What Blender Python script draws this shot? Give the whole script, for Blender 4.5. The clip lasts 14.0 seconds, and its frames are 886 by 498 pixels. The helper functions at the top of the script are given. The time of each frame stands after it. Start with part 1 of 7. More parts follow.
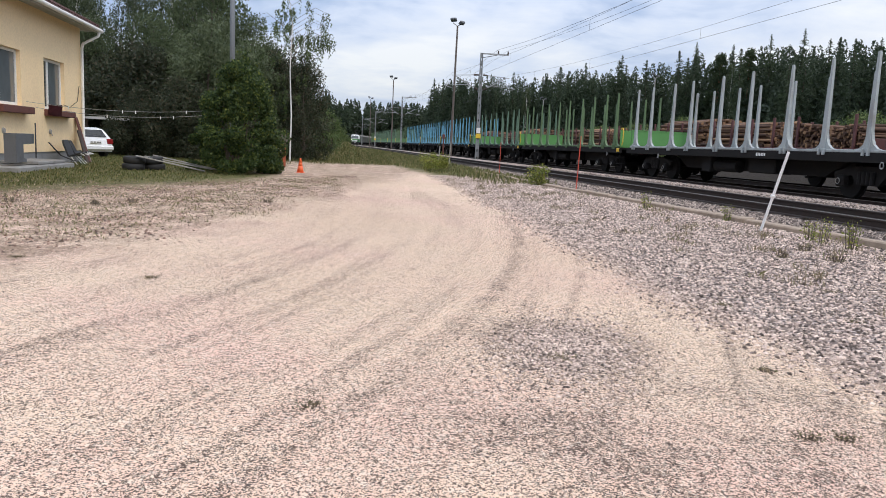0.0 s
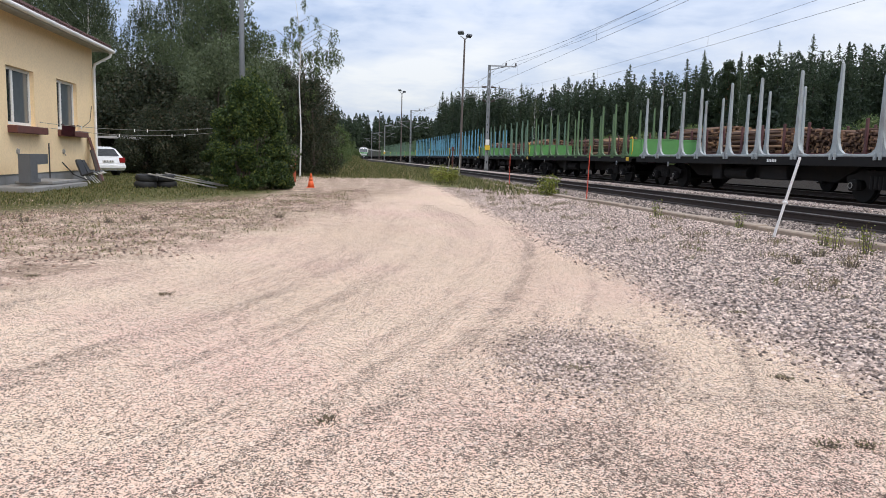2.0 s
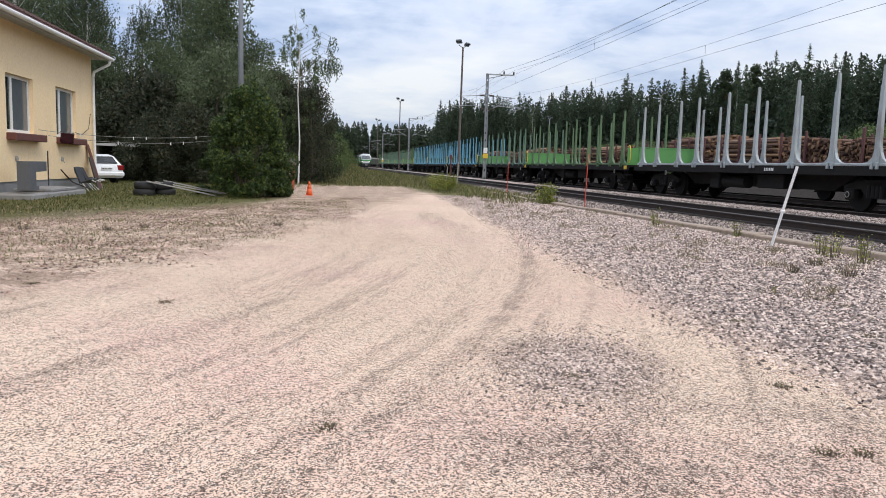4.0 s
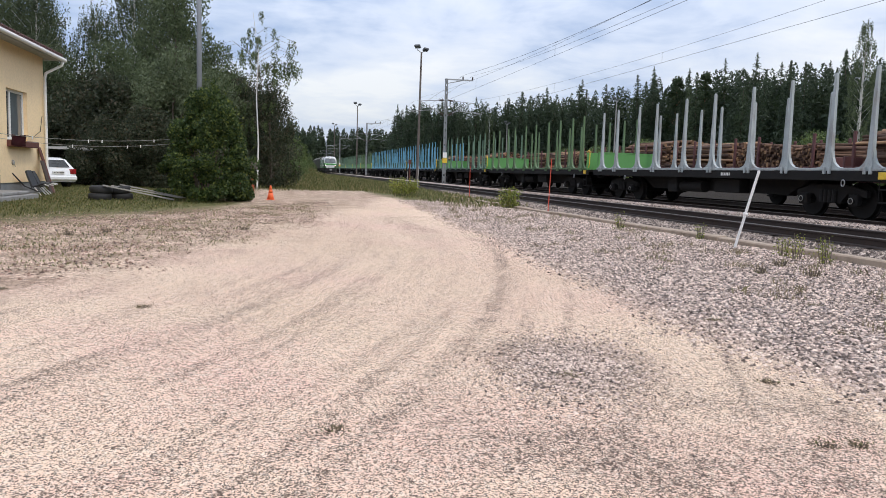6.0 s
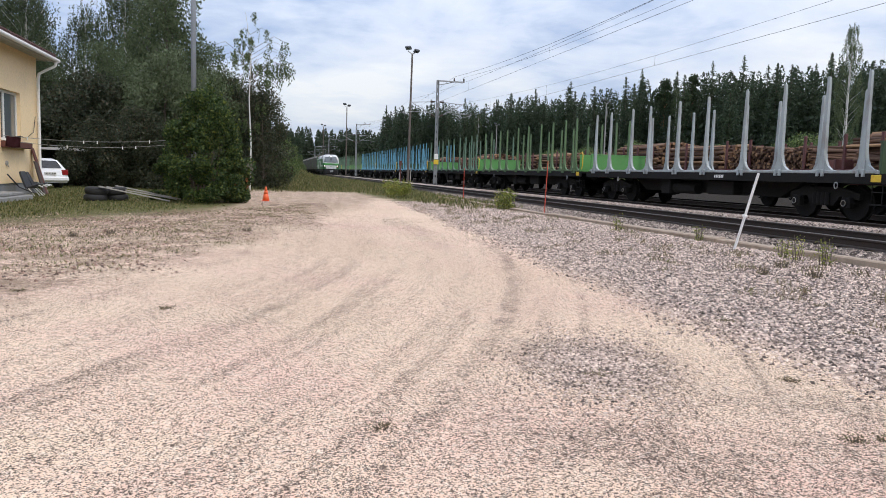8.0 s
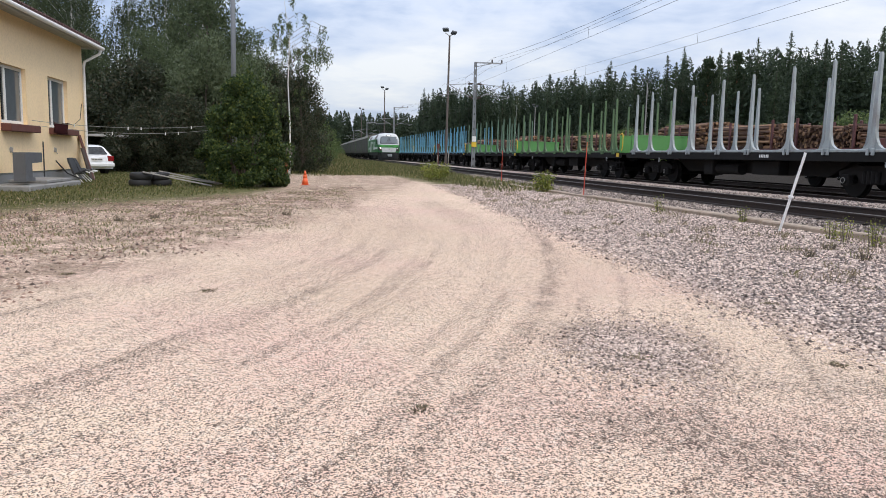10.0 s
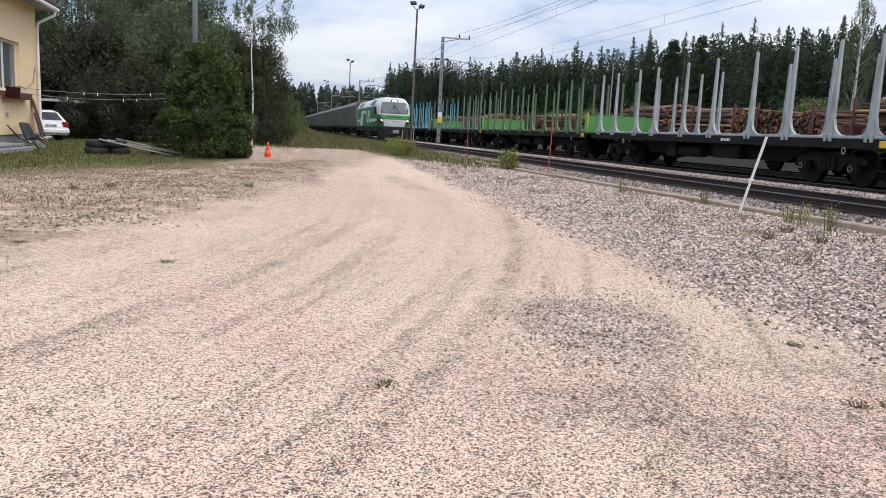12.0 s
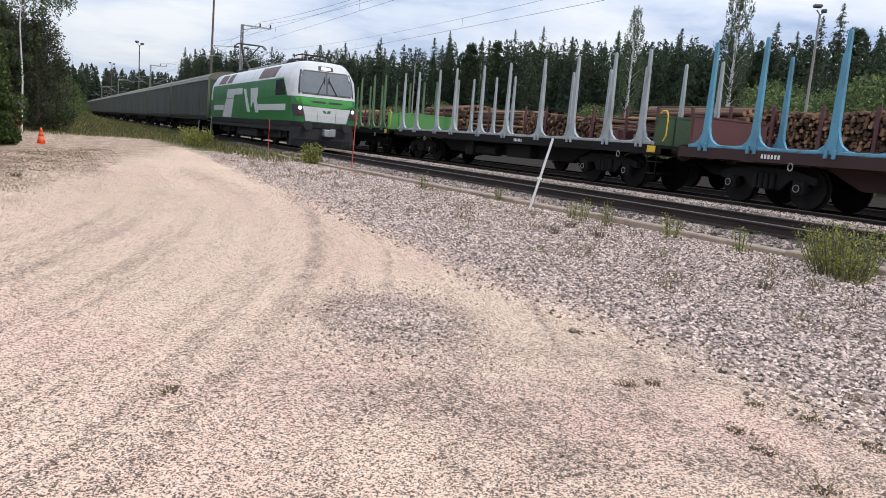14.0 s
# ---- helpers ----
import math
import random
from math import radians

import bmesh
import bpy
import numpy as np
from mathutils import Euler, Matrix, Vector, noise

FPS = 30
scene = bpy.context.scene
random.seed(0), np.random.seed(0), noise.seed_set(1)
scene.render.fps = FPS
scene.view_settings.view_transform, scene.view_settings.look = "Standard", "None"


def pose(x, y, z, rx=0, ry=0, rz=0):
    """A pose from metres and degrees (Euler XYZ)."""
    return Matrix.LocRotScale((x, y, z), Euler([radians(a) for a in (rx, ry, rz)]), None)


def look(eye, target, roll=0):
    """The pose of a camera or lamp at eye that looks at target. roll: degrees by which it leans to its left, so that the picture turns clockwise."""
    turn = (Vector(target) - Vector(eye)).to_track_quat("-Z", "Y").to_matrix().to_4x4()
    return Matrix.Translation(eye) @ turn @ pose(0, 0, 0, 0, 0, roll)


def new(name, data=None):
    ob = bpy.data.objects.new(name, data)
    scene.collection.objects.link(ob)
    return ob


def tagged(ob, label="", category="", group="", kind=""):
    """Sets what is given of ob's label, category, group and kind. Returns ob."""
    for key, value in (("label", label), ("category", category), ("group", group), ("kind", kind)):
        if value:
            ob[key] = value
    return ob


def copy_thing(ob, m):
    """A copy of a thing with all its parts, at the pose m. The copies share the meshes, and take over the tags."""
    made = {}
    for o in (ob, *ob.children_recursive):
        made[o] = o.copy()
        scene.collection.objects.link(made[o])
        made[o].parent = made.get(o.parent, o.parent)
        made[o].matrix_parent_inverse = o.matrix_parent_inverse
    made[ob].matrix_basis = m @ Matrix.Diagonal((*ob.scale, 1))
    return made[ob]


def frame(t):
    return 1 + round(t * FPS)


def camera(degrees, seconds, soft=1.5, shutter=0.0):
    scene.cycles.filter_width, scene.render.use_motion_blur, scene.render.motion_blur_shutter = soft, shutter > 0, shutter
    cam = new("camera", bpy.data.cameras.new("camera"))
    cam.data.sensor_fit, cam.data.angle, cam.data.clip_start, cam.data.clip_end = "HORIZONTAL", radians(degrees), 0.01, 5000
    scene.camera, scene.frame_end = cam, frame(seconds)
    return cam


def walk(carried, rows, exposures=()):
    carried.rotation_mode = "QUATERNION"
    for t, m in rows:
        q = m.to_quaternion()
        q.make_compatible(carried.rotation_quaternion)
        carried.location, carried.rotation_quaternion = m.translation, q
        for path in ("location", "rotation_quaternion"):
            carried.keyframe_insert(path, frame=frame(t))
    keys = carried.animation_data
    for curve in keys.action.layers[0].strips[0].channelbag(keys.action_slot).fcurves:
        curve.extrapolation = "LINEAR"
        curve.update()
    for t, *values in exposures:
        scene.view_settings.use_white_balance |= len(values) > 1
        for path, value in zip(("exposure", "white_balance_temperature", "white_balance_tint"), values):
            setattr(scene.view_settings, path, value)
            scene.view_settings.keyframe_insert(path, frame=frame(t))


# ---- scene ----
cam = camera(62.3, 14.0, 0.9)
PATH = [
    (0, (0.938, -0.162, 1.237), (1.269, 1.791, 0.96), 2.6),
    (0.5, (0.936, -0.17, 1.237), (1.277, 1.783, 0.972), 2.4),
    (1, (0.927, -0.167, 1.241), (1.261, 1.789, 0.988), 2.2),
    (1.5, (0.94, -0.172, 1.244), (1.255, 1.788, 0.999), 1.8),
    (2, (0.931, -0.169, 1.237), (1.232, 1.793, 0.992), 1.5),
    (2.5, (0.922, -0.172, 1.244), (1.228, 1.789, 0.999), 1.4),
    (5, (0.912, -0.19, 1.242), (1.229, 1.774, 1.033), 2.0),
    (5.5, (0.89, -0.178, 1.241), (1.243, 1.779, 1.034), 1.8),
    (6, (0.68, -0.152, 1.213), (1.102, 1.792, 1.006), 1.7),
    (6.5, (0.69, -0.134, 1.216), (1.216, 1.783, 0.992), 1.1),
    (7, (0.551, -0.151, 1.227), (1.131, 1.752, 1.024), 0.9),
    (7.5, (0.491, -0.198, 1.23), (0.976, 1.733, 1.042), 0.9),
    (8, (0.391, -0.196, 1.223), (0.845, 1.741, 1.02), 1.8),
    (8.2, (0.394, -0.177, 1.239), (0.807, 1.769, 1.03), 1.6),
    (10.3, (0.399, -0.188, 1.217), (0.751, 1.763, 0.953), 1.3),
    (10.5, (0.399, -0.176, 1.214), (0.757, 1.773, 0.941), 1.4),
    (11, (0.393, -0.177, 1.209), (0.759, 1.767, 0.914), 1.7),
    (11.5, (0.39, -0.153, 1.205), (0.781, 1.783, 0.892), 2.2),
    (12, (0.388, -0.14, 1.205), (0.839, 1.783, 0.893), 2.8),
    (12.5, (0.408, -0.134, 1.209), (0.953, 1.767, 0.908), 3.4),
    (13, (0.43, -0.133, 1.212), (1.087, 1.733, 0.918), 3.9),
    (13.5, (0.439, -0.125, 1.212), (1.228, 1.69, 0.923), 4.3),
    (14, (0.439, -0.12, 1.204), (1.383, 1.619, 0.913), 4.7),
]
walk(cam, [(t, look(eye, target, roll)) for t, eye, target, roll in PATH])

# ---- world and sun ----
SUN_ELEVATION, SUN_AZIMUTH = radians(48), radians(148)


def build_world():
    world = bpy.data.worlds.new("overcast_sky")
    scene.world = world
    world.use_nodes = True
    nt = world.node_tree
    nt.nodes.clear()
    out = nt.nodes.new("ShaderNodeOutputWorld")
    sky = nt.nodes.new("ShaderNodeTexSky")
    sky.sky_type = "NISHITA"
    sky.sun_disc = False
    sky.sun_elevation, sky.sun_rotation = SUN_ELEVATION, SUN_AZIMUTH
    clear = nt.nodes.new("ShaderNodeBackground")
    clear.inputs["Strength"].default_value = 0.15
    nt.links.new(sky.outputs[0], clear.inputs["Color"])
    coord = nt.nodes.new("ShaderNodeTexCoord")
    sep = nt.nodes.new("ShaderNodeSeparateXYZ")
    nt.links.new(coord.outputs["Generated"], sep.inputs[0])

    def maths(op, a, b=None, clamp=False):
        n = nt.nodes.new("ShaderNodeMath")
        n.operation, n.use_clamp = op, clamp
        for k, v in enumerate((a, b)):
            if v is None:
                continue
            if isinstance(v, (int, float)):
                n.inputs[k].default_value = v
            else:
                nt.links.new(v, n.inputs[k])
        return n.outputs[0]

    # cloud sheet: directions are laid out on a flat layer overhead, so that clouds flatten to the horizon
    up = maths("MAXIMUM", sep.outputs[2], 0.0)
    lift = maths("ADD", up, 0.16)
    flat = nt.nodes.new("ShaderNodeCombineXYZ")
    nt.links.new(maths("DIVIDE", sep.outputs[0], lift), flat.inputs[0])
    nt.links.new(maths("DIVIDE", sep.outputs[1], lift), flat.inputs[1])

    def clouds(scale, detail, rough, distortion, shift):
        m = nt.nodes.new("ShaderNodeMapping")
        m.inputs["Location"].default_value = shift
        nt.links.new(flat.outputs[0], m.inputs[0])
        n = nt.nodes.new("ShaderNodeTexNoise")
        n.inputs["Scale"].default_value = scale
        n.inputs["Detail"].default_value = detail
        n.inputs["Roughness"].default_value = rough
        n.inputs["Distortion"].default_value = distortion
        nt.links.new(m.outputs[0], n.inputs["Vector"])
        return n.outputs["Fac"]

    big = clouds(0.75, 5.0, 0.52, 0.5, (4.3, 2.2, 0))
    fine = clouds(2.1, 6.0, 0.55, 0.3, (7.3, 0.4, 2.0))
    tone = maths("ADD", maths("MULTIPLY", big, 0.62), maths("MULTIPLY", fine, 0.38))
    ramp = nt.nodes.new("ShaderNodeValToRGB")
    e = ramp.color_ramp.elements
    e[0].position, e[0].color = 0.40, (0.41, 0.52, 0.75, 1)
    e[1].position, e[1].color = 0.615, (0.94, 0.96, 1.0, 1)
    mid = e.new(0.485)
    mid.color = (0.69, 0.765, 0.93, 1)
    nt.links.new(tone, ramp.inputs[0])
    cloud = nt.nodes.new("ShaderNodeBackground")
    nt.links.new(ramp.outputs[0], cloud.inputs["Color"])
    # an overcast sky is about three times as bright overhead as at the horizon
    nt.links.new(maths("ADD", 0.80, maths("MULTIPLY", up, 1.6)), cloud.inputs["Strength"])
    mix = nt.nodes.new("ShaderNodeMixShader")
    mix.inputs[0].default_value = 0.88
    nt.links.new(clear.outputs[0], mix.inputs[1])
    nt.links.new(cloud.outputs[0], mix.inputs[2])
    nt.links.new(mix.outputs[0], out.inputs["Surface"])


build_world()
sun = new("sun", bpy.data.lights.new("sun", "SUN"))
sun.data.energy, sun.data.angle, sun.data.color = 1.35, radians(12), (1.0, 0.90, 0.77)
sun.matrix_world = look((math.sin(SUN_AZIMUTH) * 100, math.cos(SUN_AZIMUTH) * 100, 100 * math.tan(SUN_ELEVATION)), (0, 0, 0))
scene.view_settings.exposure = 0.0


# ---- materials ----
class Nodes:
    """Short hands for building one node material."""

    def __init__(self, name):
        self.mat = bpy.data.materials.new(name)
        self.mat.use_nodes = True
        self.tree = self.mat.node_tree
        self.bsdf = self.tree.nodes["Principled BSDF"]

    def put(self, socket, value):
        if isinstance(value, bpy.types.NodeSocket):
            self.tree.links.new(value, socket)
        elif isinstance(value, (tuple, list)) and len(value) == 3 and socket.type == "RGBA":
            socket.default_value = (*value, 1)
        else:
            socket.default_value = value

    def node(self, kind, **inputs):
        n = self.tree.nodes.new(kind)
        for key, value in inputs.items():
            self.put(n.inputs[key.replace("_", " ")], value)
        return n

    def place(self):
        return self.node("ShaderNodeTexCoord").outputs["Object"]

    def world_place(self):
        return self.node("ShaderNodeNewGeometry").outputs["Position"]

    def noise(self, scale, detail=4.0, rough=0.55, vector=None, stretch=None):
        v = vector if vector is not None else self.place()
        if stretch:
            m = self.node("ShaderNodeMapping")
            m.inputs["Scale"].default_value = stretch
            self.put(m.inputs["Vector"], v)
            v = m.outputs[0]
        return self.node("ShaderNodeTexNoise", Scale=scale, Detail=detail, Roughness=rough, Vector=v).outputs["Fac"]

    def ramp(self, fac, stops):
        n = self.node("ShaderNodeValToRGB", Fac=fac)
        e = n.color_ramp.elements
        e[0].position, e[1].position = stops[0][0], stops[-1][0]
        e[0].color, e[1].color = (*stops[0][1], 1), (*stops[-1][1], 1)
        for p, c in stops[1:-1]:
            e.new(p).color = (*c, 1)
        return n.outputs[0]

    def step(self, fac, a, b):
        n = self.node("ShaderNodeMapRange", Value=fac)
        n.inputs["From Min"].default_value, n.inputs["From Max"].default_value = a, b
        n.interpolation_type = "SMOOTHSTEP"
        return n.outputs[0]

    def maths(self, op, a, b=0.0, clamp=False):
        n = self.tree.nodes.new("ShaderNodeMath")
        n.operation, n.use_clamp = op, clamp
        self.put(n.inputs[0], a)
        self.put(n.inputs[1], b)
        return n.outputs[0]

    def mix(self, fac, a, b, blend="MIX"):
        n = self.tree.nodes.new("ShaderNodeMix")
        n.data_type, n.blend_type = "RGBA", blend
        self.put(n.inputs[0], fac)
        self.put(n.inputs[6], a)
        self.put(n.inputs[7], b)
        return n.outputs[2]

    def bump(self, height, strength=0.3, distance=0.01):
        n = self.node("ShaderNodeBump", Height=height, Strength=strength, Distance=distance)
        self.put(self.bsdf.inputs["Normal"], n.outputs[0])

    def finish(self, color, rough=0.7, metal=0.0, spec=0.5):
        self.put(self.bsdf.inputs["Base Color"], color)
        self.put(self.bsdf.inputs["Roughness"], rough)
        self.put(self.bsdf.inputs["Metallic"], metal)
        self.put(self.bsdf.inputs["Specular IOR Level"], spec)
        return self.mat


def worn(name, color, other, scale=3.0, rough=0.6, metal=0.0, amount=0.5, streak=1.0, bump=0.15, spec=0.5):
    """A painted or plain surface with stains in a second colour, fine grain and slight relief."""
    n = Nodes(name)
    stains = n.noise(scale, 5.0, 0.6, stretch=(1, 1, 1 / streak))
    grain = n.noise(scale * 14, 3.0, 0.6)
    mask = n.step(n.maths("ADD", n.maths("MULTIPLY", stains, 0.75), n.maths("MULTIPLY", grain, 0.25)), 0.62 - amount * 0.3, 0.72)
    base = n.mix(n.maths("MULTIPLY", mask, 0.85), color, other)
    dark = tuple(c * 0.82 for c in color)
    base = n.mix(n.step(grain, 0.35, 0.7), base, n.mix(0.5, base, dark))
    n.bump(grain, bump, 0.004)
    return n.finish(base, n.maths("ADD", rough - 0.08, n.maths("MULTIPLY", stains, 0.16)), metal, spec)


def leafy(name, dark, light, dry=None, shine=0.45):
    """Leaves: each clump its own shade, with light passing through."""
    n = Nodes(name)
    r = n.node("ShaderNodeNewGeometry").outputs["Random Per Island"]
    stops = [(0.0, dark), (0.75, light)]
    if dry:
        stops.append((0.97, dry))
    col = n.ramp(r, stops)
    obj = n.node("ShaderNodeObjectInfo").outputs["Random"]
    col = n.mix(n.maths("MULTIPLY", obj, 0.45), col, tuple(c * 0.6 for c in dark))
    n.finish(col, 0.55, 0.0, 0.3)
    tr = n.node("ShaderNodeBsdfTranslucent", Color=col)
    mix = n.node("ShaderNodeMixShader")
    mix.inputs[0].default_value = 0.38
    out = n.tree.nodes["Material Output"]
    n.tree.links.new(n.bsdf.outputs[0], mix.inputs[1])
    n.tree.links.new(tr.outputs[0], mix.inputs[2])
    n.tree.links.new(mix.outputs[0], out.inputs["Surface"])
    return n.mat


def stones(name, shades, rough=0.85):
    """Loose stones: each one its own shade, with a speckle."""
    n = Nodes(name)
    r = n.node("ShaderNodeNewGeometry").outputs["Random Per Island"]
    col = n.ramp(r, [(k / (len(shades) - 1), c) for k, c in enumerate(shades)])
    speck = n.noise(60.0, 3.0, 0.6, vector=n.world_place())
    col = n.mix(n.step(speck, 0.45, 0.7), col, n.mix(0.35, col, (0.12, 0.11, 0.105)))
    n.bump(speck, 0.3, 0.004)
    return n.finish(col, rough, 0.0, 0.3)


def bark(name, light, dark):
    """Logs: each its own shade between two, with rough streaks."""
    n = Nodes(name)
    obj = n.node("ShaderNodeObjectInfo").outputs["Random"]
    streak = n.noise(9.0, 5.0, 0.65, stretch=(1, 1, 0.2))
    col = n.mix(n.step(n.maths("ADD", n.maths("MULTIPLY", obj, 0.8), n.maths("MULTIPLY", streak, 0.5)), 0.25, 1.0), light, dark)
    n.bump(streak, 0.5, 0.01)
    return n.finish(col, 0.9, 0.0, 0.2)


def yard_ground():
    """Sand and fine gravel with wheel tracks, crushed stone by the rails, turf by the house."""
    n = Nodes("yard_gravel")
    p = n.world_place()
    sep = n.node("ShaderNodeSeparateXYZ", Vector=p)
    x, y = sep.outputs[0], sep.outputs[1]
    wob = n.noise(0.35, 4.0, 0.6, vector=p)
    wide = n.noise(0.12, 3.0, 0.5, vector=p)
    wobble = n.maths("MULTIPLY", n.maths("SUBTRACT", wob, 0.5), 2.4)
    # u: sideways distance from the line that wheels follow, x = -0.9 + 0.70 y - 0.0235 y^2, straight on past its crest
    yy = n.maths("MINIMUM", y, 14.9)
    line = n.maths("ADD", -0.9, n.maths("SUBTRACT", n.maths("MULTIPLY", yy, 0.70), n.maths("MULTIPLY", n.maths("MULTIPLY", yy, yy), 0.0235)))
    u = n.maths("ADD", n.maths("SUBTRACT", x, line), n.maths("MULTIPLY", n.maths("SUBTRACT", n.noise(0.8, 3.0, 0.5, vector=p), 0.5), 0.22))
    grain = n.noise(70.0, 3.0, 0.75, vector=p)
    coarse = n.noise(16.0, 4.0, 0.65, vector=p)
    pale, pink, tan, grey = (0.80, 0.595, 0.43), (0.77, 0.51, 0.40), (0.68, 0.49, 0.34), (0.33, 0.25, 0.20)
    base = n.mix(n.step(wob, 0.38, 0.66), pale, pink)
    base = n.mix(n.maths("MULTIPLY", n.step(wide, 0.42, 0.62), 0.75), base, tan)
    # wheel tracks: narrow bands along u where loose gravel has gathered, and pale packed sand between
    comb = n.node("ShaderNodeCombineXYZ")
    n.put(comb.inputs[0], n.maths("MULTIPLY", u, 2.6))
    n.put(comb.inputs[1], n.maths("MULTIPLY", y, 0.14))
    ruts = n.node("ShaderNodeTexNoise", Scale=1.0, Detail=5.0, Roughness=0.62, Vector=comb.outputs[0]).outputs["Fac"]
    loose = n.maths("MULTIPLY", n.step(ruts, 0.50, 0.74), 0.6)
    broken = n.maths("ADD", n.maths("MULTIPLY", coarse, 0.45), n.maths("MULTIPLY", n.noise(2.2, 4.0, 0.6, vector=p), 0.55))
    packed = n.step(ruts, 0.46, 0.34)
    for centre, w, amount in ((0.0, 0.15, 0.62), (-1.55, 0.12, 0.42), (-2.2, 0.15, 0.52), (-0.62, 0.10, 0.25), (-1.05, 0.08, 0.22), (0.75, 0.07, 0.40), (-3.0, 0.13, 0.25), (-2.7, 0.08, 0.22)):
        rut = n.step(n.maths("ABSOLUTE", n.maths("SUBTRACT", u, centre)), w, w * 0.25)
        loose = n.maths("MAXIMUM", loose, n.maths("MULTIPLY", n.maths("MULTIPLY", rut, n.step(broken, 0.36, 0.62)), amount * 0.8))
    near = n.step(n.maths("SUBTRACT", y, n.maths("MULTIPLY", n.step(u, -0.9, -0.3), 3.0)), 14.5, 5.5)
    loose = n.maths("MULTIPLY", loose, near)
    base = n.mix(n.maths("MULTIPLY", packed, 0.35), base, (0.82, 0.62, 0.46))
    base = n.mix(n.maths("MULTIPLY", loose, 0.22), base, grey)
    # greyer ground round the stone patch and in front of it
    dx, dy = n.maths("MULTIPLY", n.maths("SUBTRACT", x, 2.5), 1.5), n.maths("MULTIPLY", n.maths("SUBTRACT", y, 4.3), 1.15)
    patch = n.maths("SQRT", n.maths("ADD", n.maths("MULTIPLY", dx, dx), n.maths("MULTIPLY", dy, dy)))
    patch = n.step(n.maths("ADD", patch, n.maths("MULTIPLY", wobble, 0.5)), 1.1, 0.35)
    mauve = n.maths("MULTIPLY", n.step(y, 4.6, 2.6), n.step(n.noise(1.6, 5.0, 0.7, vector=p), 0.34, 0.72))
    mauve = n.maths("MULTIPLY", mauve, n.step(x, 0.8, 1.8))
    base = n.mix(n.maths("MULTIPLY", n.maths("MAXIMUM", patch, mauve), 0.30), base, (0.40, 0.285, 0.25))
    loose = n.maths("MAXIMUM", loose, n.maths("MULTIPLY", n.maths("MAXIMUM", patch, mauve), 0.55))
    # grains of gravel in three sizes, dark and light
    for scale, share_dark, depth in ((46.0, 0.86, 0.9), (95.0, 0.68, 0.95), (180.0, 0.56, 0.92)):
        dots = n.node("ShaderNodeTexVoronoi", Scale=scale, Vector=p)
        tone = n.node("ShaderNodeSeparateColor", Color=dots.outputs["Color"])
        t0 = n.maths("ADD", tone.outputs[0], n.maths("MULTIPLY", n.maths("SUBTRACT", loose, 0.28), 0.42))
        base = n.mix(n.maths("MULTIPLY", n.step(t0, share_dark, share_dark + 0.16), depth), base, (0.10, 0.067, 0.052))
        base = n.mix(n.maths("MULTIPLY", n.step(tone.outputs[1], 0.78, 0.98), 0.5), base, (0.86, 0.72, 0.59))
    base = n.mix(n.step(coarse, 0.55, 0.75), base, n.mix(0.16, base, (0.22, 0.165, 0.13)))
    # bare stony verge on the house side, then turf
    edge = n.maths("ADD", n.maths("ADD", n.maths("MULTIPLY", x, -1.0), n.maths("MULTIPLY", y, 0.27)), wobble)
    litter = n.maths("ADD", n.maths("MULTIPLY", coarse, 0.5), n.maths("MULTIPLY", n.noise(1.7, 5.0, 0.65, vector=p), 0.5))
    verge = n.maths("MULTIPLY", n.step(edge, 2.6, 4.6), n.step(litter, 0.40, 0.56))
    base = n.mix(n.maths("MULTIPLY", verge, 0.80), base, n.mix(n.step(grain, 0.4, 0.6), (0.24, 0.165, 0.115), (0.13, 0.10, 0.065)))
    turf_col = n.ramp(n.noise(5.0, 5.0, 0.7, vector=p), [(0.3, (0.055, 0.060, 0.024)), (0.5, (0.11, 0.105, 0.042)), (0.7, (0.22, 0.17, 0.085))])
    turf = n.maths("MULTIPLY", n.step(n.maths("ADD", n.maths("SUBTRACT", n.maths("MULTIPLY", y, 0.55), x), wobble), 12.0, 14.2), n.step(n.maths("ADD", x, n.maths("MULTIPLY", wobble, 0.9)), -0.5, -1.7))
    far = n.step(n.maths("ADD", y, n.maths("MULTIPLY", wobble, 2.0)), 41.0, 45.0)
    verge2 = n.maths("MULTIPLY", n.step(n.maths("ADD", n.maths("ADD", x, n.maths("MULTIPLY", y, 0.06)), wobble), 7.0, 8.2), n.step(y, 22.0, 27.0))
    green = n.maths("MAXIMUM", n.maths("MAXIMUM", turf, far), verge2)
    base = n.mix(green, base, turf_col)
    # crushed stone towards the rails
    swing = n.maths("ADD", n.maths("MULTIPLY", n.maths("MINIMUM", n.maths("MAXIMUM", n.maths("SUBTRACT", y, 6.0), 0.0), 8.0), -0.085), n.maths("MULTIPLY", n.maths("MAXIMUM", n.maths("SUBTRACT", y, 14.0), 0.0), -0.06))
    rocks = n.maths("MULTIPLY", n.step(n.maths("ADD", n.maths("ADD", x, swing), n.maths("MULTIPLY", wobble, 0.22)), 3.75, 4.6), n.maths("SUBTRACT", 1.0, green))
    rock_dots = n.node("ShaderNodeTexVoronoi", Scale=26.0, Vector=p)
    rt = n.node("ShaderNodeSeparateColor", Color=rock_dots.outputs["Color"]).outputs[0]
    rock_col = n.ramp(rt, [(0.0, (0.055, 0.043, 0.038)), (0.5, (0.17, 0.135, 0.12)), (1.0, (0.50, 0.41, 0.37))])
    base = n.mix(rocks, base, rock_col)
    # near-black ground under and past the wagons, to darken the gaps below them
    dark_ground = n.ramp(n.noise(3.0, 5.0, 0.7, vector=p), [(0.3, (0.014, 0.011, 0.009)), (0.55, (0.026, 0.020, 0.015)), (0.75, (0.055, 0.043, 0.030))])
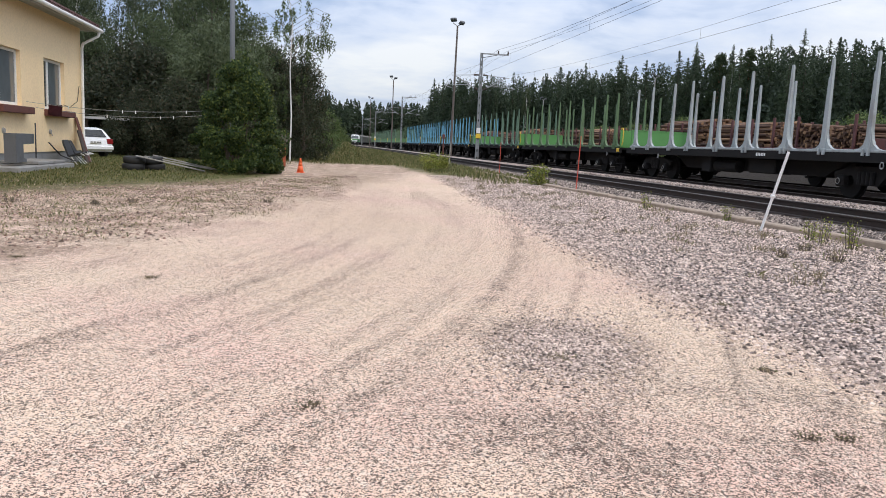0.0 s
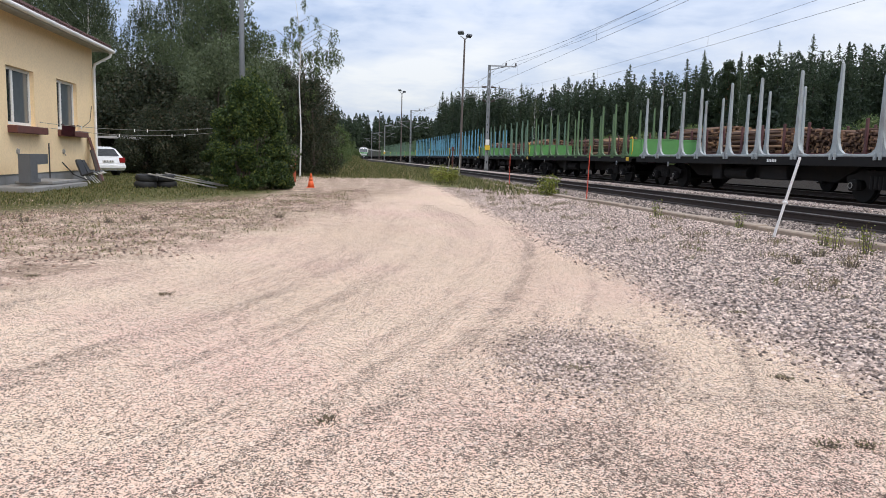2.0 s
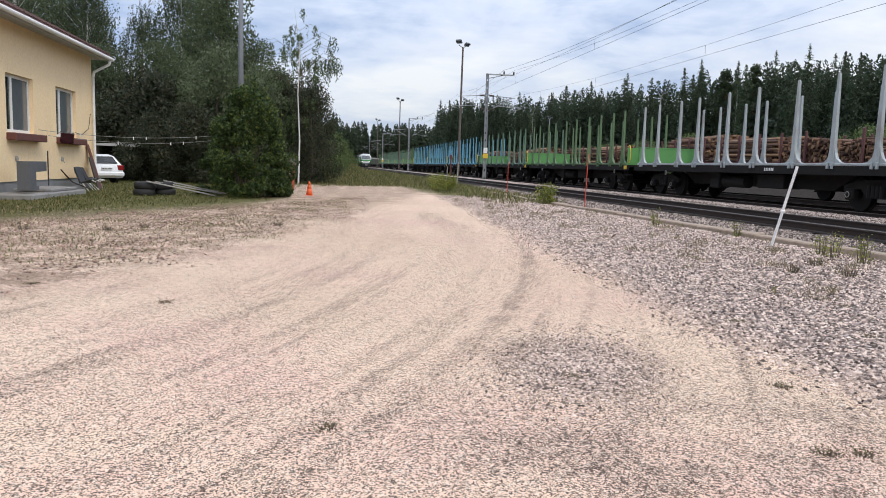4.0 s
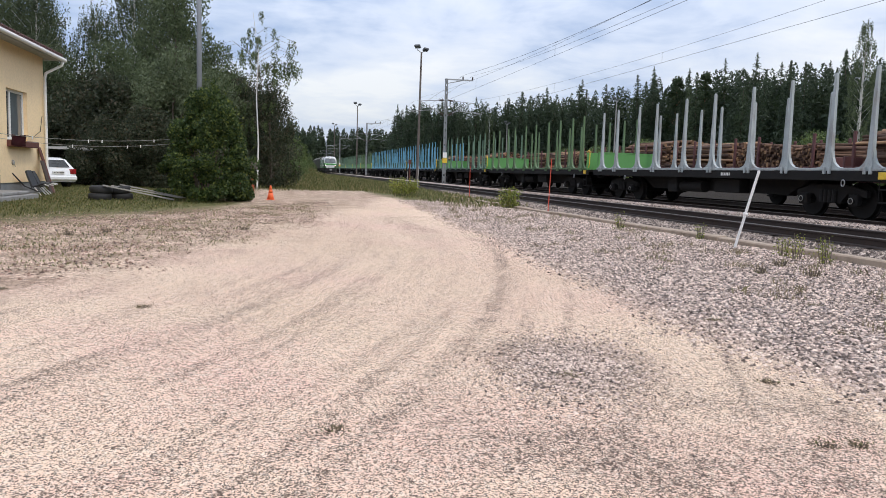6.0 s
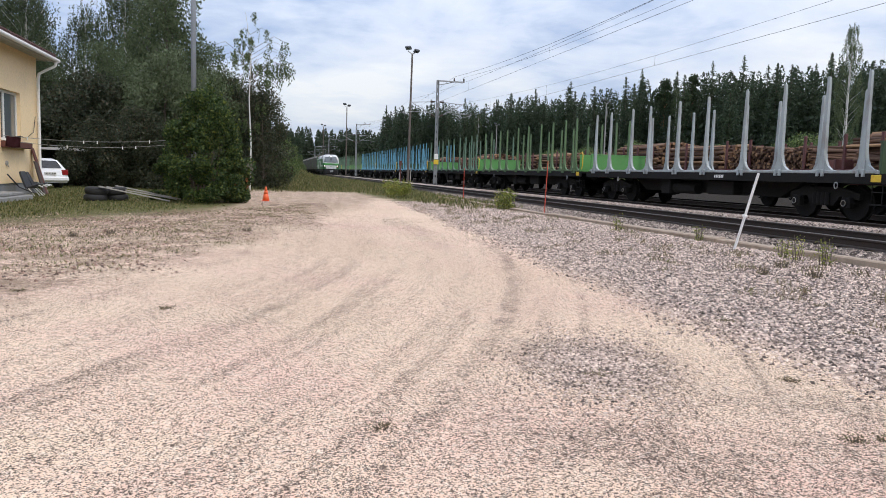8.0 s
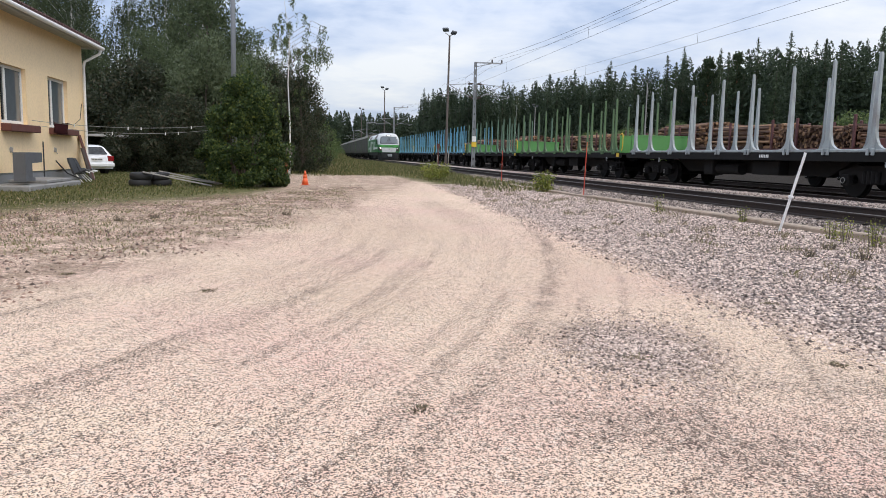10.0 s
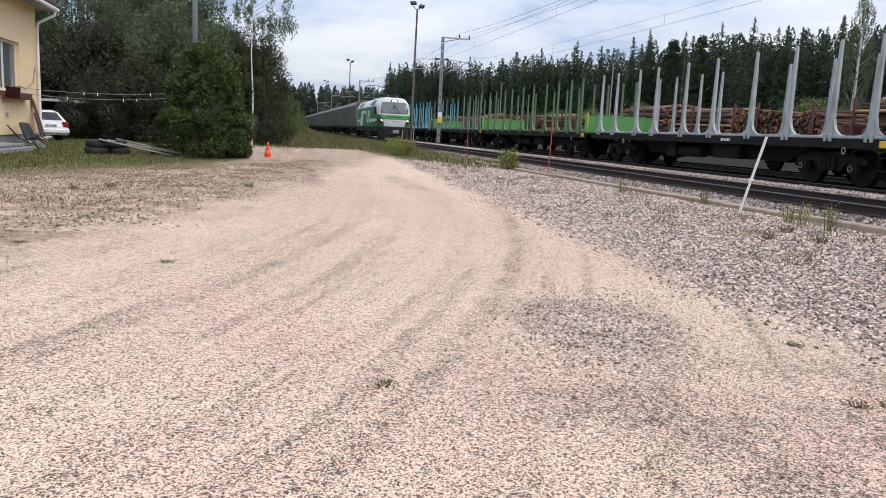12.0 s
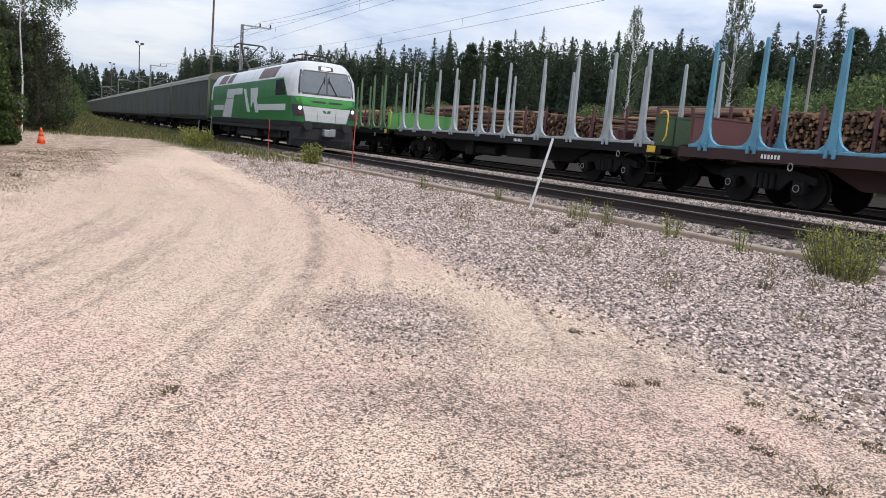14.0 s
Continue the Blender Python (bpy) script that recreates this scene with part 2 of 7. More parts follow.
    base = n.mix(n.step(x, 14.6, 15.6), base, n.mix(n.step(n.maths("ADD", x, n.maths("MULTIPLY", wobble, 3.0)), 48.0, 56.0), dark_ground, turf_col))
    h = n.maths("ADD", n.maths("MULTIPLY", grain, 0.8), n.maths("MULTIPLY", coarse, 0.15))
    h = n.maths("ADD", h, n.maths("MULTIPLY", dots.outputs["Distance"], -0.8))
    n.bump(h, 0.55, 0.010)
    return n.finish(base, 0.95, 0.0, 0.1)


M = {
    "yard": yard_ground(),
    "ballast": stones("ballast_stone", [(0.045, 0.035, 0.030), (0.14, 0.108, 0.092), (0.30, 0.24, 0.20), (0.56, 0.455, 0.385)]),
    "crushed": stones("crushed_stone", [(0.045, 0.034, 0.029), (0.22, 0.165, 0.138), (0.50, 0.385, 0.32), (0.70, 0.545, 0.455), (0.88, 0.72, 0.61)]),
    "pebble": stones("pebbles", [(0.030, 0.024, 0.022), (0.055, 0.042, 0.037), (0.095, 0.070, 0.060), (0.17, 0.125, 0.105), (0.34, 0.24, 0.19), (0.58, 0.40, 0.31), (0.86, 0.69, 0.55)]),
    "bed": worn("ballast_bed", (0.050, 0.039, 0.034), (0.028, 0.022, 0.019), 4.0, 0.95, bump=0.6, spec=0.1),
    "rust": worn("rusty_rail_side", (0.032, 0.021, 0.017), (0.05, 0.03, 0.02), 8.0, 0.85),
    "railhead": worn("worn_rail_head", (0.17, 0.145, 0.13), (0.08, 0.06, 0.05), 6.0, 0.5, 0.7),
    "sleeper": worn("oily_sleeper", (0.065, 0.050, 0.043), (0.04, 0.031, 0.027), 5.0, 0.9),
    "kerb": worn("weathered_concrete_kerb", (0.37, 0.285, 0.21), (0.14, 0.10, 0.072), 3.0, 0.9, amount=0.85, bump=0.4),
    "plaster": worn("yellow_plaster", (0.93, 0.715, 0.44), (0.82, 0.61, 0.37), 1.2, 0.9, amount=0.4, streak=3.0, bump=0.25, spec=0.2),
    "plinth": worn("grey_plinth", (0.24, 0.245, 0.25), (0.15, 0.15, 0.15), 2.0, 0.9, streak=2.0),
    "roof_tile": worn("dark_red_roof", (0.075, 0.030, 0.026), (0.045, 0.024, 0.022), 3.0, 0.7),
    "white": worn("white_paint", (0.78, 0.77, 0.74), (0.55, 0.53, 0.49), 2.0, 0.5, amount=0.2),
    "soffit": worn("grey_soffit", (0.42, 0.41, 0.39), (0.30, 0.29, 0.27), 3.0, 0.8),
    "redwood": worn("red_brown_wood", (0.13, 0.045, 0.035), (0.08, 0.035, 0.03), 6.0, 0.75),
    "greywood": worn("weathered_grey_wood", (0.36, 0.34, 0.31), (0.20, 0.18, 0.16), 6.0, 0.85, streak=0.3),
    "rust_red": worn("orange_red_paint", (0.36, 0.085, 0.035), (0.20, 0.06, 0.035), 5.0, 0.7),
    "greywood_dark": worn("grey_brown_board", (0.15, 0.125, 0.11), (0.09, 0.075, 0.066), 5.0, 0.85),
    "darkwood": worn("dark_wood", (0.07, 0.05, 0.042), (0.04, 0.03, 0.028), 6.0, 0.8),
    "concrete": worn("grey_concrete", (0.27, 0.265, 0.255), (0.17, 0.16, 0.15), 3.0, 0.9, bump=0.3),
    "grey_paint": worn("dark_grey_paint", (0.12, 0.125, 0.135), (0.08, 0.08, 0.085), 3.0, 0.6),
    "black": worn("black_rubber", (0.018, 0.018, 0.019), (0.04, 0.038, 0.035), 6.0, 0.75),
    "plastic": worn("dark_plastic", (0.035, 0.036, 0.04), (0.06, 0.06, 0.06), 4.0, 0.5),
    "galvanised": worn("galvanised_steel", (0.38, 0.39, 0.40), (0.24, 0.24, 0.24), 2.0, 0.5, 0.6, streak=4.0),
    "polewood": worn("grey_pole", (0.30, 0.29, 0.27), (0.18, 0.17, 0.16), 2.0, 0.85, streak=6.0),
    "mast_steel": worn("blue_grey_steel", (0.19, 0.205, 0.22), (0.12, 0.125, 0.13), 2.0, 0.6, 0.3, streak=6.0),
    "mast_pale": worn("weathered_zinc", (0.25, 0.26, 0.265), (0.15, 0.15, 0.15), 2.0, 0.6, 0.3, streak=5.0),
    "mast_rust": worn("brown_stained_mast", (0.13, 0.105, 0.09), (0.075, 0.055, 0.045), 2.0, 0.75, streak=6.0),
    "verge_stone": stones("verge_stone", [(0.06, 0.042, 0.034), (0.16, 0.10, 0.075), (0.30, 0.17, 0.125), (0.46, 0.34, 0.26)]),
    "wire": worn("dark_wire", (0.05, 0.05, 0.052), (0.08, 0.07, 0.06), 2.0, 0.6, 0.5),
    "orange": worn("orange_plastic", (0.80, 0.13, 0.03), (0.55, 0.12, 0.05), 6.0, 0.5, amount=0.2),
    "red_pole": worn("faded_red_plastic", (0.60, 0.075, 0.04), (0.45, 0.10, 0.06), 5.0, 0.5),
    "white_pole": worn("white_plastic_post", (0.82, 0.80, 0.78), (0.60, 0.58, 0.54), 5.0, 0.5, amount=0.2),
    "steel_grey": worn("grey_primed_steel", (0.36, 0.395, 0.395), (0.17, 0.135, 0.115), 3.5, 0.6, amount=0.6, streak=3.0),
    "steel_blue": worn("light_blue_paint", (0.105, 0.31, 0.42), (0.07, 0.085, 0.09), 3.5, 0.6, amount=0.6, streak=3.0),
    "steel_olive": worn("olive_green_paint", (0.095, 0.16, 0.07), (0.06, 0.085, 0.05), 3.0, 0.6, amount=0.45, streak=3.0),
    "steel_green": worn("sea_green_paint", (0.10, 0.175, 0.115), (0.065, 0.10, 0.075), 3.0, 0.6, amount=0.45, streak=3.0),
    "panel_green": worn("bright_green_paint", (0.10, 0.29, 0.08), (0.075, 0.18, 0.06), 2.0, 0.55, amount=0.45, streak=2.0),
    "panel_dark": worn("dark_green_paint", (0.042, 0.078, 0.036), (0.025, 0.042, 0.025), 2.0, 0.6),
    "panel_brown": worn("wine_brown_paint", (0.115, 0.042, 0.040), (0.075, 0.036, 0.033), 2.0, 0.6),
    "frame_black": worn("sooty_black_steel", (0.013, 0.0125, 0.0125), (0.026, 0.022, 0.019), 3.0, 0.85, spec=0.2),
    "frame_brown": worn("brown_steel", (0.055, 0.032, 0.030), (0.03, 0.022, 0.02), 3.0, 0.8, spec=0.25),
    "yellow": worn("yellow_paint", (0.75, 0.50, 0.04), (0.45, 0.30, 0.06), 5.0, 0.5),
    "log_side": bark("log_bark", (0.42, 0.25, 0.14), (0.20, 0.12, 0.075)),
    "log_dark": bark("dark_log_bark", (0.16, 0.095, 0.065), (0.075, 0.046, 0.034)),
    "log_end": bark("cut_log_end", (0.34, 0.20, 0.11), (0.085, 0.050, 0.036)),
    "loco_green": worn("green_body_paint", (0.030, 0.165, 0.048), (0.045, 0.10, 0.045), 1.5, 0.4, amount=0.45, streak=2.0, bump=0.05),
    "loco_bright": worn("bright_green_paint_nose", (0.05, 0.30, 0.045), (0.045, 0.22, 0.04), 1.5, 0.3, amount=0.2, bump=0.03),
    "loco_white": worn("white_body_paint", (0.60, 0.61, 0.60), (0.36, 0.36, 0.34), 1.5, 0.4, amount=0.4, streak=2.0, bump=0.04),
    "loco_grey": worn("light_grey_body_paint", (0.55, 0.57, 0.56), (0.38, 0.38, 0.36), 1.5, 0.4, amount=0.35, bump=0.04),
    "loco_dark": worn("dark_underframe", (0.030, 0.030, 0.031), (0.065, 0.060, 0.055), 2.0, 0.8, spec=0.2),
    "roof_brown": worn("sooty_roof_cover", (0.16, 0.11, 0.105), (0.10, 0.07, 0.065), 2.0, 0.7),
    "wagon_wall": worn("sooty_olive_grey_wall", (0.052, 0.052, 0.041), (0.026, 0.025, 0.022), 0.8, 0.65, amount=0.6, streak=3.0),
    "wagon_roof": worn("grey_brown_roof", (0.14, 0.125, 0.10), (0.08, 0.07, 0.058), 1.0, 0.7),
    "wagon_edge": worn("pale_roof_edge", (0.48, 0.46, 0.42), (0.30, 0.28, 0.25), 2.0, 0.6),
    "birch_bark": worn("birch_bark", (0.66, 0.64, 0.60), (0.06, 0.055, 0.05), 7.0, 0.8, amount=0.35, streak=0.35),
    "bark": worn("grey_brown_bark", (0.12, 0.095, 0.075), (0.06, 0.05, 0.042), 6.0, 0.95, streak=5.0, bump=0.6),
    "pine_bark": worn("pine_bark", (0.26, 0.14, 0.08), (0.12, 0.08, 0.06), 6.0, 0.95, streak=4.0),
    "leaf_bush": leafy("bush_leaves", (0.026, 0.050, 0.018), (0.095, 0.145, 0.040), (0.24, 0.27, 0.055)),
    "leaf_sapling": leafy("sapling_leaves", (0.06, 0.095, 0.035), (0.17, 0.23, 0.08), (0.26, 0.30, 0.10)),
    "leaf_birch": leafy("birch_leaves", (0.045, 0.062, 0.032), (0.125, 0.155, 0.08)),
    "leaf_slender": leafy("slender_birch_leaves", (0.035, 0.056, 0.022), (0.105, 0.14, 0.052)),
    "leaf_dark": leafy("dark_leaves", (0.055, 0.078, 0.038), (0.14, 0.175, 0.085)),
    "leaf_thicket": leafy("thicket_leaves", (0.028, 0.038, 0.020), (0.075, 0.088, 0.048), (0.11, 0.085, 0.05)),
    "leaf_willow": leafy("willow_leaves", (0.07, 0.092, 0.045), (0.165, 0.20, 0.105)),
    "needle": leafy("spruce_needles", (0.040, 0.060, 0.037), (0.092, 0.125, 0.066)),
    "needle_pine": leafy("pine_needles", (0.028, 0.046, 0.022), (0.072, 0.10, 0.042)),
    "rough": leafy("rough_grass_blades", (0.085, 0.093, 0.036), (0.225, 0.225, 0.082), (0.44, 0.35, 0.18)),
    "grass": leafy("grass_blades", (0.060, 0.075, 0.024), (0.17, 0.18, 0.06), (0.34, 0.27, 0.13)),
    "weed": leafy("weed_leaves", (0.13, 0.17, 0.035), (0.34, 0.36, 0.07), (0.48, 0.42, 0.09)),
    "dry": leafy("dry_weeds", (0.12, 0.095, 0.06), (0.31, 0.24, 0.14), (0.22, 0.24, 0.09)),
    "cloth": worn("maroon_cloth", (0.085, 0.022, 0.03), (0.06, 0.02, 0.025), 8.0, 0.95),
    "car_paint": worn("white_car_paint", (0.78, 0.79, 0.80), (0.62, 0.62, 0.62), 1.0, 0.25, amount=0.15, bump=0.02),
    "tail_light": worn("red_lamp_glass", (0.26, 0.012, 0.015), (0.16, 0.01, 0.012), 4.0, 0.2),
    "sleeve": worn("pale_curtain", (0.50, 0.50, 0.48), (0.36, 0.36, 0.35), 3.0, 0.9, streak=6.0),
}


def glass(name, tint, rough=0.04):
    n = Nodes(name)
    smudge = n.noise(4.0, 3.0, 0.5)
    return n.finish(n.mix(smudge, tint, tuple(c * 1.4 for c in tint)), rough, 0.0, 0.8)


def glow(name, color, strength):
    n = Nodes(name)
    n.finish((0.8, 0.8, 0.8), 0.2)
    n.put(n.bsdf.inputs["Emission Color"], color)
    n.bsdf.inputs["Emission Strength"].default_value = strength
    return n.mat


M["glass_dark"] = glass("dark_window_glass", (0.02, 0.024, 0.028))
M["glass_cab"] = glass("cab_window_glass", (0.10, 0.115, 0.125), 0.08)
M["headlight"] = glow("headlight", (1.0, 0.93, 0.72), 5.0)
M["destination"] = glow("lit_sign", (1.0, 0.98, 0.94), 1.1)


# ---- building helpers ----
def box(bm, x0, x1, y0, y1, z0, z1, bevel=0.0):
    vs = [bm.verts.new((x, y, z)) for z in (z0, z1) for x, y in ((x0, y0), (x1, y0), (x1, y1), (x0, y1))]
    fs = [bm.faces.new([vs[i] for i in q]) for q in ((3, 2, 1, 0), (4, 5, 6, 7), (0, 1, 5, 4), (1, 2, 6, 5), (2, 3, 7, 6), (3, 0, 4, 7))]
    if bevel:
        edges = list({e for f in fs for e in f.edges})
        bmesh.ops.bevel(bm, geom=edges, offset=bevel, segments=1, affect="EDGES")
    return vs


def rod(bm, a, b, r0, r1=None, n=8, caps=True):
    """A round bar from a to b, tapering from r0 to r1."""
    r1 = r0 if r1 is None else r1
    a, b = Vector(a), Vector(b)
    d = (b - a).normalized()
    u = d.orthogonal().normalized()
    v = d.cross(u)
    rings = []
    for c, r in ((a, r0), (b, r1)):
        rings.append([bm.verts.new(c + (u * math.cos(k * math.tau / n) + v * math.sin(k * math.tau / n)) * r) for k in range(n)])
    for k in range(n):
        bm.faces.new((rings[0][k], rings[0][(k + 1) % n], rings[1][(k + 1) % n], rings[1][k]))
    if caps:
        bm.faces.new(rings[0][::-1])
        bm.faces.new(rings[1])


def tube(bm, pts, r, n=8):
    """One bent round bar through the points."""
    pts = [Vector(p) for p in pts]
    closed = (pts[0] - pts[-1]).length < 1e-6
    side, rings = None, []
    for k, p in enumerate(pts):
        back = pts[k] - pts[k - 1] if k else (pts[-1] - pts[-2] if closed else pts[1] - pts[0])
        ahead = pts[k + 1] - pts[k] if k < len(pts) - 1 else (pts[1] - pts[0] if closed else back)
        d = (back.normalized() + ahead.normalized()).normalized()
        side = d.orthogonal() if side is None else side - d * side.dot(d)
        side.normalize()
        other = d.cross(side)
        rings.append([bm.verts.new(p + (side * math.cos(q * math.tau / n) + other * math.sin(q * math.tau / n)) * r) for q in range(n)])
    for a, b in zip(rings, rings[1:]):
        for q in range(n):
            bm.faces.new((a[q], a[(q + 1) % n], b[(q + 1) % n], b[q]))
    if not closed:
        bm.faces.new(rings[0][::-1])
        bm.faces.new(rings[-1])


def prism(bm, outline, axis, lo, hi):
    """A flat outline of (a, b) pairs given thickness along an axis: x takes (y, z), y takes (x, z), z takes (x, y)."""
    def at(a, b, c):
        return {"x": (c, a, b), "y": (a, c, b), "z": (a, b, c)}[axis]
    lows = [bm.verts.new(at(a, b, lo)) for a, b in outline]
    highs = [bm.verts.new(at(a, b, hi)) for a, b in outline]
    n = len(outline)
    bm.faces.new(lows[::-1])
    bm.faces.new(highs)
    for k in range(n):
        bm.faces.new((lows[k], lows[(k + 1) % n], highs[(k + 1) % n], highs[k]))


def part(name, bm, material, parent, label="", smooth=False):
    bmesh.ops.recalc_face_normals(bm, faces=bm.faces)
    me = bpy.data.meshes.new(name)
    bm.to_mesh(me)
    bm.free()
    me.materials.append(material)
    if smooth:
        me.polygons.foreach_set("use_smooth", [True] * len(me.polygons))
    ob = new(name, me)
    ob.parent = parent
    if label:
        ob["label"] = label
    return ob


def share(name, ob, m):
    """Another object on the mesh of ob, under the same parent, at the pose m."""
    o = new(name, ob.data)
    o.parent = ob.parent
    o.matrix_basis = m
    if "label" in ob:
        o["label"] = ob["label"]
    return o


def thing(name, m, label, category, group="", kind=""):
    ob = new(name)
    ob.empty_display_size = 0.3
    ob.matrix_basis = m
    return tagged(ob, label, category, group, kind)


def single(name, bm, material, label, category, group="", kind="", smooth=False, m=None):
    ob = part(name, bm, material, None, "", smooth)
    if m is not None:
        ob.matrix_basis = m
    return tagged(ob, label, category, group, kind)


def soup(name, verts, faces, material, parent=None):
    """One mesh from arrays of corners and faces."""
    me = bpy.data.meshes.new(name)
    me.from_pydata(np.asarray(verts).tolist(), [], np.asarray(faces).tolist())
    me.materials.append(material)
    ob = new(name, me)
    ob.parent = parent
    return ob


rng = np.random.default_rng(7)
TRACK, SIDING, RAIL_TOP = 11.0, 15.6, 0.35


def smoothstep(a, b, v):
    t = np.clip((np.asarray(v, float) - a) / (b - a), 0, 1)
    return t * t * (3 - 2 * t)


def track_bend(y):
    """How far the main line has swung to +x at y: it comes in on a curve far off."""
    return 6.0e-4 * np.maximum(0.0, y - 225.0) ** 2


def height(x, y):
    """The lie of the land."""
    x, y = np.asarray(x, float), np.asarray(y, float)
    h = 0.10 * smoothstep(5.5, 8.2, x)
    bump = noise_field(x * 0.45, y * 0.45) * 0.018 + noise_field(x * 0.13 + 9, y * 0.13) * 0.03
    h = h + bump * (1 - smoothstep(7.0, 8.4, x)) * (1 - smoothstep(30, 60, y))
    bank = smoothstep(44, 80, y) * (1 - smoothstep(0.5, 6.5, x)) * (1 - smoothstep(200, 260, y))
    h = h + bank * 1.9
    h = h + smoothstep(45, 120, x) * 4.0 + smoothstep(330, 480, y) * 4.0
    return h


def noise_field(x, y):
    return (np.sin(x * 1.7 + 1.3 * np.sin(y * 0.9)) + np.sin(y * 2.1 + 1.1 * np.sin(x * 1.3 + 2.0)) + np.sin((x + y) * 1.1 + 0.7)) / 3.0


# ---- ground ----
def axis_steps(edges):
    out = []
    for a, b, step in edges:
        out.extend(np.arange(a, b, step).tolist())
    return np.array(out + [edges[-1][1]])


def build_ground():
    xs = axis_steps([(-900, -60, 60), (-60, -14, 4), (-14, 12, 0.4), (12, 60, 4), (60, 160, 10), (160, 1500, 80)])
    ys = axis_steps([(-300, -20, 20), (-20, 0, 2), (0, 30, 0.4), (30, 80, 2), (80, 300, 10), (300, 540, 20), (540, 3000, 120)])
    gx, gy = np.meshgrid(xs, ys, indexing="ij")
    gz = height(gx, gy)
    # the sheet dips below the ballast of the two tracks
    gz = gz - 0.25 * smoothstep(8.9, 9.3, gx) * (1 - smoothstep(19.0, 20.0, gx))
    v = np.stack([gx, gy, gz], -1).reshape(-1, 3)
    nx, ny = gx.shape
    i, j = np.meshgrid(np.arange(nx - 1), np.arange(ny - 1), indexing="ij")
    a = (i * ny + j).ravel()
    f = np.stack([a, a + ny, a + ny + 1, a + 1], -1)
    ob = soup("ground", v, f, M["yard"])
    ob.data.polygons.foreach_set("use_smooth", [True] * len(ob.data.polygons))
    tagged(ob, "beige-pink sand and gravel yard with wheel tracks, turf at its edges", "ground", kind="structure")


build_ground()


def pebbles(name, x, y, z, size, material, label, flat=0.6, chips=False):
    """Loose stones: squashed, knocked-about octahedra, or where they are very many, half-buried five-sided chips."""
    n = len(x)
    if chips:
        ring = [(math.cos(k * math.tau / 5), math.sin(k * math.tau / 5), -0.3) for k in range(5)]
        unit = np.array(ring + [(0, 0, 1)], float)
        tri = np.array([(k, (k + 1) % 5, 5) for k in range(5)])
    else:
        unit = np.array([(1, 0, 0), (0, 1, 0), (-1, 0, 0), (0, -1, 0), (0, 0, 1), (0, 0, -1)], float)
        tri = np.array([(0, 1, 4), (1, 2, 4), (2, 3, 4), (3, 0, 4), (1, 0, 5), (2, 1, 5), (3, 2, 5), (0, 3, 5)])
    v = np.repeat(unit[None], n, 0) * rng.uniform(0.6, 1.25, (n, 6, 1))
    v[:, :, 2] *= flat
    v += rng.normal(0, 0.16, v.shape)
    if chips:
        v[:, 5, :2] += rng.normal(0, 0.3, (n, 2))
    a = rng.uniform(0, math.tau, n)
    c, s = np.cos(a)[:, None], np.sin(a)[:, None]
    vx, vy = v[:, :, 0] * c - v[:, :, 1] * s, v[:, :, 0] * s + v[:, :, 1] * c
    v = np.stack([vx, vy, v[:, :, 2]], -1) * np.asarray(size)[:, None, None]
    v += np.stack([x, y, np.asarray(z) + np.asarray(size) * flat * (0.15 if chips else 0.35)], -1)[:, None, :]
    f = (tri[None] + (np.arange(n) * 6)[:, None, None]).reshape(-1, 3)
    ob = soup(name, v.reshape(-1, 3), f, material)
    return tagged(ob, label, name.replace("_", " "), kind="stuff")


# ---- tracks ----
def build_track(name, cx, label, y0, y1, bend):
    """Ballast bed, two rails with foot, web and head, and sleepers."""
    root = thing(name, pose(cx, 0, 0), label, "railway track", "railway tracks", "structure")
    ys = np.arange(y0, y1 + 0.1, 8.0)
    shift = track_bend(ys) if bend else ys * 0
    left = -2.05 if bend else -2.2
    prof = [(left, -0.05), (left + 0.28, 0.10), (-1.35, 0.165), (-0.85, 0.15), (0.85, 0.15), (1.35, 0.165), (2.4, 0.10), (2.9, -0.05)]
    bm = bmesh.new()
    rows = [[bm.verts.new((x + s, y, z)) for x, z in prof] for y, s in zip(ys, shift)]
    for a, b in zip(rows, rows[1:]):
        for k in range(len(prof) - 1):
            bm.faces.new((a[k], a[k + 1], b[k + 1], b[k]))
    part("ballast_bed", bm, M["bed"], root)
    for side in (-0.797, 0.797):
        for nm, mat, outline in (("rail_web", "rust", [(-0.075, 0.185), (0.075, 0.185), (0.065, 0.20), (0.012, 0.215), (0.012, 0.30), (0.034, 0.312), (0.034, 0.338), (-0.034, 0.338), (-0.034, 0.312), (-0.012, 0.30), (-0.012, 0.215), (-0.065, 0.20)]), ("rail_head", "railhead", [(-0.033, 0.3385), (0.033, 0.3385), (0.030, 0.35), (-0.030, 0.35)])):
            bm = bmesh.new()
            rows = [[bm.verts.new((side + x + s, y, z)) for x, z in outline] for y, s in zip(ys, shift)]
            n = len(outline)
            for a, b in zip(rows, rows[1:]):
                for k in range(n):
                    bm.faces.new((a[k], a[(k + 1) % n], b[(k + 1) % n], b[k]))
            part(nm, bm, M[mat], root, "dark rusty rail" if nm == "rail_web" else "worn bright running surface")
    bm = bmesh.new()
    prism(bm, [(-1.3, 0.06), (1.3, 0.06), (1.27, 0.172), (0.6, 0.178), (0.25, 0.16), (-0.25, 0.16), (-0.6, 0.178), (-1.27, 0.172)], "y", -0.13, 0.13)
    first = part("sleeper", bm, M["sleeper"], root)
    first.matrix_basis = pose(0, 3.0, 0)
    for k in range(1, 150):
        share("sleeper", first, pose(0, 3.0 + 0.61 * k, 0))


build_track("main_track", TRACK, "empty main track of dark rails on stone ballast", -24, 560, True)
build_track("siding_track", SIDING, "siding under the timber wagons, dark rails on ballast", -24, 300, False)


